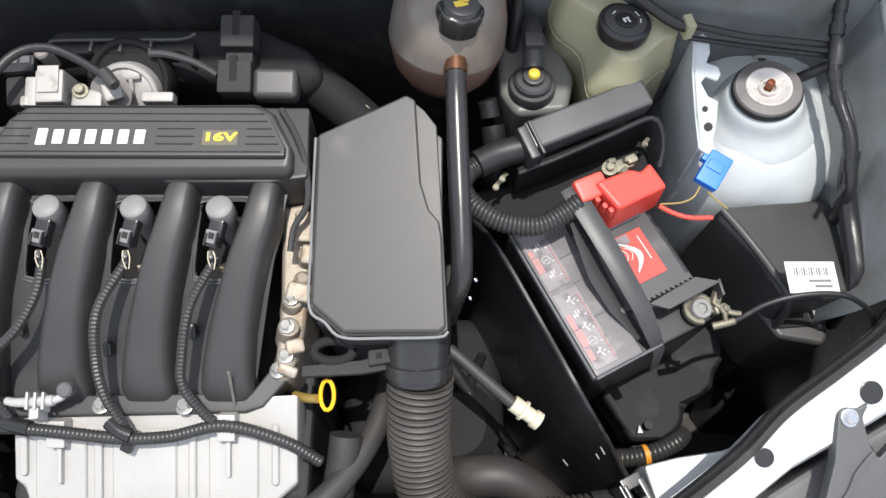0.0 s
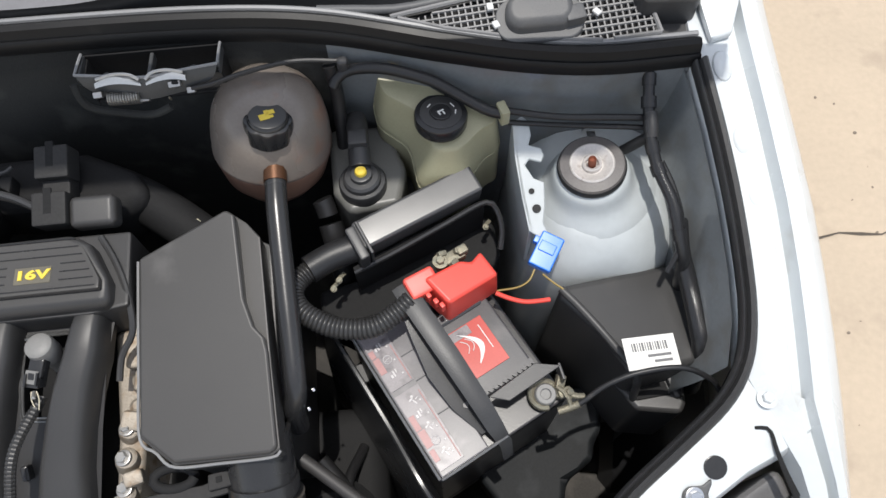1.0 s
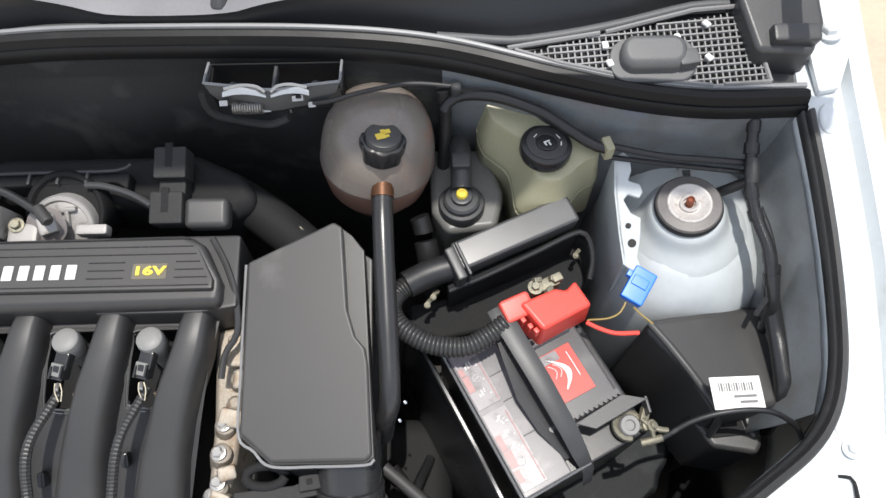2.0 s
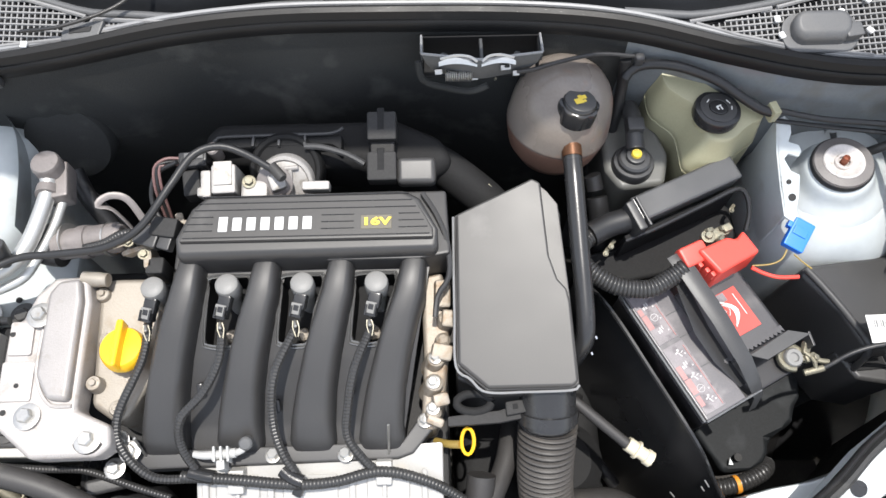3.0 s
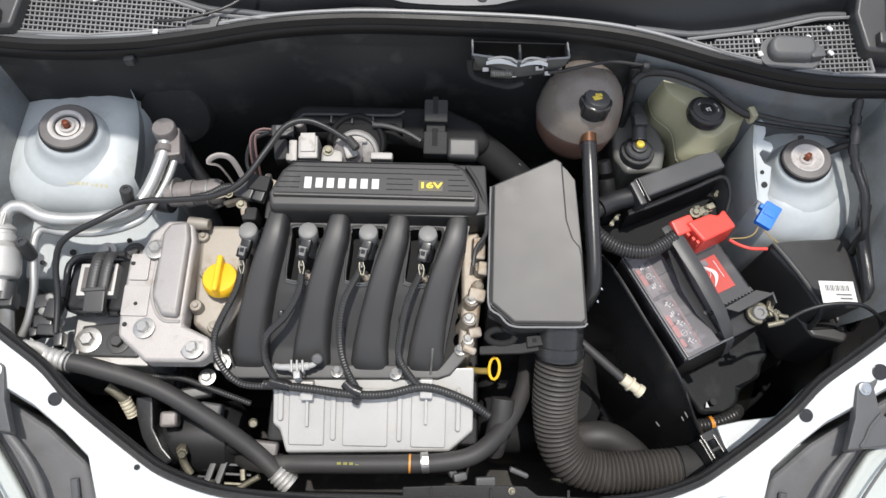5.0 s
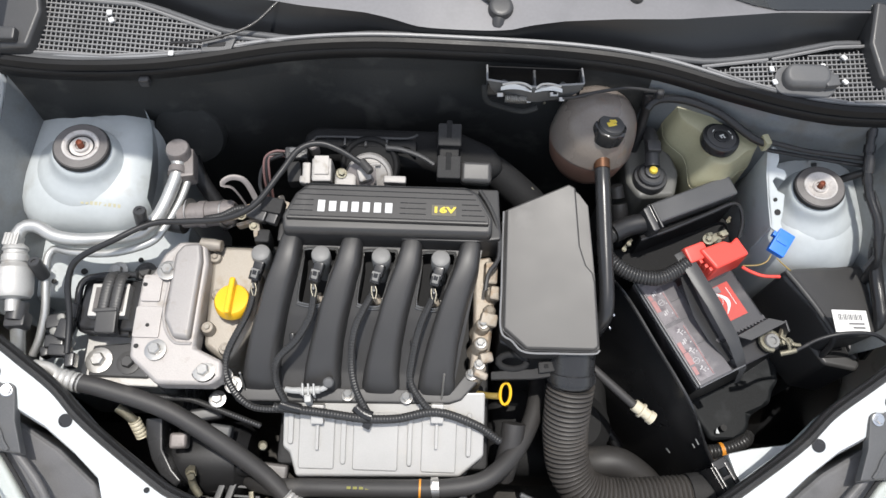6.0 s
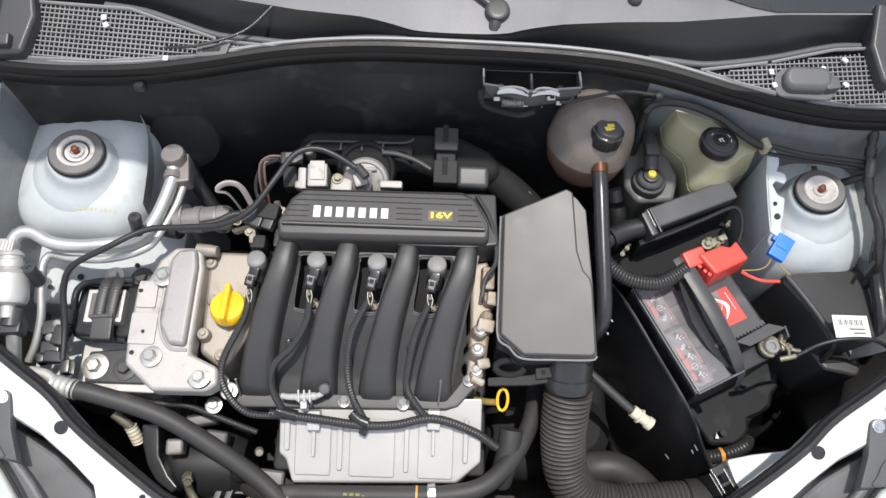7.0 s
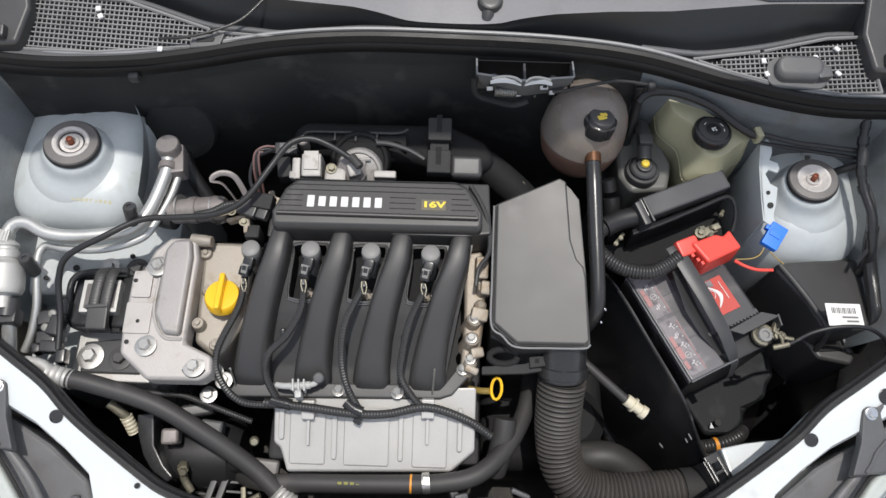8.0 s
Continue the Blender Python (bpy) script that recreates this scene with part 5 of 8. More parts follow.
tube(bm, [(-0.272, 0.395, 0.812), (-0.272, 0.400, 0.83), (-0.272, 0.41, 0.86)], 0.0016, step=0.006, sides=8)
scatter("pin", bm, STEEL, manifold, "thin bright locating pins")
# coil pockets: rounded frames with dark wells
for cxs in WELLS:
    corners = pocket(cxs)
    ccx, ccy = cxs - 0.003, 0.556
    ring = [(p.x, p.y) for p in smooth_path([(px, py, 0) for px, py in corners + corners[:1]], 0.005)]
    rows, walls = [], []
    for px, py in ring + ring[:1]:
        reach = max(0.01, math.hypot(px - ccx, py - ccy))
        ux, uy, z = (px - ccx) / reach, (py - ccy) / reach, webz(0, py)
        rows.append([(px + ux * d, py + uy * d, z + h) for d, h in ((0.0036, -0.005), (0.0034, 0.0022), (0.0022, 0.0032), (0.0010, 0.0012), (-0.0002, 0.0036), (-0.0016, 0.0044), (-0.0026, 0.003))])
        walls.append([(px - ux * 0.0025, py - uy * 0.0025, z + h) for h in (0.0032, -0.055)])
    # The rim's paler colour stands for the highlight on it.
    w = part("coil_pocket", sheet(rows), EDGE, manifold, "double rim of an open coil well")
    # Wall and bottom near black: the shade inside the well is colour.
    part("well_wall", sheet(walls), BLACK_AND_SHADE, w, "black wall of the well")
    part("well", slab(corners, lambda X, Y: webz(0, Y) - 0.06, lambda X, Y: webz(0, Y) - 0.032, 0.001, 1), BLACK_AND_SHADE, w, "dark bottom of the well")
    part("plug_seat", block((cxs - 0.006, 0.533, webz(0, 0.533) - 0.026), (0.013, 0.016, 0.012), (20, 10, 25), 0.003), ALU_DIRTY, w, "pale metal at the bottom of the well")
    part("clip_glint", block((cxs + 0.004, 0.527, webz(0, 0.527) - 0.006), (0.002, 0.006, 0.002), (20, 15, 25), 0.0006), STEEL, w, "small bright clip in the well")
bm = bmesh.new()
for x, y in ((-0.205, 0.469), (-0.115, 0.449), (-0.026, 0.466)):
    box(bm, (x, y, webz(0, y) + 0.006), (0.009, 0.016, 0.014), (20, 0, 10), 0.003)
scatter("web_clip", bm, SATIN, manifold, "small black conduit clip between the runners")
# white vacuum valve with hose stubs on the flange
bm = hose([(-0.208, 0.394, 0.838), (-0.198, 0.392, 0.84), (-0.186, 0.392, 0.841)], (0.0042, 0.0052), step=0.004, sides=10)
tube(bm, [(-0.186, 0.391, 0.841), (-0.158, 0.394, 0.842)], 0.0058, step=0.006, sides=12)
tube(bm, [(-0.158, 0.394, 0.842), (-0.150, 0.397, 0.844), (-0.146, 0.405, 0.846)], 0.0042, step=0.004, sides=10)
for x in (-0.182, -0.174, -0.166):
    box(bm, (x, 0.392, 0.842), (0.003, 0.018, 0.016), (0, 0, 8), 0.001)
box(bm, (-0.174, 0.380, 0.836), (0.010, 0.012, 0.022), (0, 0, 8), 0.002)
valve = part("vacuum_valve", bm, VALVE, manifold, "pale translucent vacuum valve")
part("valve_cap", turned([(0.008, -0.006), (0.008, 0.004), (0.006, 0.006), (0.002, 0.0063)], pose(-0.146, 0.404, 0.846, 20), 16), COWL, valve, "grey cap at the end of the valve")

settle(manifold, -0.003, 0.0, 0.001)

# ---- ignition coils ----
coil0 = thing("ignition_coil", "dark grey pencil ignition coil with a black plug", "ignition coil", (0.011, 0.571, 0.865), "ignition coils")
bm = turned([(0.010, -0.02), (0.0105, 0.03), (0.0138, 0.034), (0.0142, 0.050), (0.0132, 0.0562), (0.0105, 0.0585), (0.003, 0.0592)], pose(0.011, 0.571, 0.865, -4), 28)
part("coil_cap", bm, COIL_GREY, coil0, "round grey coil cap")
bm = block((0.0085, 0.556, 0.909), (0.0155, 0.020, 0.014), (18, 0, -14), 0.003)
box(bm, (0.0045, 0.545, 0.904), (0.0145, 0.014, 0.016), (22, 0, -14), 0.002)
for dx in (-0.0065, 0.0065):
    box(bm, (0.0043 + dx * 0.85, 0.543, 0.9130), (0.0022, 0.013, 0.004), (22, 0, -14), 0.0006)
pl = part("plug", bm, SATIN, coil0, "black plug on the coil")
part("plug_frame", block((0.0045, 0.5455, 0.9126), (0.0130, 0.0135, 0.003), (25, 0, -14), 0.001), COIL_GREY, pl, "grey frame of the plug")
part("plug_window", block((0.0047, 0.5462, 0.9137), (0.0062, 0.0066, 0.003), (25, 0, -14), 0.0006), SATIN, pl, "black window of the plug")
# Steel bit added as the glint at the foot of the leads.
part("lead_glint", turned([(0.0022, -0.004), (0.0022, 0.004), (0.0012, 0.005)], pose(0.0022, 0.531, 0.9005, 70, 0, 10), 10), STEEL, pl, "bright steel bit for a glint on the leads")
bm = bmesh.new()
for dx in (-0.002, 0.003):
    tube(bm, [(0.001 + dx, 0.535, 0.90), (0.002 + dx * 1.5, 0.527, 0.898), (0.003 + dx * 0.5, 0.518, 0.892)], 0.0006, step=0.004, sides=6)
part("lead", bm, CREAM_FIT, pl, "thin pale leads")
settle(coil0, -0.004, -0.001, 0.001)
for x in (-0.080, -0.168, -0.256):
    copy_thing(coil0, pose(x, 0.571, 0.865 if x > -0.2 else 0.861))



# ---- wire harness over the engine ----
harness = thing("wire_harness", "black corrugated wire conduits draped over the runners", "wire harness", (-0.1, 0.4, 0.80))
for pts in (((-0.174, 0.529, 0.888), (-0.176, 0.491, 0.885), (-0.193, 0.457, 0.876), (-0.218, 0.429, 0.868), (-0.222, 0.402, 0.846), (-0.205, 0.372, 0.822)),
            ((-0.088, 0.528, 0.888), (-0.109, 0.474, 0.888), (-0.114, 0.43, 0.862), (-0.106, 0.395, 0.842), (-0.088, 0.366, 0.818)),
            ((0.003, 0.53, 0.888), (-0.016, 0.478, 0.892), (-0.026, 0.434, 0.868), (-0.027, 0.406, 0.85), (-0.009, 0.382, 0.83), (0.004, 0.372, 0.82)),
            ((-0.262, 0.544, 0.89), (-0.268, 0.498, 0.878), (-0.294, 0.435, 0.862), (-0.290, 0.399, 0.845), (-0.259, 0.370, 0.826), (-0.21, 0.367, 0.82))):
    part("conduit", hose(pts, 0.0052, rib=0.06, pitch=0.0042, sides=8), CONDUIT, harness, "corrugated black conduit to a coil")
part("trunk", hose([(-0.225, 0.37, 0.822), (-0.159, 0.364, 0.825), (-0.094, 0.358, 0.82), (-0.045, 0.360, 0.818), (0.012, 0.370, 0.823), (0.07, 0.357, 0.806), (0.108, 0.338, 0.785)], 0.0064, rib=0.05, pitch=0.0045, sides=10), CONDUIT, harness, "main corrugated conduit across the cover")
bm = block((-0.088, 0.352, 0.812), (0.012, 0.014, 0.010), (20, 0, -25), 0.002)
tube(bm, [(-0.106, 0.374, 0.823), (-0.095, 0.365, 0.823), (-0.082, 0.360, 0.822)], 0.0085, step=0.006)
tube(bm, [(-0.215, 0.374, 0.824), (-0.20, 0.37, 0.824), (-0.185, 0.367, 0.824)], 0.0085, step=0.006)
scatter("tape_wrap", bm, TAPE, harness, "shiny black tape at the joints")
part("front_loom", hose([(-0.47, 0.392, 0.788), (-0.441, 0.389, 0.79), (-0.401, 0.386, 0.79), (-0.358, 0.384, 0.79), (-0.322, 0.373, 0.79), (-0.286, 0.361, 0.79), (-0.25, 0.35, 0.78)], 0.0045, rib=0.06, pitch=0.004), CONDUIT, harness, "black loom before the timing cover")
part("vacuum_line", hose([(-0.108, 0.700, 0.962), (-0.145, 0.722, 0.966), (-0.175, 0.730, 0.970), (-0.204, 0.719, 0.970), (-0.228, 0.679, 0.967), (-0.261, 0.634, 0.953), (-0.302, 0.614, 0.943), (-0.36, 0.610, 0.936), (-0.412, 0.606, 0.933), (-0.463, 0.578, 0.93), (-0.515, 0.552, 0.915), (-0.532, 0.525, 0.89), (-0.530, 0.48, 0.865), (-0.528, 0.43, 0.85)], 0.0047, step=0.008), RUBBER, harness, "black vacuum hose curving over the engine")
part("line_joint", turned([(0.0065, -0.010), (0.0065, 0.010), (0.005, 0.012)], pose(-0.105, 0.698, 0.962, 90, 0, 40), 16), HOSE, harness)

part("thin_loop", hose([(-0.232, 0.725, 0.945), (-0.262, 0.716, 0.93), (-0.270, 0.69, 0.91), (-0.256, 0.665, 0.895), (-0.24, 0.66, 0.89)], 0.003, step=0.006, sides=8), RUBBER, harness, "thin black loop beside the throttle")
bm = block((-0.262, 0.636, 0.922), (0.030, 0.026, 0.020), (12, 0, -18), 0.003)
box(bm, (-0.240, 0.628, 0.922), (0.016, 0.020, 0.016), (12, 0, -18), 0.002)
part("housing_plug", bm, PLASTIC, harness, "black plug on the thermostat housing")
part("plug_lead", hose([(-0.274, 0.642, 0.922), (-0.295, 0.640, 0.922), (-0.318, 0.632, 0.914), (-0.345, 0.630, 0.905)], 0.0058, rib=0.05, pitch=0.004), CONDUIT, harness, "ribbed black lead to the plug")

settle(harness, -0.003, 0.001, 0.001)

# ---- air filter box ----
airbox = thing("air_filter_box", "black plastic air filter box with a flat lid", "air filter box", (0.17, 0.57, 0.62))
lidz = lambda x, y: 0.883 + 0.22 * (y - 0.46) + 0.10 * (x - 0.116)
lid_o = [(0.197, 0.695), (0.102, 0.656), (0.100, 0.480), (0.134, 0.451), (0.231, 0.449), (0.2395, 0.454), (0.2345, 0.552), (0.228, 0.668), (0.215, 0.684)]
top_o = [(0.196, 0.693), (0.1035, 0.655), (0.1015, 0.4815), (0.135, 0.4525), (0.231, 0.4505), (0.2375, 0.4555), (0.2335, 0.545), (0.2305, 0.560), (0.2205, 0.572), (0.212, 0.600), (0.206, 0.687)]
lid = part("lid", slab(top_o, lambda x, y: lidz(x, y) - 0.030, lidz, 0.0035, 3), AIR_LID, airbox, "flat dusty black lid with cut corners")
bm = slab(lid_o, lambda x, y: lidz(x, y) - 0.045, lambda x, y: lidz(x, y) - 0.006 - 0.012 * (y > 0.56 and x > 0.21), 0.002, 2)
part("lid_flange", bm, AIR_LID, lid, "stepped lower edge of the lid")
# A pale bead paints the sun's glint along the lid's rim.
part("lid_glint", hose([(x, y, lidz(x, y) - 0.0075) for x, y in ((0.1005, 0.655), (0.0995, 0.60), (0.099, 0.54), (0.099, 0.4805), (0.115, 0.4655), (0.133, 0.4500), (0.18, 0.4480), (0.231, 0.4478), (0.2395, 0.453))], 0.0016, step=0.006, sides=8), LIP, lid, "pale bead for the sun glint on the lid edge")
part("box_body", slab([(0.10, 0.66), (0.10, 0.475), (0.14, 0.455), (0.235, 0.46), (0.235, 0.67), (0.20, 0.69)], 0.60, lambda x, y: lidz(x, y) - 0.045, 0.004, 2, 0.06), PLASTIC, airbox, "dark lower half of the box")
bm = bmesh.new()
lathe(bm, [(0.034, -0.04), (0.034, 0.03), (0.031, 0.034)], pose(0.209, 0.448, 0.834, 122), 32)
lathe(bm, [(0.0365, 0.012), (0.0365, 0.026)], pose(0.209, 0.448, 0.834, 122), 32)
part("neck", bm, SATIN, airbox, "round black outlet neck")
bm = slab([(0.088, 0.430), (0.15, 0.436), (0.185, 0.447), (0.19, 0.428), (0.15, 0.421), (0.088, 0.418)], 0.83, 0.838, 0.002)
prism(bm, [(0.158, 0.428), (0.184, 0.432), (0.182, 0.448), (0.157, 0.444)], 0.834, 0.846, 0.001, 1)
# Near-black slab stands for the shade inside the arm's square hole.
part("arm_slot", slab([(0.166, 0.435), (0.172, 0.436), (0.171, 0.442), (0.165, 0.441)], 0.84, 0.8468, 0.0004, 1), BLACK_AND_SHADE, airbox, "square hole in the mounting arm")
part("bracket_arm", bm, DARK, airbox, "black mounting arm with a square hole")
bm = hose([(0.120 + 0.021 * math.cos(a), 0.446 + 0.011 * math.sin(a), 0.836) for a in np.linspace(0, 2 * math.pi, 20)], 0.0055, step=0.006, sides=10)
part("grommet", bm, BLACK_AND_SHADE, airbox, "black rubber mounting loop")
# The duct's near-black colour includes the shade it lies in.
part("duct_stub", hose([(0.06, 0.765, 0.88), (0.10, 0.742, 0.872), (0.15, 0.704, 0.855), (0.17, 0.68, 0.84)], 0.026, step=0.012, sides=18), BLACK_AND_SHADE, airbox, "dark duct into the box")
part("duct_clamp", block((0.150, 0.714, 0.880), (0.005, 0.010, 0.004), (20, 0, 45), 0.001), CORRODE, airbox, "bright clamp screw on the duct")

settle(airbox, -0.001, 0.0, 0.004)

# resonator duct against the firewall
duct = thing("intake_duct", "black plastic intake duct against the firewall", "air duct", (0.0, 0.77, 0.85))
bm = slab([(-0.22, 0.775), (-0.20, 0.80), (0.03, 0.80), (0.09, 0.77), (0.105, 0.735), (0.05, 0.71), (-0.02, 0.735), (-0.20, 0.745)], 0.84, lambda x, y: 0.922 - 0.25 * max(0, 0.76 - y), 0.018, 4)
part("duct_body", bm, BLACK_AND_SHADE, duct, "long moulded duct body")
for y, z in ((0.768, 0.944), (0.716, 0.936)):
    lug = part("clip_lug", block((0.0145, y, z), (0.036, 0.036, 0.03), (16, 0, 0), 0.003, 2), DARK, duct, "square black clip lug")
    # The slot is a near-black block, shade put into its colour.
    part("slot", block((0.0135, y + 0.004, z + 0.0155), (0.009, 0.028, 0.003), (16, 0, 0), 0.0008, 1), BLACK_AND_SHADE, lug, "dark slot in the lug")
shelf = part("duct_shelf", slab([(-0.196, 0.748), (-0.05, 0.752), (-0.036, 0.742), (-0.036, 0.766), (-0.19, 0.766)], 0.90, 0.9375, 0.004, 2), BLACK_AND_SHADE, duct, "flat shelf along the duct")
part("shelf_lip", hose([(-0.196, 0.757, 0.938), (-0.186, 0.763, 0.940), (-0.11, 0.764, 0.941), (-0.05, 0.765, 0.941), (-0.035, 0.772, 0.942)], 0.0022, step=0.01, sides=8), PLASTIC, shelf, "rounded lip of the shelf")
for x in (-0.146, -0.114, -0.082):
    part("shelf_rib", block((x, 0.757, 0.938), (0.0035, 0.016, 0.008), (0, 0, 0), 0.001), PLASTIC, shelf, "short moulded rib")
part("duct_edge", hose([(-0.082, 0.748, 0.939), (-0.06, 0.745, 0.941), (-0.03, 0.735, 0.940), (-0.006, 0.722, 0.936)], 0.004, step=0.008, sides=8), PLASTIC, duct, "rounded moulded edge of the duct")
part("clip_spine", block((0.0145, 0.742, 0.928), (0.03, 0.03, 0.024), (16, 0, 0), 0.003), DARK, duct)
part("duct_step", block((0.056, 0.712, 0.932), (0.048, 0.034, 0.026), (16, 0, 0), 0.007, 3), LID, duct, "stepped block on the duct")

# ---- ribbed air hose to the front ----
air = thing("air_intake_hose", "dusty black ribbed air hose bending to the front", "air hose", (0.23, 0.35, 0.62))
part("ribbed_hose", hose([(0.210, 0.424, 0.812), (0.208, 0.395, 0.789), (0.209, 0.355, 0.752), (0.219, 0.312, 0.722), (0.245, 0.284, 0.706), (0.290, 0.273, 0.70), (0.345, 0.276, 0.70), (0.415, 0.283, 0.70)], (0.034, 0.029), rib=0.075, pitch=0.0074, sides=28), RIBHOSE, air, "ribbed rubber hose body")
part("end_collar", hose([(0.408, 0.282, 0.70), (0.425, 0.284, 0.70), (0.44, 0.286, 0.70)], 0.033, step=0.008, sides=24), DARK, air, "black end collar of the hose")

# ---- expansion tank ----
tank = thing("coolant_expansion_tank", "brown-stained round coolant expansion tank with black cap", "coolant tank", (0.238, 0.79, 0.80))
prof = [(0.02, -0.085), (0.05, -0.070), (0.066, -0.048), (0.0735, -0.02)]
tm = pose(0.240, 0.796, 0.928, -14, 6, 0) @ Matrix.Diagonal((0.89, 0.93, 0.95, 1))
low = part("tank_base", turned(prof + [(0.0738, -0.0165)], tm, 48), TANK_LOW, tank, "rust-stained lower half of the tank")
part("tank_top", turned([(0.0738, -0.0165), (0.0748, -0.014), (0.0748, -0.011), (0.0740, -0.008), (0.0733, 0.004), (0.0712, 0.020), (0.0672, 0.036), (0.061, 0.049), (0.0525, 0.0595), (0.041, 0.068), (0.027, 0.0732), (0.012, 0.075)], tm, 48), TANK, tank, "grey-brown upper half of the tank")
capm = pose(0.250, 0.7625, 0.986, -10, 8, 0)
rows = []
for a in np.linspace(0, 2 * math.pi, 65):
    lobe = 0.0022 * (0.5 + 0.5 * math.cos(8 * a)) ** 0.6
    rows.append([tuple(capm @ Vector((r * math.cos(a), r * math.sin(a), z))) for r, z in ((0.021, -0.016), (0.0225 + lobe, -0.012), (0.0232 + lobe, 0.006), (0.0222 + lobe, 0.0095), (0.0210, 0.0105), (0.0206, 0.0100), (0.0202, 0.0125), (0.0188, 0.0142), (0.001, 0.0145))])
c = part("cap", sheet(rows), SATIN, tank, "black lobed screw cap")
bm = bmesh.new()
for dx, dy, w, h in ((-0.003, -0.003, 0.009, 0.007), (0.003, 0.004, 0.007, 0.005), (-0.001, 0.003, 0.004, 0.006), (0.004, -0.002, 0.004, 0.003)):
    b = block((dx, dy, 0.0162), (w * 1.15, h * 1.15, 0.0012), (0, 0, 20), 0.0004, 1)
    b.transform(capm)
    fuse(bm, b)
part("cap_top", turned([(0.0186, 0.0132), (0.0186, 0.0150), (0.0174, 0.0158), (0.002, 0.0160)], capm, 28), LID, c, "dusty dark top of the cap")
scatter("warning_mark", bm, YELLOW_PRINT, c, "yellow warning mark on the cap")
part("outlet", hose([(0.247, 0.742, 0.9455), (0.247, 0.732, 0.944), (0.247, 0.722, 0.9425)], 0.0126, step=0.006), COPPER, tank, "brown outlet with a wire clamp")
part("lower_outlet", hose([(0.285, 0.735, 0.872), (0.288, 0.728, 0.866), (0.290, 0.72, 0.86)], 0.012, step=0.006), RUBBER, tank, "black collar on the lower outlet")
part("hose_lower", hose([(0.292, 0.71, 0.857), (0.296, 0.69, 0.84), (0.30, 0.66, 0.78), (0.30, 0.64, 0.70)], 0.014, step=0.01), RUBBER, tank, "black lower hose")
th = thing("coolant_hose", "glossy black coolant hose running beside the air box", "hose", (0.25, 0.6, 0.85))
part("hose_body", hose([(0.247, 0.730, 0.943), (0.2475, 0.69, 0.937), (0.250, 0.62, 0.918), (0.252, 0.57, 0.904), (0.253, 0.527, 0.89), (0.252, 0.510, 0.878), (0.246, 0.500, 0.855), (0.24, 0.495, 0.80)], 0.0115, step=0.008, sides=18), SATIN, th, "smooth glossy hose")
# Small chrome boxes put in as glints beside the hose.
bm = bmesh.new()
for x, y, z in ((0.268, 0.515, 0.868), (0.262, 0.497, 0.862)):
    box(bm, (x, y, z), (0.003, 0.004, 0.003), (20, 10, 30), 0.0008)
scatter("clamp_glint", bm, CHROME, th, "small bright pieces for glints at the clamp")

# ---- brake reservoir ----
brake = thing("brake_fluid_reservoir", "yellowed cream brake fluid reservoir with black cap", "fluid reservoir", (0.42, 0.78, 0.80))
ro = [(0.350, 0.826), (0.357, 0.836), (0.388, 0.827), (0.42, 0.80), (0.45, 0.785), (0.484, 0.782), (0.490, 0.770), (0.487, 0.752), (0.47, 0.748), (0.44, 0.712), (0.393, 0.714), (0.390, 0.742), (0.386, 0.766), (0.367, 0.780), (0.352, 0.793)]
ri = [(0.357, 0.827), (0.362, 0.833), (0.390, 0.823), (0.42, 0.797), (0.45, 0.782), (0.480, 0.778), (0.485, 0.770), (0.482, 0.757), (0.466, 0.753), (0.440, 0.730), (0.412, 0.734), (0.408, 0.755), (0.399, 0.776), (0.377, 0.790), (0.362, 0.801)]


def cut_corners(pts, times=2):
    for _ in range(times):
        pts = [q for (x0, y0), (x1, y1) in zip(pts, pts[1:] + pts[:1]) for q in ((0.75 * x0 + 0.25 * x1, 0.75 * y0 + 0.25 * y1), (0.25 * x0 + 0.75 * x1, 0.25 * y0 + 0.75 * y1))]
    return pts + pts[:1]


def lid_height(y):
    return 0.955 + 0.30 * (y - 0.77)


outer, inner = cut_corners(ro), cut_corners(ri)
mx, my = 0.42, 0.775
rows = []
for k, drop in ((-0.10, 0.115), (0.0, 0.048), (0.06, 0.040), (0.55, 0.022), (0.88, 0.0075), (0.98, 0.0025), (1.08, 0.0003), (1.25, 0.0)):
    rows.append([(x0 + (x1 - x0) * k, y0 + (y1 - y0) * k, lid_height(y0 + (y1 - y0) * k) - drop) for (x0, y0), (x1, y1) in zip(outer, inner)])
rows.append([(mx, my, lid_height(my)) for _ in outer])
part("reservoir_body", sheet(rows), CREAM, brake, "moulded cream reservoir with sloping sides")
part("seam", hose([(x, y, lid_height(y) - 0.050) for x, y in outer], 0.0011, step=0.008, sides=6), CREAM, brake, "moulded seam round the reservoir")
part("filler_neck", turned([(0.024, -0.02), (0.024, -0.004), (0.0225, -0.002)], pose(0.423, 0.766, 0.958, -6, 2), 32), CREAM, brake, "short round filler neck")
bmk = pose(0.423, 0.766, 0.958, -6, 2)
part("cap", turned([(0.0275, -0.010), (0.029, -0.006), (0.029, 0.0035), (0.0278, 0.006), (0.022, 0.007), (0.0125, 0.007), (0.0115, 0.005)], bmk, 40), SATIN, brake, "glossy black screw cap")
part("cap_ring", turned([(0.0225, 0.0055), (0.0225, 0.0078), (0.0212, 0.0082), (0.0125, 0.0082), (0.0115, 0.007)], bmk, 32), LID, brake, "dull black ring on the cap")
part("cap_mark", turned([(0.0108, 0.005), (0.0108, 0.0084), (0.0098, 0.0088)], bmk, 24), SATIN, brake, "round black centre of the cap")
bm = bmesh.new()
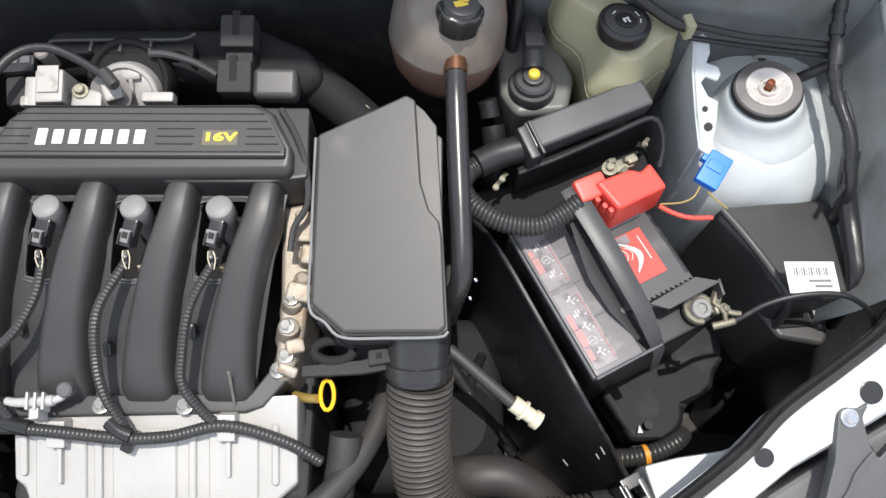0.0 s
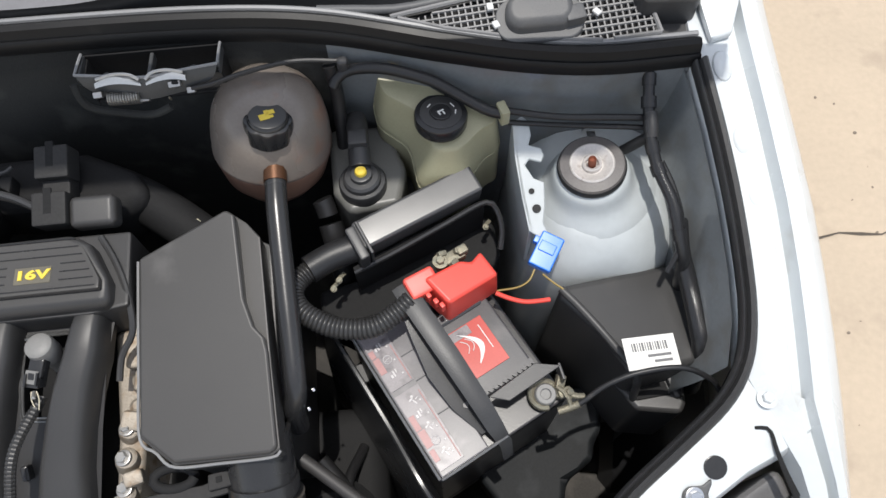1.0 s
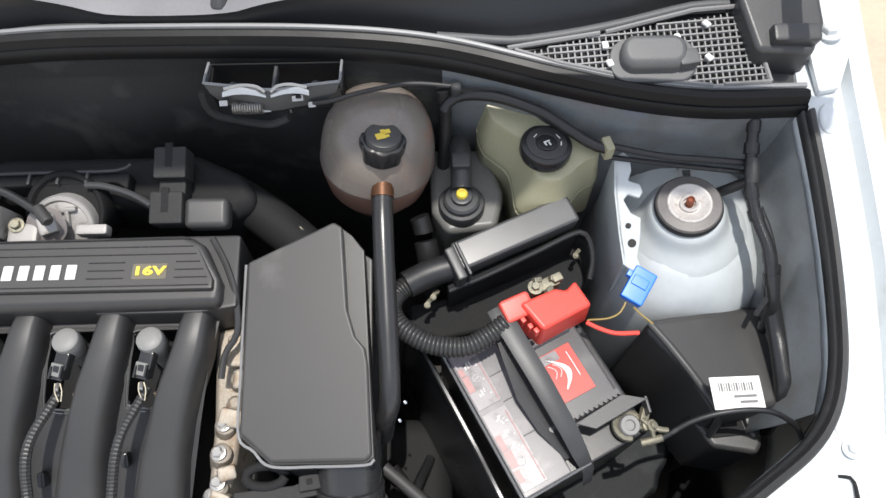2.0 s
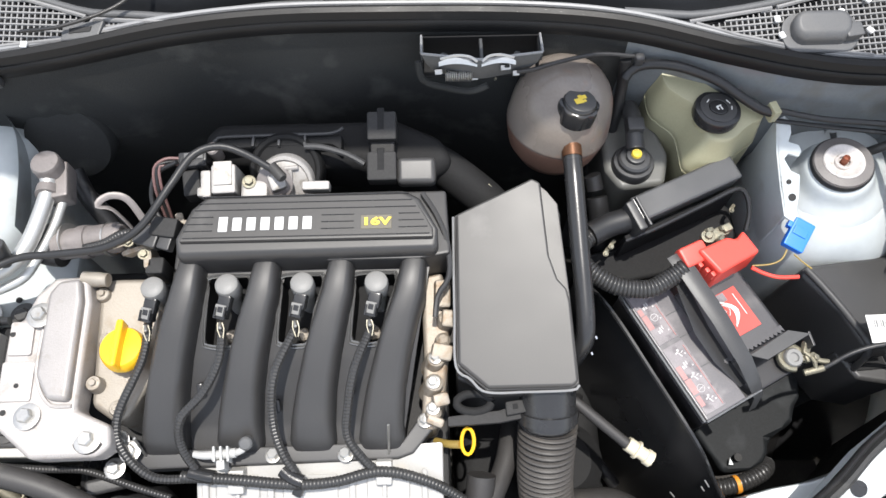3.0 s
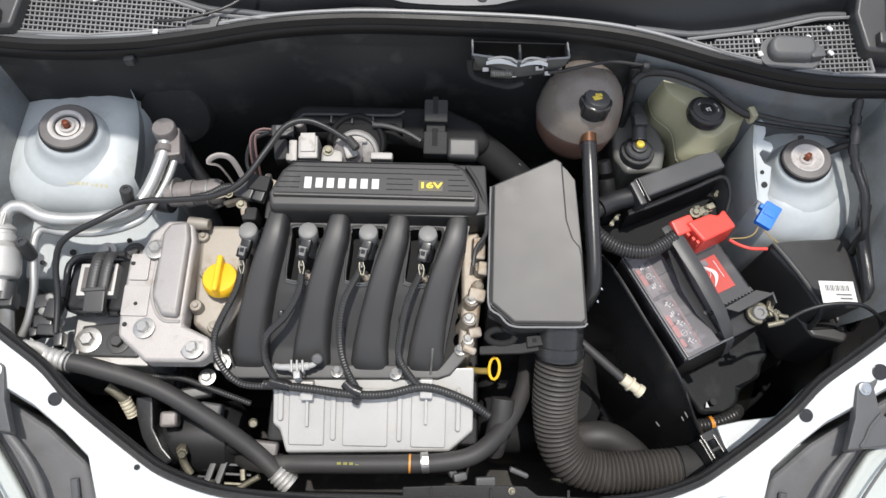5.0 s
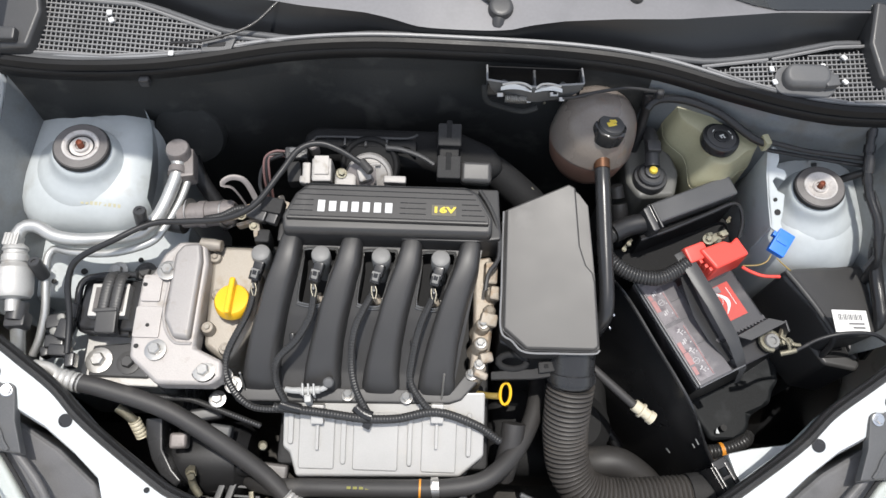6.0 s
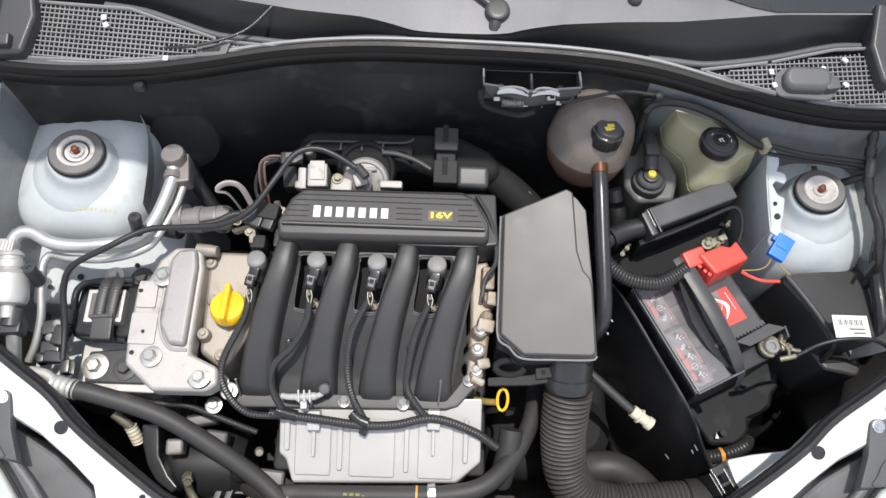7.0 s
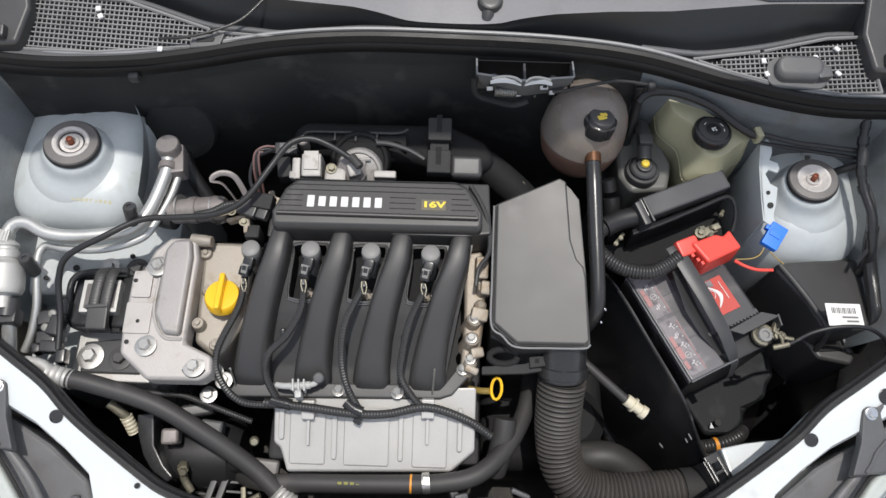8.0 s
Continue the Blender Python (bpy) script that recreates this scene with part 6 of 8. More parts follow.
for dx, dy, w, h, r in ((0, 0.001, 0.007, 0.0018, 25), (-0.002, -0.002, 0.002, 0.006, 25), (0.003, -0.002, 0.0018, 0.005, 25), (0.013, 0.008, 0.007, 0.0014, -55), (0.0155, -0.002, 0.006, 0.0014, 80), (-0.012, 0.009, 0.006, 0.0012, 50)):
    b = block((dx, dy, 0.0091), (w, h, 0.0008), (0, 0, r), 0.0003, 1)
    b.transform(bmk)
    fuse(bm, b)
scatter("cap_print", bm, PAPER, brake, "small white marks on the cap")
settle(brake, 0.005, 0.008, -0.001)

sv = thing("solenoid_canister", "grey canister with a black plug and yellow button", "canister", (0.33, 0.75, 0.78))
part("canister_body", slab([(0.296, 0.815), (0.366, 0.815), (0.385, 0.752), (0.374, 0.708), (0.316, 0.702), (0.299, 0.73)], 0.78, 0.880, 0.008, 3), WAX, sv, "greyish translucent canister body")
scm = pose(0.334, 0.735, 0.884, -4)
part("canister_collar", turned([(0.027, -0.01), (0.027, 0.004), (0.0255, 0.007), (0.0215, 0.0075), (0.021, 0.013), (0.0185, 0.0155), (0.0125, 0.016), (0.012, 0.021), (0.009, 0.022)], scm, 32), PLASTIC, sv, "stepped black collar")
part("button", turned([(0.0068, 0.018), (0.0068, 0.0245), (0.0058, 0.026), (0.004, 0.0252), (0.0025, 0.026)], scm, 20), YELLOW_PRINT, sv, "yellow round button")
bm = hose([(0.334, 0.745, 0.905), (0.334, 0.765, 0.91), (0.334, 0.79, 0.912), (0.332, 0.81, 0.905)], 0.012, step=0.008, flat=0.8)
box(bm, (0.334, 0.772, 0.915), (0.022, 0.02, 0.02), (0, 0, 0), 0.003)
part("plug", bm, PLASTIC, sv, "black plug and lead")
settle(sv, 0.001, 0.004, 0.008)

mc = thing("plenum_hose", "dark rubber hose hanging behind the reservoir", "hose", (0.33, 0.82, 0.9))
part("upper_hose", hose([(0.316, 0.815, 0.972), (0.322, 0.821, 0.979), (0.336, 0.824, 0.986), (0.360, 0.819, 0.993), (0.386, 0.812, 0.993), (0.422, 0.801, 0.985), (0.449, 0.788, 0.974), (0.477, 0.772, 0.965), (0.495, 0.766, 0.963)], 0.0062, step=0.01), RUBBER, mc, "black hose along the plenum wall")
part("hanging_hose", hose([(0.315, 0.83, 0.99), (0.318, 0.82, 0.95), (0.316, 0.80, 0.90), (0.312, 0.79, 0.86)], 0.0075, step=0.01), RUBBER, mc)

# ---- fuse box ----
fuse_box = thing("fuse_box", "long black fuse box with a grey-topped lid", "fuse box", (0.4, 0.69, 0.80))
ang = math.degrees(math.atan2(0.736 - 0.673, 0.462 - 0.320))
part("fuse_lid", block((0.393, 0.697, 0.893), (0.148, 0.034, 0.034), (8, 0, ang), 0.004, 3), FUSE_LID, fuse_box, "matt black lid of the box")
bm = block((0.325, 0.660, 0.89), (0.012, 0.040, 0.042), (8, 0, ang), 0.003)
box(bm, (0.333, 0.664, 0.893), (0.004, 0.041, 0.044), (8, 0, ang), 0.002)
part("end_clip", bm, PLASTIC, fuse_box, "black clip band at the end")
bm = bmesh.new()
for x, y in ((0.380, 0.6975), (0.425, 0.7175)):
    box(bm, (x, y, 0.9100), (0.007, 0.005, 0.0012), (8, 0, ang), 0.0002, 1)
scatter("lid_print", bm, GREY_PRINT, fuse_box, "faint marks on the lid")
wall_o = [(0.27, 0.645), (0.315, 0.655), (0.47, 0.722), (0.484, 0.712), (0.487, 0.668), (0.476, 0.655), (0.40, 0.62), (0.30, 0.60), (0.27, 0.62)]
part("tray", slab(wall_o, 0.70, 0.815, 0.006, 3), BLACK_AND_SHADE, fuse_box, "black tray under the fuse box")
part("tray_rim", hose([(0.318, 0.640, 0.872), (0.36, 0.655, 0.878), (0.42, 0.683, 0.88), (0.468, 0.706, 0.88), (0.482, 0.70, 0.875), (0.487, 0.68, 0.862), (0.483, 0.66, 0.85)], 0.0034, step=0.008, sides=8), SATIN, fuse_box, "shiny rim of the tray")
part("tray_side", slab([(0.316, 0.645), (0.468, 0.712), (0.470, 0.706), (0.318, 0.639)], 0.82, 0.876, 0.001, 1), BLACK_AND_SHADE, fuse_box)
bm = bmesh.new()
for x, y, z in ((0.300, 0.634, 0.868), (0.293, 0.626, 0.864), (0.470, 0.690, 0.85)):
    bolt(bm, x, y, z, 0.0026, (20, -10), 1.4)
    box(bm, (x + 0.003, y + 0.006, z - 0.002), (0.010, 0.005, 0.003), (10, 20, 50), 0.001)
scatter("bolt", bm, CORRODE, fuse_box, "bright nuts on the tray")
main = thing("battery_cable", "black corrugated battery cable looping to the fuse box", "cable", (0.3, 0.6, 0.85))
part("loop", hose([(0.322, 0.663, 0.885), (0.29, 0.652, 0.885), (0.263, 0.634, 0.888), (0.254, 0.616, 0.893), (0.259, 0.598, 0.893), (0.275, 0.583, 0.892), (0.300, 0.571, 0.890), (0.334, 0.568, 0.890), (0.360, 0.580, 0.893), (0.378, 0.592, 0.898)], (0.0115, 0.0105), rib=0.07, pitch=0.0046, sides=16), CONDUIT, main, "corrugated black cable sleeve")
part("sleeve", hose([(0.325, 0.664, 0.886), (0.295, 0.655, 0.886), (0.27, 0.641, 0.888)], 0.0155, step=0.008, sides=16), RUBBER, main, "smooth black sleeve at the box")
part("red_core", block((0.2535, 0.622, 0.899), (0.004, 0.009, 0.006), (0, 0, 10), 0.001), RED, main)

# ---- battery ----
battery = thing("battery", "black car battery with red and white labels in its tray", "battery", (0.42, 0.5, 0.66))
A, B = Vector((0.306, 0.571)), Vector((0.389, 0.408))
u = (B - A).normalized()
v = Vector((-u.y, u.x))
LEN, WID = (B - A).length, 0.160


def on_bat(s, t):
    """A place on the battery's top: s along its length from the rear, t across it, in metres."""
    p = A + u * s + v * t
    return p.x, p.y


def bat_rect(s0, s1, t0, t1):
    return [on_bat(s0, t0), on_bat(s1, t0), on_bat(s1, t1), on_bat(s0, t1)]


batz = 0.852
case = part("case", slab(bat_rect(0, LEN, 0, WID), 0.665, batz - 0.012, 0.004, 2), BATT, battery, "black battery case")
part("battery_top", slab(bat_rect(0.002, LEN - 0.002, 0.003, 0.060), batz - 0.014, batz, 0.002, 2), BATT_TOP, battery, "dusty top strip of the battery, its sheen in the colour")
part("top_panel", slab(bat_rect(0.035, LEN - 0.045, 0.058, WID - 0.012), batz - 0.014, batz + 0.004, 0.003, 2), BATT_PANEL, battery, "raised battery top panel")
turn_b = math.degrees(math.atan2(u.y, u.x))
bm = bmesh.new()
for s0, s1 in ((0.012, 0.080), (0.086, LEN - 0.008)):
    prism(bm, bat_rect(s0, s1, 0.005, 0.034), batz, batz + 0.0012, 0.0002, 1)
lab = scatter("warning_label", bm, LABEL_DARK, battery, "dark strip of warning signs")[0]
bm = bmesh.new()
for s0, s1, t1 in ((0.030, 0.040, 0.012), (0.040, 0.060, 0.0135), (0.112, 0.130, 0.0125), (0.130, 0.150, 0.0145), (0.152, 0.166, 0.012)):
    prism(bm, bat_rect(s0, s1 - 0.001, 0.006, t1), batz + 0.001, batz + 0.0018, 0.0002, 1)
prism(bm, bat_rect(0.034, 0.078, 0.0305, 0.0317), batz + 0.001, batz + 0.0018, 0.0002, 1)
prism(bm, bat_rect(0.092, LEN - 0.01, 0.0305, 0.0317), batz + 0.001, batz + 0.0018, 0.0002, 1)
scatter("red_square", bm, PINK_PRINT, lab, "faded red print on the label")
bm = bmesh.new()
for i, s in enumerate((0.030, 0.047, 0.064, 0.098, 0.114, 0.130, 0.146, 0.160)):
    x, y = on_bat(s, 0.0205 if i % 2 else 0.0185)
    if i in (1, 6):
        tube(bm, [(x + 0.0046 * math.cos(a), y + 0.0046 * math.sin(a), batz + 0.0016) for a in np.linspace(0, 2 * math.pi, 14)], 0.0005, step=0.002, sides=5)
        box(bm, (x, y, batz + 0.0016), (0.0085, 0.0008, 0.0008), (0, 0, 40), 0.0002, 1)
    elif i % 2:
        lathe(bm, [(0.0016, 0.0), (0.0016, 0.0008)], pose(x - 0.001, y + 0.003, batz + 0.0012), 12)
        for dx, dy, w, h in ((0.002, -0.0025, 0.006, 0.0016), (-0.002, 0.0, 0.0018, 0.0055), (0.004, 0.0015, 0.0012, 0.004)):
            box(bm, (x + dx, y + dy, batz + 0.0016), (w, h, 0.0008), (0, 0, turn_b + 20), 0.0002, 1)
    else:
        for dx, dy, w, h in ((0, 0, 0.007, 0.002), (0.002, 0.003, 0.005, 0.0016), (-0.002, -0.003, 0.004, 0.0024)):
            box(bm, (x + dx, y + dy, batz + 0.0016), (w, h, 0.0008), (0, 0, turn_b), 0.0002, 1)
    x, y = on_bat(s + 0.004, 0.027)
    box(bm, (x, y, batz + 0.0016), (0.002, 0.002, 0.0008), (0, 0, 20), 0.0002, 1)
scatter("warning_sign", bm, GREY_SIGN, lab, "small white warning signs")
part("brand_label", slab(bat_rect(0.060, LEN - 0.066, 0.086, WID - 0.030), batz + 0.004, batz + 0.0055, 0.0003, 1), RED_PRINT, battery, "red printed label")
bm = bmesh.new()
prism(bm, [on_bat(0.066 + 0.040 * t, 0.096 + 0.020 * math.sin(t * 2.9)) for t in np.linspace(0, 1, 10)] + [on_bat(0.066 + 0.040 * t, 0.096 + 0.0135 * math.sin(t * 2.9)) for t in np.linspace(0.95, 0.05, 9)], batz + 0.0055, batz + 0.0062, 0)
prism(bm, bat_rect(0.068, 0.098, 0.1215, 0.1226), batz + 0.0055, batz + 0.0062, 0.0002, 1)
for dt in (0.0, 0.006):
    tube(bm, [(*on_bat(0.074 + 0.016 * t, 0.095 + dt + 0.006 * math.sin(t * 3)), batz + 0.0058) for t in np.linspace(0, 1, 6)], 0.0005, step=0.004, sides=5)
scatter("label_swoosh", bm, WHITE_PRINT, battery, "white curved stripes on the label")
part("label_corner", slab(bat_rect(0.061, 0.072, 0.087, 0.112), batz + 0.0045, batz + 0.0059, 0.0002, 1), LABEL_DARK, battery, "dark corner of the label")
bm = slab(bat_rect(0.037, 0.050, 0.085, WID - 0.02), batz + 0.003, batz + 0.009, 0.002, 1)
saw = [on_bat(LEN - 0.054, 0.062), on_bat(LEN - 0.054, WID - 0.012)]
for i in range(15):
    t = WID - 0.012 - i * 0.0061
    saw += [on_bat(LEN - 0.045, t), on_bat(LEN - 0.0485, t - 0.003)]
prism(bm, saw, batz + 0.003, batz + 0.0075, 0)
scatter("edge_teeth", bm, BATT_PANEL, battery, "ribbed edge of the top panel")
# carrying strap, from the rear over the top to the front corner
strap = [(0.368, 0.604, 0.897), (0.380, 0.58, 0.900), (0.411, 0.524, 0.892), (0.438, 0.475, 0.877), (0.450, 0.454, 0.862), (0.460, 0.440, 0.842), (0.464, 0.431, 0.805)]
rows = [[(x + v.x * w, y + v.y * w, z + (0.002 if abs(w) < 0.008 else 0)) for w in (-wide, -0.4 * wide, 0.4 * wide, wide)] for (x, y, z), wide in zip(strap, (0.011, 0.0115, 0.011, 0.010, 0.009, 0.007, 0.006))]
bm = sheet(rows)
bmesh.ops.solidify(bm, geom=bm.faces[:], thickness=-0.004)
part("strap", bm, PLASTIC, battery, "broad black hold-down strap")
crescent = [(0.368, 0.570, 0.884), (0.374, 0.550, 0.879), (0.387, 0.511, 0.869), (0.408, 0.478, 0.860), (0.436, 0.450, 0.851)]
rows = [[(x + v.x * w, y + v.y * w, z) for w in (0.0, 0.5 * wide, wide)] for (x, y, z), wide in zip(crescent, (0.012, 0.016, 0.020, 0.018, 0.010))]
bm = sheet(rows)
bmesh.ops.solidify(bm, geom=bm.faces[:], thickness=-0.003)
part("handle", bm, SATIN, battery, "black fold-down handle")
# Beads that draw the bright highlight on the case edges.
for ends in ((on_bat(0.002, 0.0012), on_bat(LEN - 0.002, 0.0012)), (on_bat(LEN - 0.0012, 0.003), on_bat(LEN - 0.0012, 0.085))):
    part("case_edge", hose([(x, y, batz - 0.0035) for x, y in ends], 0.0018, step=0.02, sides=8), EDGE, battery, "pale glossy bead for the highlight on the case edge")
for s in (0.052, 0.083, 0.125):
    part("top_seam", block((*on_bat(s, 0.044), batz + 0.0004), (0.0012, 0.020, 0.0012), (0, 0, turn_b), 0.0003, 1), COWL, battery, "thin pale seam across the top")
# red cover over the positive pole
ra = math.degrees(math.atan2(0.636 - 0.608, 0.454 - 0.390))
rc = part("pole_cover", slab([(0.393, 0.604), (0.432, 0.622), (0.444, 0.620), (0.455, 0.632), (0.471, 0.604), (0.416, 0.574)], 0.852, lambda x, y: 0.907 - 0.12 * (x - 0.43), 0.004, 3, -0.08), RED, battery, "red plastic positive pole cover")
part("cover_tail", block((0.390, 0.603, 0.897), (0.035, 0.026, 0.018), (10, 0, ra), 0.004), RED, rc, "red tail of the cover round the cable")
bm = bmesh.new()
for x, y in ((0.396, 0.588), (0.403, 0.581), (0.409, 0.576)):
    box(bm, (x, y, 0.896), (0.005, 0.006, 0.014), (0, 0, 30), 0.001)
scatter("hinge", bm, RED, rc, "small moulded hinge lugs")
bm = block((0.422, 0.630, 0.893), (0.036, 0.014, 0.012), (0, 0, ra), 0.003)
box(bm, (0.436, 0.636, 0.899), (0.012, 0.010, 0.012), (0, 0, ra), 0.002)
bolt(bm, 0.412, 0.626, 0.899, 0.005)
for dx, dy, r in ((0.004, 0.008, 20), (0.016, -0.004, 50), (0.022, 0.010, 10)):
    box(bm, (0.41 + dx, 0.626 + dy, 0.900), (0.010, 0.006, 0.008), (15, 20, r), 0.0015)
part("pole_clamp", bm, CORRODE, battery, "bright metal clamp of the positive pole")
# flap over the negative pole
fl = slab([(0.446, 0.483), (0.498, 0.513), (0.525, 0.508), (0.467, 0.477)], 0.8705, 0.8725, 0.0006, 1)
box(fl, (0.5245, 0.502, 0.862), (0.003, 0.018, 0.020), (0, 0, 10), 0.0008)
part("pole_flap", fl, PLASTIC, battery, "thin black plastic flap beside the negative pole")
part("negative_pole", turned([(0.0118, 0), (0.0118, 0.012), (0.0100, 0.0145), (0.006, 0.0145), (0.005, 0.012)], pose(0.506, 0.485, 0.842, 6, 4), 24), COIL_GREY, battery, "grey lead negative pole")
bm = hose([(0.506 + 0.0138 * math.cos(a), 0.485 + 0.0138 * math.sin(a), 0.848) for a in np.linspace(-0.4, 4.9, 16)], 0.0042, step=0.005, sides=8, flat=1.3)
box(bm, (0.527, 0.484, 0.851), (0.016, 0.010, 0.011), (8, 5, 20), 0.003)
box(bm, (0.524, 0.495, 0.853), (0.010, 0.016, 0.008), (12, 20, -15), 0.002)
bolt(bm, 0.530, 0.482, 0.857, 0.0042, (15, 20), 1.6)
tube(bm, [(0.520, 0.490, 0.856), (0.528, 0.480, 0.858), (0.531, 0.470, 0.853)], 0.0026, step=0.004, sides=8)
tube(bm, [(0.528, 0.482, 0.856), (0.538, 0.478, 0.857), (0.546, 0.477, 0.857)], 0.0032, step=0.004, sides=8)
part("negative_clamp", bm, CORRODE, battery, "corroded brass and lead clamp of the negative pole")
ng = thing("earth_cable", "thin black earth cable from the battery", "cable", (0.58, 0.49, 0.8))
part("lead", hose([(0.524, 0.472, 0.852), (0.540, 0.474, 0.857), (0.568, 0.487, 0.872), (0.603, 0.494, 0.882), (0.646, 0.494, 0.882), (0.677, 0.482, 0.868), (0.69, 0.470, 0.85)], 0.003, step=0.008), RUBBER, ng, "thin black cable")
part("sleeve_end", hose([(0.518, 0.470, 0.850), (0.530, 0.472, 0.853), (0.540, 0.474, 0.857)], 0.0042, step=0.006), CORRODE, ng, "grey crimped end")

settle(battery, 0.0, 0.004, 0.002)

# battery tray and its side wall
btray = thing("battery_tray", "black battery tray with a tall side wall", "battery tray", (0.42, 0.45, 0.5))
def off(s, t):
    return on_bat(s, t)


wall_pts = [off(-0.06, -0.012), off(0.0, -0.012), off(0.10, -0.012), off(LEN + 0.01, -0.013), (0.425, 0.355), (0.455, 0.312)]
tops = (0.80, 0.835, 0.835, 0.832, 0.75, 0.715)
rows = [[(x, y, z), (x - 0.012, y - 0.004, z - 0.10), (x - 0.03, y - 0.012, 0.45)] for (x, y), z in zip(wall_pts, tops)]
bm = sheet(rows)
bmesh.ops.solidify(bm, geom=bm.faces[:], thickness=0.004)
part("side_wall", bm, SATIN, btray, "tall black tray wall")
part("wall_edge", hose([(x, y, z) for (x, y), z in zip(wall_pts, tops)], 0.003, step=0.015, sides=6), SATIN, btray, "rolled top edge of the wall")
part("tray_floor", slab([off(-0.03, -0.01), off(LEN - 0.004, -0.01), off(LEN - 0.004, 0.20), off(-0.03, 0.20)], 0.63, 0.665, 0.004), PLASTIC, btray, "black tray floor")
skirt_o = [(0.43, 0.47), (0.46, 0.53), (0.61, 0.54), (0.60, 0.478), (0.586, 0.462), (0.583, 0.443), (0.563, 0.432), (0.545, 0.420), (0.541, 0.402), (0.532, 0.390), (0.51, 0.380), (0.471, 0.376), (0.460, 0.40), (0.44, 0.43)]
bm = slab(skirt_o, 0.60, lambda x, y: 0.66 + 0.12 * max(0, y - 0.44) + 0.004 * math.sin(x * 90), 0.01, 3)
part("tray_skirt", bm, SKIRT, btray, "dusty blue-grey skirt before the battery, darkened for shade")
# The skirt's hole is a disc coloured as its shade.
part("skirt_hole", turned([(0.0055, 0), (0.0055, 0.003)], pose(0.492, 0.396, 0.664), 16), DARK, btray, "round hole in the skirt")
part("bright_tab", slab([(0.477, 0.386), (0.4805, 0.396), (0.484, 0.386)], 0.664, 0.667, 0.0005, 1), PAINT, btray, "pointed bright tab on the skirt")
# Thin steel slivers put in as glints along the slots.
bm = bmesh.new()
for x, y, z, l, r in ((0.440, 0.302, 0.745, 0.014, 80), (0.467, 0.311, 0.752, 0.016, 70), (0.443, 0.285, 0.745, 0.006, 80), (0.412, 0.354, 0.756, 0.010, -60), (0.406, 0.348, 0.755, 0.007, -60), (0.374, 0.344, 0.73, 0.009, -50)):
    box(bm, (x, y, z), (l, 0.0016, 0.002), (0, 15, r), 0.0004, 1)
scatter("edge_glint", bm, STEEL, btray, "bright sliver for a glint on a slot edge")
bm = bmesh.new()
p0, p1 = Vector((0.438, 0.320)), Vector((0.466, 0.262))
lead = (p1 - p0).normalized()
side = Vector((-lead.y, lead.x))
turn = math.degrees(math.atan2(lead.y, lead.x))
for d, w in ((-0.009, 0.005), (0.010, 0.008)):
    q = (p0 + p1) / 2 + side * d
    box(bm, (q.x, q.y, 0.767), ((p1 - p0).length, w, 0.006), (0, 0, turn), 0.0015)
for k, w in ((0.0, 0.014), (0.33, 0.006), (0.62, 0.006), (1.0, 0.010)):
    q = p0 + (p1 - p0) * k
    box(bm, (q.x, q.y, 0.7665), (w, 0.024, 0.006), (0, 0, turn), 0.0015)
box(bm, ((p0.x + p1.x) / 2 - 0.012, (p0.y + p1.y) / 2 - 0.004, 0.735), ((p1 - p0).length, 0.004, 0.06), (0, 0, turn), 0.001)
part("slotted_plate", bm, SATIN, btray, "glossy black slotted plate at the end of the tray")
loom = thing("front_wire_loom", "striped wire loom with orange tape on the rail", "wire loom", (0.5, 0.37, 0.63))
part("loom_body", hose([(0.45, 0.357, 0.655), (0.471, 0.358, 0.655), (0.487, 0.361, 0.655), (0.507, 0.367, 0.655), (0.53, 0.378, 0.65), (0.545, 0.39, 0.63)], 0.0115, rib=0.06, pitch=0.006), CONDUIT, loom, "black corrugated loom")
part("orange_band", hose([(0.484, 0.3605, 0.655), (0.487, 0.361, 0.655), (0.490, 0.3617, 0.655)], 0.0128, step=0.003, sides=14), ORANGE, loom, "band of orange tape")

# ---- black module cover with a label ----
ecu = thing("module_cover", "large black plastic module cover with a white label", "plastic cover", (0.62, 0.53, 0.6))
eo = [(0.532, 0.592), (0.545, 0.602), (0.672, 0.622), (0.690, 0.612), (0.684, 0.545), (0.676, 0.505), (0.60, 0.492), (0.575, 0.54)]
ecuz = lambda x, y: 0.866 - 0.15 * (x - 0.53)
part("cover_body", slab(eo, 0.62, ecuz, 0.009, 4, -0.05), LID, ecu, "matt black moulded cover")
part("cover_ridge", hose([(0.537, 0.594, 0.872), (0.556, 0.57, 0.868), (0.583, 0.53, 0.862), (0.604, 0.497, 0.85), (0.61, 0.485, 0.80), (0.615, 0.478, 0.74)], 0.0045, step=0.01), LID, ecu, "rounded ridge along the cover")
step = part("cover_step", slab([(0.588, 0.508), (0.674, 0.520), (0.669, 0.472), (0.662, 0.461), (0.612, 0.470)], 0.66, 0.795, 0.006, 3), LID, ecu, "stepped lower part of the cover")
# Hollow made as a near-black slab that holds its shade.
part("step_hollow", slab([(0.602, 0.508), (0.646, 0.512), (0.653, 0.483), (0.613, 0.480)], 0.78, 0.7968, 0.001, 1), BLACK_AND_SHADE, step, "dark hollow in the step")
part("step_post", slab([(0.648, 0.514), (0.670, 0.516), (0.664, 0.477), (0.655, 0.478)], 0.76, 0.803, 0.004, 2), PLASTIC, step, "rounded post beside the hollow")
lab_t = (4.0, 9.0, 3.5)
lz = 0.882
part("label", block((0.616, 0.511, lz), (0.058, 0.034, 0.0012), lab_t, 0.0004, 1), PAPER, ecu, "white paper label with dark print")
bm = bmesh.new()
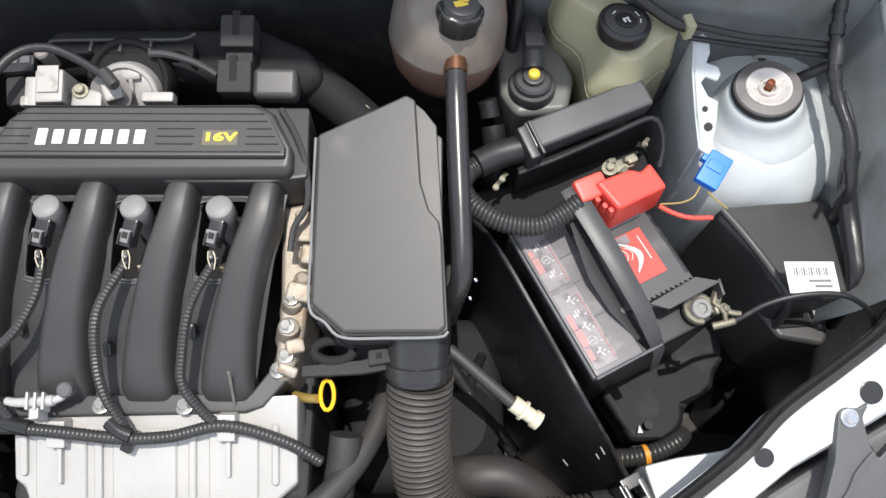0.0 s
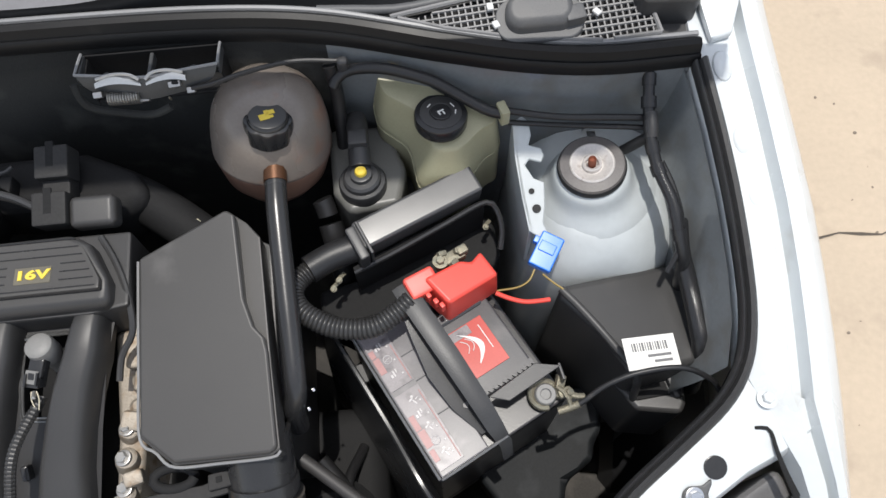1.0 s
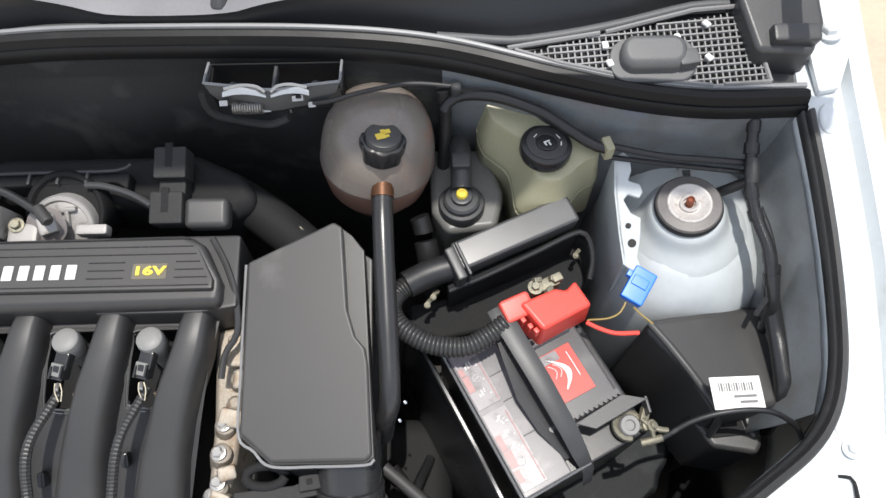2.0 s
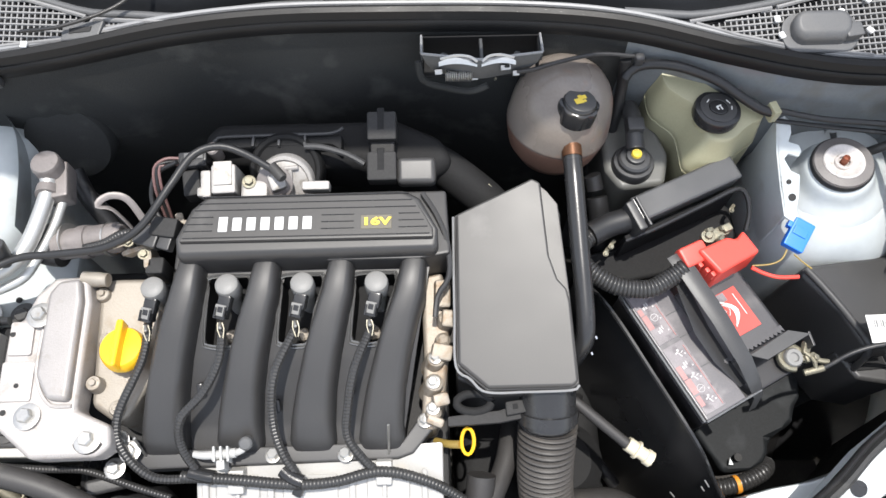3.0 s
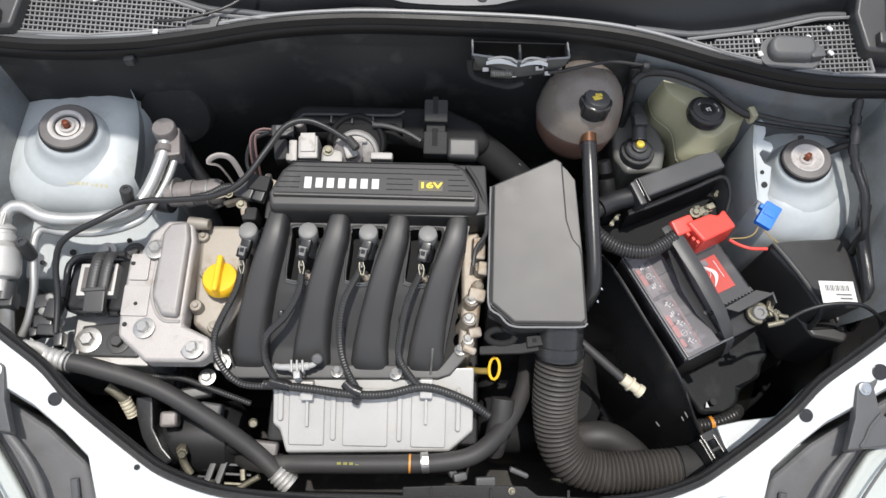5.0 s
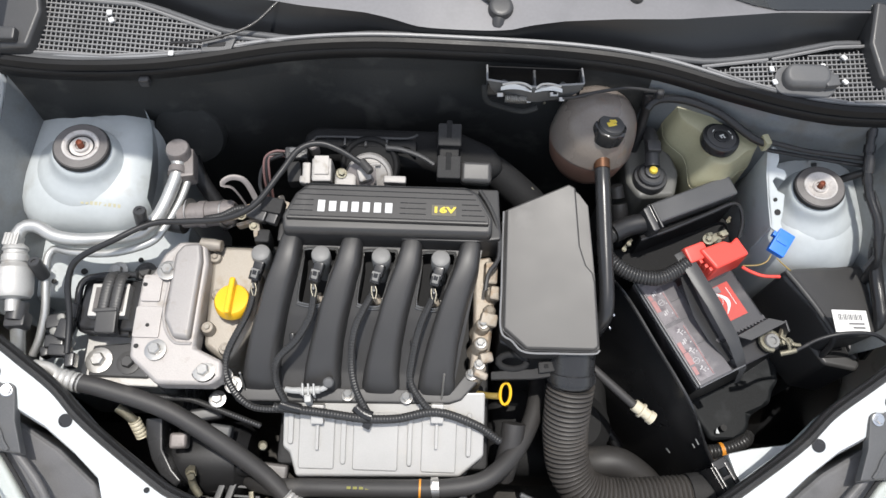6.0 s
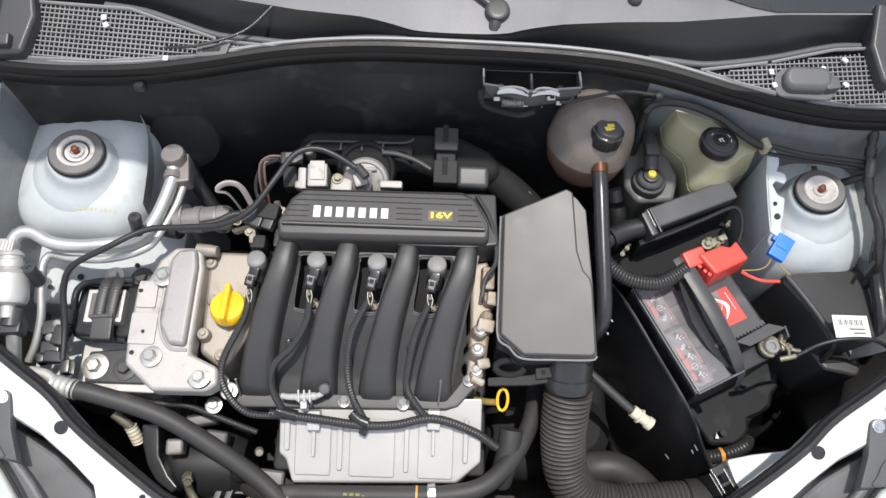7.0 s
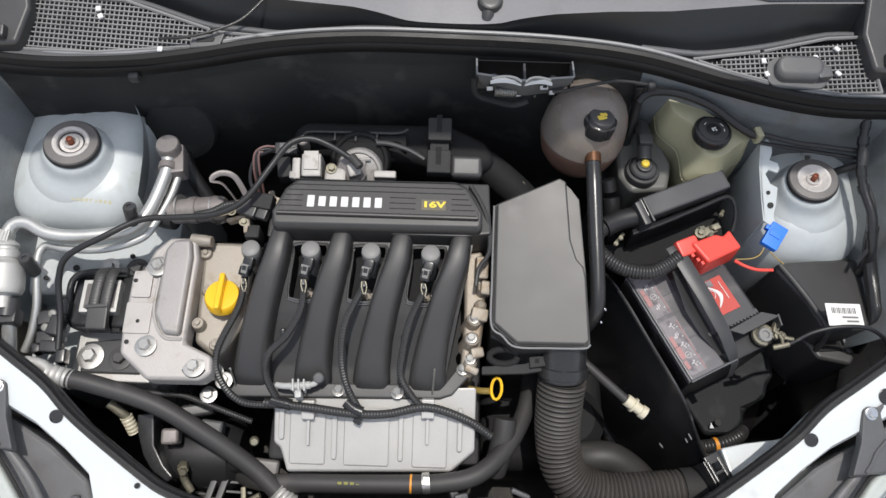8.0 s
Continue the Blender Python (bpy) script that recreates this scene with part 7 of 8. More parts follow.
for i in range(14):
    w = (0.0012, 0.002, 0.0008)[i % 3]
    b = block((-0.020 + i * 0.0029, 0.006, 0.001), (w, 0.009, 0.0005), (0, 0, 0), 0.0001, 1)
    b.transform(pose(0.616, 0.511, lz, *lab_t))
    fuse(bm, b)
for k, (dx, dy, w) in enumerate(((0.008, -0.004, 0.026), (0.011, -0.010, 0.02))):
    b = block((dx, dy, 0.001), (w, 0.0028, 0.0005), (0, 0, 0), 0.0001, 1)
    b.transform(pose(0.616, 0.511, lz, *lab_t))
    fuse(bm, b)
scatter("label_print", bm, GREY_PRINT, ecu, "grey bars of print on the label")

settle(ecu, 0.003, 0.004, -0.004)

# ---- blue connector and loose wires ----
conn = thing("blue_connector", "bright blue plastic wire connector hanging loose", "connector", (0.526, 0.634, 0.87))
bm = block((0.5265, 0.632, 0.893), (0.026, 0.040, 0.012), (10, 5, -32), 0.002)
box(bm, (0.519, 0.646, 0.895), (0.008, 0.008, 0.010), (10, 5, -32), 0.001)
box(bm, (0.5275, 0.634, 0.8995), (0.018, 0.012, 0.003), (10, 5, -32), 0.001)
part("shell", bm, BLUE, conn, "blue plastic shell")
bm = hose([(0.512, 0.616, 0.887), (0.505, 0.605, 0.884), (0.492, 0.600, 0.88), (0.470, 0.600, 0.876)], 0.0011, step=0.006, sides=6)
tube(bm, [(0.520, 0.610, 0.886), (0.53, 0.60, 0.884), (0.54, 0.592, 0.882)], 0.0011, step=0.006, sides=6)
scatter("yellow_lead", bm, OCHRE, conn, "thin yellow wires")
rw = thing("red_wire", "short red wire from the battery pole", "wire", (0.49, 0.59, 0.87))
part("lead", hose([(0.468, 0.597, 0.878), (0.482, 0.590, 0.876), (0.50, 0.584, 0.876), (0.525, 0.584, 0.876)], 0.0026, step=0.006, sides=8), RED, rw, "thick red wire")

# ---- wiring along the inner wing ----
wing = thing("wing_harness", "taped black wire harness along the inner wing", "wire harness", (0.65, 0.7, 0.9))
part("main_run", hose([(0.652, 0.795, 0.99), (0.647, 0.752, 0.968), (0.646, 0.725, 0.955), (0.651, 0.695, 0.94), (0.662, 0.660, 0.928), (0.665, 0.636, 0.915), (0.672, 0.612, 0.89), (0.676, 0.60, 0.85), (0.68, 0.595, 0.80)], (0.0062, 0.0078), step=0.008, sides=12), TAPE, wing, "black taped harness")
run = smooth_path([(0.652, 0.795, 0.99), (0.647, 0.752, 0.968), (0.646, 0.725, 0.955), (0.651, 0.695, 0.94), (0.662, 0.660, 0.928), (0.665, 0.636, 0.915), (0.672, 0.612, 0.89)], 0.006)
for i in range(3, len(run) - 3, 4):
    part("tape_band", hose([run[i - 1], run[i], run[i + 1]], 0.0076 + 0.0010 * math.sin(i * 2.1), step=0.004, sides=12), TAPE, wing, "turn of shiny black tape")
part("stray_lead", hose([(0.655, 0.70, 0.945), (0.664, 0.675, 0.935), (0.670, 0.645, 0.92), (0.668, 0.62, 0.90), (0.655, 0.60, 0.88)], 0.003, step=0.006, sides=8), RUBBER, wing, "thin black lead beside the harness")
part("cross_run", hose([(0.498, 0.770, 0.963), (0.55, 0.757, 0.962), (0.60, 0.752, 0.96), (0.645, 0.748, 0.958)], 0.0038, step=0.01), RUBBER, wing, "black line across the plenum wall")
part("cross_run_low", hose([(0.50, 0.765, 0.948), (0.56, 0.757, 0.945), (0.645, 0.742, 0.948)], 0.003, step=0.01), RUBBER, wing)
part("branch", hose([(0.610, 0.735, 0.90), (0.63, 0.735, 0.92), (0.648, 0.732, 0.945)], 0.006, step=0.008), RUBBER, wing, "branch to the suspension mount")
part("lower_run", hose([(0.670, 0.645, 0.912), (0.674, 0.621, 0.885), (0.680, 0.593, 0.866), (0.683, 0.553, 0.855), (0.685, 0.52, 0.838), (0.686, 0.50, 0.77)], (0.009, 0.0125), step=0.008), TAPE, wing, "thick taped run down into the corner")
part("foil_tape", hose([(0.648, 0.748, 0.967), (0.648, 0.735, 0.961), (0.647, 0.725, 0.955)], 0.0074, step=0.006, sides=12), CONDUIT, wing, "shiny wrinkled tape")
bm = block((0.494, 0.768, 0.962), (0.010, 0.018, 0.022), (0, 0, 15), 0.002)
part("pale_clip", bm, CREAM, wing, "pale plastic clip on the line")

# ---- bonnet latch ----
latch = thing("bonnet_latch", "bright metal bonnet latch in a grey sheet bracket", "latch", (0.14, 0.81, 0.98))
# shallow box let into the firewall: pale-edged lip, side flanges, a middle rib
bm = bmesh.new()
lip = [(0.066, 0.816), (0.10, 0.811), (0.125, 0.807), (0.137, 0.806), (0.150, 0.807), (0.175, 0.811), (0.208, 0.815)]
tube(bm, [(x, y, 1.027) for x, y in lip], 0.0016, step=0.006, sides=6)
for x in (0.066, 0.208):
    tube(bm, [(x, 0.8155, 1.027), (x, 0.832, 1.024), (x, 0.848, 1.020)], 0.0015, step=0.006, sides=6)
part("lip_edge", bm, LIP, latch, "pale worn edge of the bracket")
rows = []
for k, (x, y) in enumerate(lip):
    s = (x - 0.137) / 0.071
    rows.append([(x, y, 1.026), (0.137 + 0.066 * s, y - 0.006, 1.017), (0.135 + 0.053 * s, y - 0.010, 1.004)])
bm = sheet(rows)
bmesh.ops.solidify(bm, geom=bm.faces[:], thickness=0.002)
part("latch_plate", bm, FRAME_GREY, latch, "grey plate behind the hooks, darkened for shade")
# Floor near black: the deep box's shade is in its colour.
bm = block((0.137, 0.836, 0.972), (0.142, 0.030, 0.004), (-8, 0, 0), 0.001, 1)
for x in (0.0675, 0.2065):
    box(bm, (x, 0.836, 0.990), (0.002, 0.030, 0.04), (0, 0, 0), 0.0005, 1)
box(bm, (0.137, 0.851, 0.992), (0.142, 0.002, 0.044), (0, 0, 0), 0.0005, 1)
part("latch_floor", bm, BLACK_AND_SHADE, latch, "dark floor of the latch box")
bm = block((0.137, 0.829, 1.013), (0.004, 0.034, 0.010), (-8, 0, 0), 0.0008, 1)
for x in (0.0665, 0.2075):
    box(bm, (x, 0.832, 1.014), (0.0022, 0.034, 0.010), (-8, 0, 0), 0.0006, 1)
scatter("latch_web", bm, FRAME_GREY, latch, "grey upright flange of the bracket")
scatter("bracket_bolt", bolts([(0.092, 0.823, 1.010), (0.180, 0.823, 1.010)], 0.0042, (-20, 0), 1.5), FRAME_GREY, latch, "dull bolt in the latch box")


def lever(x0, x1, bow):
    """A flat plated lever with a broad middle and a thin arched upper edge."""
    bm = bmesh.new()
    n = 9
    rows = []
    for k in range(n + 1):
        q = k / n
        x = x0 + (x1 - x0) * q
        arch = math.sin(math.pi * min(1.0, 0.12 + 0.88 * (q if bow > 0 else 1 - q)))
        y, z = 0.802 + 0.004 * arch, 1.0215 + 0.005 * arch
        w = 0.0014 + 0.0019 * arch
        rows.append([(x, y + w, z + w * 0.6), (x, y, z + 0.001), (x, y - w, z - w * 0.7)])
    bm = sheet(rows)
    bmesh.ops.solidify(bm, geom=bm.faces[:], thickness=0.0018)
    return bm


part("latch_lever", lever(0.086, 0.131, 1), LEVER, latch, "bright plated latch lever")
part("latch_lever", lever(0.176, 0.136, 1), LEVER, latch, "bright plated latch lever")
bm = hose([(0.088, 0.808, 1.027), (0.105, 0.810, 1.030), (0.122, 0.808, 1.030), (0.131, 0.803, 1.027)], 0.0017, step=0.004, sides=6)
tube(bm, [(0.174, 0.808, 1.027), (0.158, 0.810, 1.030), (0.144, 0.808, 1.030), (0.137, 0.803, 1.027)], 0.0017, step=0.004, sides=6)
scatter("hook_wire", bm, STEEL, latch, "bent bright wire over the lever")
part("latch_spring", hose([(0.094, 0.799, 1.007), (0.110, 0.7985, 1.0065), (0.125, 0.799, 1.006)], 0.0058, rib=0.22, pitch=0.0026, sides=12), STEEL, latch, "tight steel coil spring")
bm = bmesh.new()
for x, z, w in ((0.0855, 1.013, 0.009), (0.1275, 1.001, 0.010), (0.177, 1.008, 0.008), (0.164, 1.019, 0.012)):
    box(bm, (x, 0.800, z), (w, 0.006, 0.007), (35, 0, 5), 0.001)
scatter("latch_stop", bm, STEEL, latch, "small bright stops and nuts")
# Black block painted for the shaded slot in the lever.
part("hook_slot", block((0.1655, 0.7985, 1.0235), (0.006, 0.003, 0.003), (35, 0, 0), 0.0006, 1), BLACK_AND_SHADE, latch, "dark slot in the lever")
part("brass_pin", block((0.153, 0.798, 1.000), (0.0016, 0.003, 0.009), (30, 0, 15), 0.0005, 1), CORRODE, latch, "thin brassy pin below the hook")
part("felt_recess", hose([(0.062, 0.812, 1.018), (0.064, 0.803, 1.003), (0.072, 0.800, 0.992), (0.092, 0.800, 0.983), (0.115, 0.802, 0.972), (0.130, 0.803, 0.971), (0.148, 0.806, 0.978)], 0.0042, step=0.008, sides=8), FELT, latch, "moulded felt edge round the latch")
part("latch_cable", hose([(0.178, 0.800, 1.010), (0.20, 0.802, 1.012), (0.23, 0.812, 1.012), (0.28, 0.828, 1.004), (0.33, 0.830, 0.995)], 0.0026, step=0.01, sides=8), RUBBER, latch, "thin black release cable")

# ---- air conditioning lines at the right wing ----
ac = thing("air_conditioning_lines", "bare aluminium air conditioning pipes with fittings", "pipes", (-0.5, 0.6, 0.85))
part("suction_pipe", hose([(-0.398, 0.722, 0.93), (-0.397, 0.695, 0.925), (-0.412, 0.640, 0.915), (-0.430, 0.612, 0.91), (-0.455, 0.598, 0.908), (-0.517, 0.589, 0.908), (-0.560, 0.592, 0.91), (-0.590, 0.606, 0.912), (-0.610, 0.604, 0.912), (-0.619, 0.588, 0.908), (-0.619, 0.572, 0.905)], 0.0098, step=0.008, sides=16), PIPE, ac, "wide bent aluminium pipe")
part("liquid_pipe", hose([(-0.384, 0.695, 0.91), (-0.392, 0.66, 0.905), (-0.409, 0.622, 0.898), (-0.428, 0.596, 0.893), (-0.48, 0.578, 0.89), (-0.54, 0.578, 0.886), (-0.572, 0.584, 0.882), (-0.582, 0.568, 0.878), (-0.581, 0.53, 0.864), (-0.580, 0.498, 0.85), (-0.587, 0.46, 0.832), (-0.597, 0.437, 0.82)], 0.0062, step=0.008, sides=14), PIPE, ac, "narrow bent aluminium pipe")
bm = turned([(0.018, -0.02), (0.018, 0.004), (0.016, 0.008), (0.007, 0.009)], pose(-0.397, 0.730, 0.938, -5), 28)
box(bm, (-0.388, 0.715, 0.915), (0.028, 0.05, 0.03), (0, 0, 10), 0.004)
lathe(bm, [(0.0135, -0.006), (0.0135, 0.006)], pose(-0.397, 0.70, 0.925, 80, 0, 5), 24)
part("pipe_union", bm, CUP, ac, "aluminium pipe union block")
for x, y, z, l in ((-0.430, 0.618, 0.945, 8), (-0.583, 0.550, 0.903, 0)):
    part("valve_cap", turned([(0.0095, -0.03), (0.0095, 0.004), (0.008, 0.007), (0.004, 0.007), (0.0035, 0.005)], pose(x, y, z, -12, l), 18), PLASTIC, ac, "black service valve cap")
bm = turned([(0.011, -0.005), (0.017, 0.0), (0.018, 0.004), (0.0155, 0.006), (0.0155, 0.010), (0.018, 0.012), (0.0185, 0.022), (0.017, 0.024), (0.020, 0.028), (0.0255, 0.033), (0.0265, 0.040), (0.0258, 0.045), (0.0265, 0.047), (0.0265, 0.068), (0.023, 0.075), (0.010, 0.077), (0.0095, 0.095)], pose(-0.618, 0.575, 0.903, 102, 0, 6), 28)
part("drier", bm, ALU, ac, "ribbed aluminium filter drier")
bm = block((-0.621, 0.583, 0.908), (0.022, 0.020, 0.02), (0, 0, 0), 0.002)
for i in range(4):
    box(bm, (-0.628 + i * 0.005, 0.583, 0.9185), (0.002, 0.018, 0.002), (0, 0, 0), 0.0005, 1)
part("crimp", bm, ALU, ac, "crimped pipe end")
bm = turned([(0.014, -0.012), (0.014, 0.014)], pose(-0.605, 0.487, 0.876, 100), 20)
box(bm, (-0.605, 0.474, 0.868), (0.03, 0.025, 0.025), (0, 0, 5), 0.004)
part("hose_joint", bm, PLASTIC, ac, "black joint below the drier")
part("drop_pipe", hose([(-0.606, 0.47, 0.865), (-0.608, 0.452, 0.85), (-0.612, 0.43, 0.83)], 0.010, step=0.008), PIPE, ac)
lower = thing("lower_air_conditioning_hose", "thick dusty black hose crossing the front corner", "hose", (-0.35, 0.33, 0.7))
part("hose_body", hose([(-0.512, 0.391, 0.852), (-0.47, 0.384, 0.848), (-0.383, 0.361, 0.832), (-0.307, 0.323, 0.803), (-0.245, 0.285, 0.772), (-0.205, 0.252, 0.755)], 0.0135, step=0.01, sides=18), HOSE, lower, "thick grey-black hose")
bm = hose([(-0.535, 0.396, 0.852), (-0.52, 0.393, 0.852), (-0.500, 0.389, 0.851)], 0.0135, rib=0.08, pitch=0.009, sides=16)
tube(bm, [(-0.575, 0.415, 0.848), (-0.55, 0.41, 0.85), (-0.53, 0.396, 0.852)], 0.008, step=0.006)
part("crimp", bm, ALU, lower, "crimped aluminium ferrule")
part("crimp_end", hose([(-0.21, 0.256, 0.757), (-0.198, 0.246, 0.752), (-0.188, 0.238, 0.748)], 0.015, rib=0.08, pitch=0.007, sides=16), ALU, lower, "crimped aluminium end")
stub = thing("capped_pipe", "short pipe with a ribbed white cap", "pipe", (-0.44, 0.34, 0.75))
part("pipe", hose([(-0.468, 0.37, 0.79), (-0.456, 0.362, 0.782), (-0.444, 0.353, 0.77)], 0.007, step=0.006), CORRODE, stub)
part("cap", hose([(-0.446, 0.355, 0.772), (-0.441, 0.345, 0.762), (-0.437, 0.336, 0.752)], 0.009, rib=0.06, pitch=0.006, sides=14), CREAM_FIT, stub, "ribbed ivory cap")

# ---- engine mount ----
mount = thing("engine_mount", "black engine mount with a strap on a pale plate", "engine mount", (-0.48, 0.5, 0.79))
part("mount_plate", slab([(-0.535, 0.545), (-0.44, 0.56), (-0.425, 0.50), (-0.41, 0.40), (-0.532, 0.402)], 0.76, 0.799, 0.004), ALU, mount, "pale metal mount plate")
part("mount_arm", slab([(-0.518, 0.46), (-0.43, 0.47), (-0.425, 0.412), (-0.516, 0.412)], 0.79, 0.806, 0.004), PLASTIC, mount, "black arm under the bolts")
bm = hose([(-0.455, 0.560, 0.85), (-0.515, 0.556, 0.848), (-0.538, 0.545, 0.845), (-0.540, 0.515, 0.838), (-0.535, 0.485, 0.83), (-0.515, 0.474, 0.828), (-0.455, 0.472, 0.828)], 0.0055, step=0.008)
prism(bm, rounded(-0.538, 0.474, -0.44, 0.558, 0.014), 0.80, 0.838, 0.006, 3)
part("rubber_stop", bm, SATIN, mount, "black rounded rubber stop")
core = part("core", block((-0.488, 0.517, 0.841), (0.056, 0.052, 0.026), (0, 0, 2), 0.002), ALU, mount, "pale metal core of the mount")
part("core_well", block((-0.487, 0.517, 0.8535), (0.045, 0.039, 0.003), (0, 0, 2), 0.0006), CUP_DARK, core, "dusty brown hollow of the core")
bm = bmesh.new()
for dx in (-0.009, 0.008):
    tube(bm, [(-0.477 + dx, 0.566, 0.84), (-0.48 + dx, 0.55, 0.862), (-0.482 + dx, 0.515, 0.862), (-0.484 + dx, 0.48, 0.852), (-0.484 + dx, 0.466, 0.835)], 0.0078, rib=0.05, pitch=0.0045, flat=0.4)
box(bm, (-0.484, 0.482, 0.853), (0.031, 0.034, 0.012), (12, 0, 0), 0.003)
box(bm, (-0.486, 0.498, 0.861), (0.034, 0.006, 0.006), (8, 0, 6), 0.0015)
part("strap", bm, LID, mount, "woven black strap over the mount")
scatter("bolt", bolts([(-0.503, 0.436, 0.806)], 0.0105, (0, 0), 1.9), STEEL, mount, "large zinc bolt with washer")
scatter("dark_bolt", bolts([(-0.458, 0.434, 0.806), (-0.455, 0.575, 0.82)], 0.0095, (0, 0), 1.9), LID, mount, "dark bolt")
part("rear_bolt", bolts([(-0.50, 0.578, 0.818)], 0.008, (0, 0), 1.9), STEEL, mount)

# ---- small plugs and loom by the drier ----
plugs = thing("corner_connectors", "cluster of black wire connectors in the corner", "connectors", (-0.55, 0.45, 0.8))
bm = bmesh.new()
for x, y, z, sx, sy, r in ((-0.565, 0.485, 0.835, 0.03, 0.022, 15), (-0.545, 0.47, 0.845, 0.02, 0.03, -10), (-0.562, 0.455, 0.83, 0.028, 0.02, 5), (-0.55, 0.44, 0.835, 0.03, 0.018, 0), (-0.528, 0.425, 0.84, 0.014, 0.022, 5), (-0.575, 0.44, 0.825, 0.014, 0.016, 20), (-0.541, 0.50, 0.84, 0.016, 0.024, 0)):
    part("plug_body", block((x, y, z), (sx, sy, 0.022), (5, 5, r), 0.003), SATIN, plugs, "black plug body")
bm = bmesh.new()
for x, y, z in ((-0.552, 0.487, 0.85), (-0.56, 0.467, 0.845), (-0.534, 0.452, 0.84)):
    lathe(bm, [(0.006, 0), (0.006, 0.006), (0.004, 0.007)], pose(x, y, z, 10, 10), 14)
scatter("plug_pin", bm, WAX, plugs, "pale inserts in the plugs")
bm = hose([(-0.59, 0.418, 0.85), (-0.57, 0.412, 0.85), (-0.545, 0.41, 0.848)], 0.007, step=0.006)
part("pipe_end", bm, PIPE, plugs, "short bright pipe end")

# ---- radiator hose and front lower parts ----
rad = thing("radiator_hose", "dusty black radiator hose before the engine", "hose", (0.0, 0.28, 0.72))
part("hose_body", hose([(-0.28, 0.285, 0.69), (-0.255, 0.275, 0.72), (-0.22, 0.268, 0.748), (-0.172, 0.268, 0.758), (-0.105, 0.268, 0.764), (-0.02, 0.269, 0.772), (0.03, 0.271, 0.777), (0.075, 0.280, 0.778), (0.105, 0.300, 0.772), (0.135, 0.336, 0.758), (0.156, 0.375, 0.745), (0.167, 0.41, 0.735), (0.175, 0.46, 0.71)], 0.0138, step=0.01, sides=20), HOSE, rad, "grey-black rubber hose")
part("clamp", hose([(0.006, 0.2705, 0.7765), (0.011, 0.271, 0.777), (0.016, 0.2715, 0.777)], 0.0153, step=0.004, sides=22), STEEL, rad, "bright metal hose clamp")
bm = block((0.011, 0.2715, 0.7935), (0.010, 0.012, 0.006), (0, 0, 0), 0.001)
part("clamp_screw", bm, STEEL, rad)
part("orange_ring", hose([(-0.013, 0.2695, 0.774), (-0.0115, 0.2695, 0.774), (-0.010, 0.2695, 0.774)], 0.0141, step=0.001, sides=20), ORANGE, rad, "thin orange ring mark")
bm = bmesh.new()
for i in range(6):
    box(bm, (-0.115 + i * 0.009, 0.267, 0.7785), (0.006, 0.004, 0.001), (-10, 0, 0), 0.0003, 1)
scatter("yellow_print", bm, OLIVE, rad, "faded yellow print on the hose")
part("lower_branch", hose([(0.128, 0.37, 0.77), (0.125, 0.345, 0.76), (0.12, 0.32, 0.745), (0.115, 0.30, 0.72)], 0.018, step=0.01, sides=18), HOSE, rad, "short hose stub beneath")
tb = thing("drain_tube", "thin grey tube with an ivory plastic fitting", "tube", (0.29, 0.42, 0.75))
part("tube_body", hose([(0.235, 0.462, 0.80), (0.25, 0.45, 0.798), (0.28, 0.425, 0.792), (0.309, 0.401, 0.786)], 0.0072, step=0.008), HOSE, tb, "grey-black tube")
bm = turned([(0.0095, 0), (0.0095, 0.012), (0.012, 0.013), (0.012, 0.016), (0.0085, 0.017), (0.0085, 0.027), (0.0105, 0.028), (0.0105, 0.036), (0.008, 0.037), (0.006, 0.034)], Matrix.Translation((0.305, 0.405, 0.787)) @ Vector((0.82, -0.55, -0.2)).to_track_quat("Z", "Y").to_matrix().to_4x4(), 20)
part("fitting", bm, CREAM_FIT, tb, "ivory plastic end fitting")
settle(tb, 0.006, -0.003, -0.004)

gear = thing("gearbox_parts", "dark gearbox housing and hoses deep in the bay", "gearbox", (0.2, 0.4, 0.45))
# Casing coloured near black for the shade at that depth.
bm = slab(rounded(0.10, 0.32, 0.32, 0.56, 0.04), 0.42, 0.60, 0.03, 3)
lathe(bm, [(0.06, -0.05), (0.06, 0.05), (0.04, 0.07)], pose(0.25, 0.40, 0.58), 28)
part("housing", bm, BLACK_AND_SHADE, gear, "dark gearbox casing")
bm = hose([(0.235, 0.345, 0.56), (0.245, 0.34, 0.62), (0.27, 0.335, 0.65), (0.31, 0.335, 0.655), (0.35, 0.315, 0.64), (0.38, 0.29, 0.62)], 0.026, step=0.01, sides=18)
part("lower_duct", bm, HOSE, gear, "dark second hose under the air hose")
bm = hose([(0.24, 0.48, 0.66), (0.28, 0.43, 0.63), (0.33, 0.37, 0.60)], 0.009, step=0.01)
tube(bm, [(0.19, 0.40, 0.64), (0.25, 0.37, 0.63), (0.28, 0.32, 0.6)], 0.012, step=0.01)
tube(bm, [(0.29, 0.50, 0.60), (0.27, 0.44, 0.64), (0.29, 0.36, 0.62)], 0.007, step=0.01)
scatter("cable", bm, RUBBER, gear, "dark cables over the gearbox")
alt = thing("auxiliary_drive", "dark alternator and fan behind the front panel", "alternator", (-0.33, 0.3, 0.55))
bm = turned([(0.05, -0.06), (0.058, -0.04), (0.058, 0.04), (0.045, 0.055)], pose(-0.338, 0.318, 0.675, 0, 90), 36)
part("alternator_body", bm, RUBBER, alt, "dark alternator body")
for x in (-0.3205, -0.304):
    part("guard_post", block((x, 0.257, 0.705), (0.010, 0.05, 0.012), (0, 0, -14), 0.002), COWL, alt, "grey upright post of the fan guard")
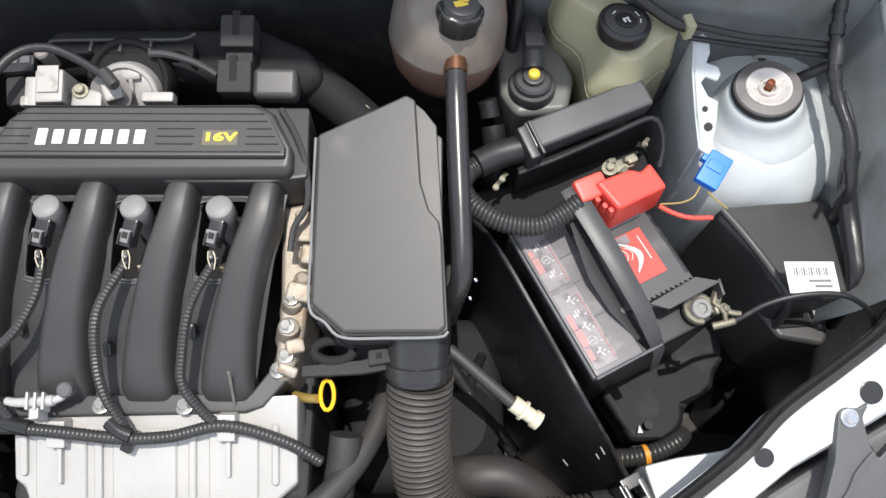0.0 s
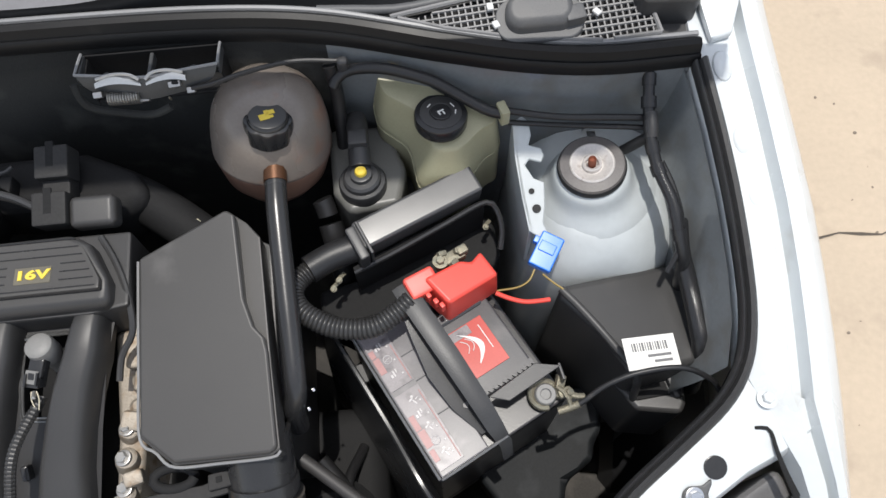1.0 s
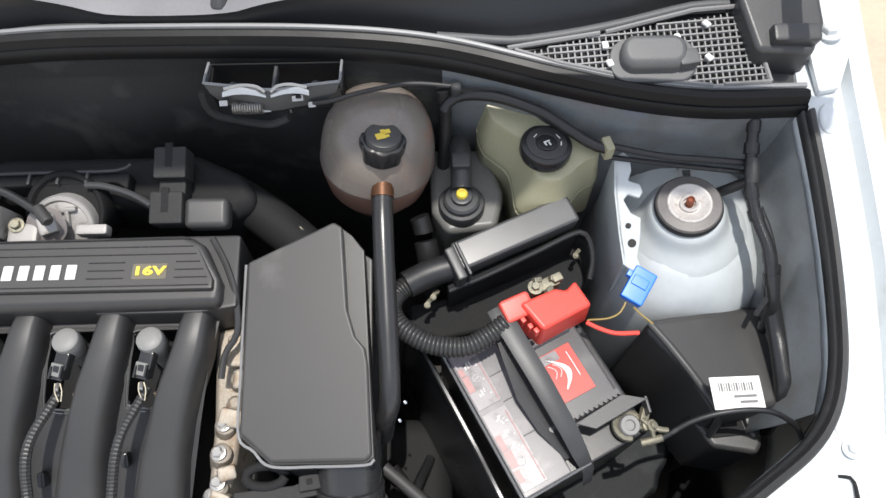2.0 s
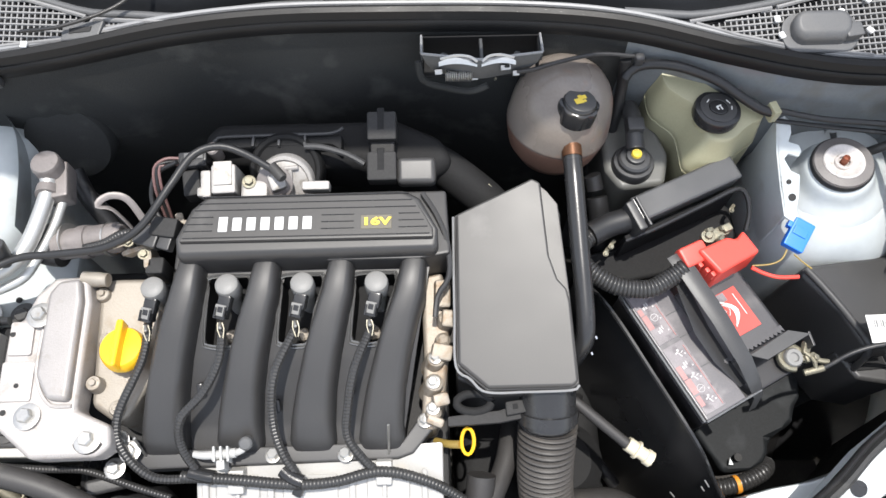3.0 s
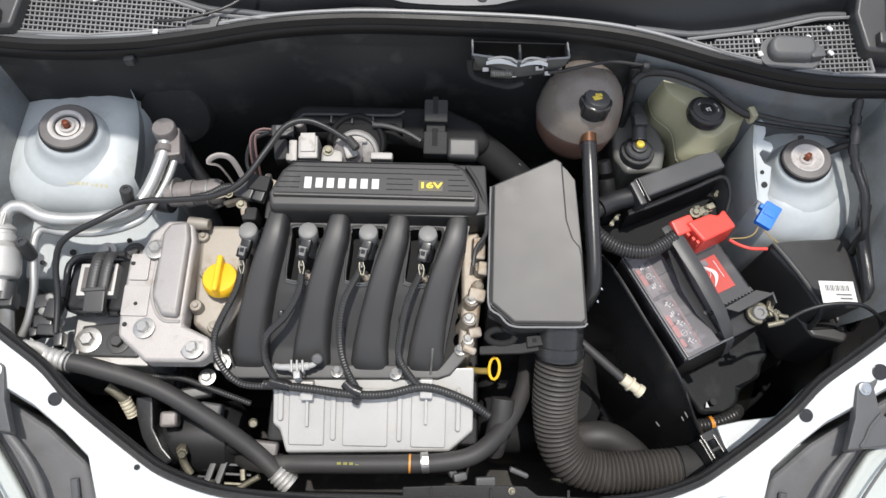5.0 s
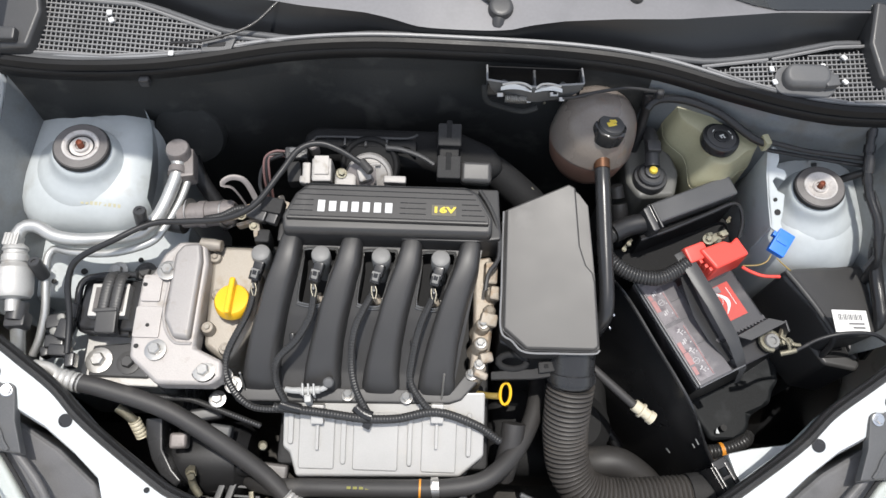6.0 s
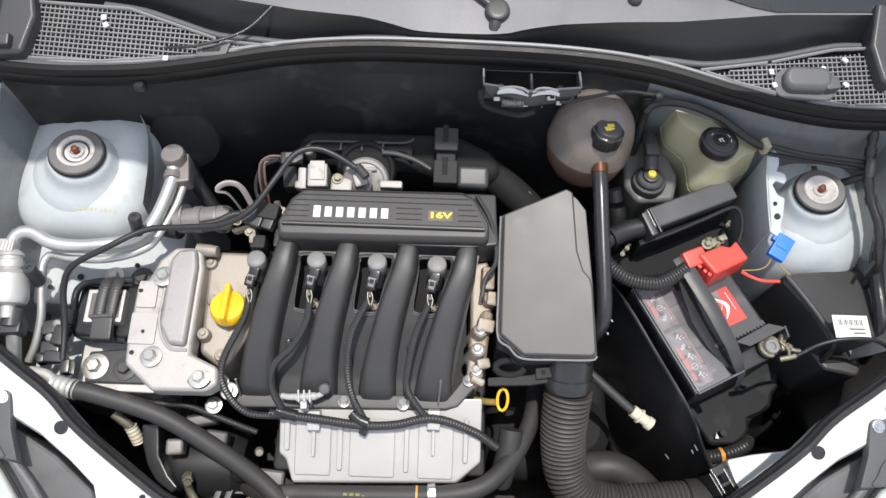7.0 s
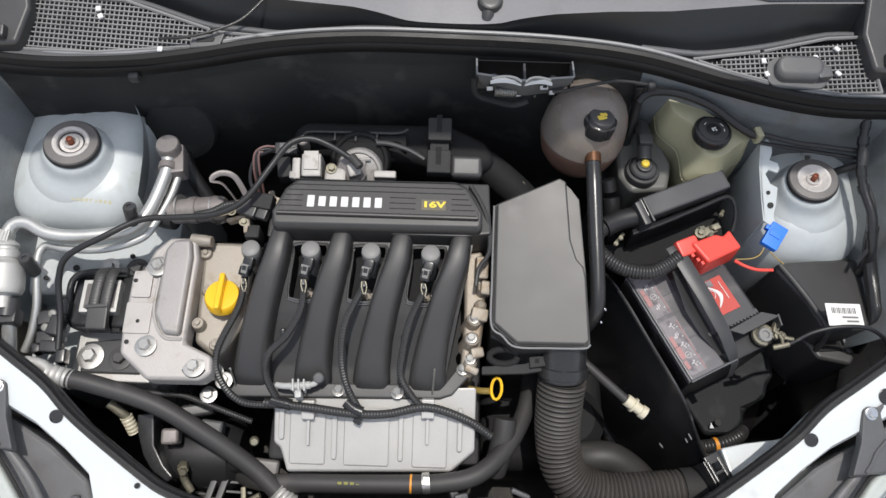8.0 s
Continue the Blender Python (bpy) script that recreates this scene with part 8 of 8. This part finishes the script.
for y in (0.278, 0.266, 0.255, 0.243):
    part("guard_bar", block((-0.342, y, 0.694), (0.036, 0.0035, 0.006), (0, 0, -3), 0.001), PLASTIC, alt, "thin dark bar of the fan guard")
for y in (0.272, 0.258, 0.244):
    part("guard_bar", block((-0.278, y, 0.700), (0.040, 0.004, 0.006), (0, 0, -2), 0.001), COWL if y > 0.25 else CORRODE, alt, "thin grey bar of the fan guard")
bm = turned([(0.0085, -0.012), (0.0085, 0.004), (0.0075, 0.006), (0.0055, 0.006), (0.0055, 0.014), (0.003, 0.014)], pose(-0.357, 0.285, 0.742, 30, 20), 6)
tube(bm, [(-0.357, 0.282, 0.74), (-0.355, 0.27, 0.73), (-0.345, 0.255, 0.72)], 0.006, step=0.006)
part("fitting", bm, CORRODE, alt, "pale pipe fitting")
bm = hose([(-0.277, 0.231, 0.72), (-0.258, 0.242, 0.725), (-0.239, 0.252, 0.73)], 0.0045, step=0.006)
box(bm, (-0.268, 0.256, 0.712), (0.008, 0.018, 0.01), (0, 0, 10), 0.002)
tube(bm, [(-0.312, 0.244, 0.715), (-0.312, 0.236, 0.728), (-0.311, 0.230, 0.735)], (0.005, 0.008), step=0.004)
scatter("bright_strut", bm, CORRODE, alt, "bright little struts in the dark")
bm = slab([(-0.428, 0.358), (-0.402, 0.360), (-0.397, 0.315), (-0.380, 0.287), (-0.364, 0.271), (-0.374, 0.262), (-0.395, 0.274), (-0.413, 0.30), (-0.424, 0.33)], 0.68, lambda x, y: 0.765 + 0.25 * (y - 0.30), 0.004, 2)
part("belt_guard", bm, SATIN, alt, "glossy black belt guard")
scatter("bolt", bolts([(-0.318, 0.385, 0.80), (-0.305, 0.412, 0.83), (-0.29, 0.40, 0.83)], 0.008, (0, 0), 1.6), STEEL, alt, "bright bolts below the timing cover")
for x, y, z, size, r, m in ((-0.378, 0.330, 0.755, (0.026, 0.024, 0.03), 4, CUP), (-0.316, 0.343, 0.762, (0.034, 0.024, 0.03), -6, COWL), (-0.232, 0.290, 0.745, (0.042, 0.026, 0.026), -4, CUP_DARK), (-0.345, 0.372, 0.75, (0.05, 0.02, 0.03), 12, PLASTIC)):
    part("casting", block((x, y, z), size, (10, 5, r), 0.005, 3), m, alt, "dusty casting among the auxiliaries")
bm = turned([(0.062, -0.014), (0.066, -0.012), (0.060, -0.008), (0.066, -0.004), (0.060, 0.0), (0.066, 0.004), (0.060, 0.008), (0.066, 0.012), (0.040, 0.014), (0.02, 0.006)], pose(-0.392, 0.40, 0.66, 0, -80, 0), 36)
part("pulley", bm, PLASTIC, alt, "grooved dark pulley")
part("belt", hose([(-0.40, 0.345, 0.70), (-0.40, 0.315, 0.68), (-0.398, 0.30, 0.62)], 0.011, step=0.01, flat=0.3), RUBBER, alt, "black drive belt")
part("side_hose", hose([(-0.26, 0.30, 0.72), (-0.30, 0.30, 0.71), (-0.36, 0.31, 0.69), (-0.42, 0.33, 0.66)], 0.014, step=0.01), RUBBER, alt, "black hose beneath")
for x, y, z in ((-0.250, 0.326, 0.765),):
    part("brass_plug", turned([(0.007, 0), (0.007, 0.008), (0.005, 0.011)], pose(x, y, z, 20, 15), 14), CORRODE, alt, "small brass plug")
boost = thing("brake_booster", "round black disc on the firewall", "brake booster", (-0.40, 0.79, 0.86))
part("drum", turned([(0.055, -0.03), (0.058, 0), (0.054, 0.01), (0.03, 0.014)], pose(-0.405, 0.80, 0.885, 65), 36), FELT, boost, "dull black drum")
part("pipe", hose([(-0.40, 0.76, 0.87), (-0.385, 0.73, 0.85), (-0.36, 0.70, 0.82), (-0.34, 0.67, 0.80)], 0.012, step=0.01), RUBBER, boost)
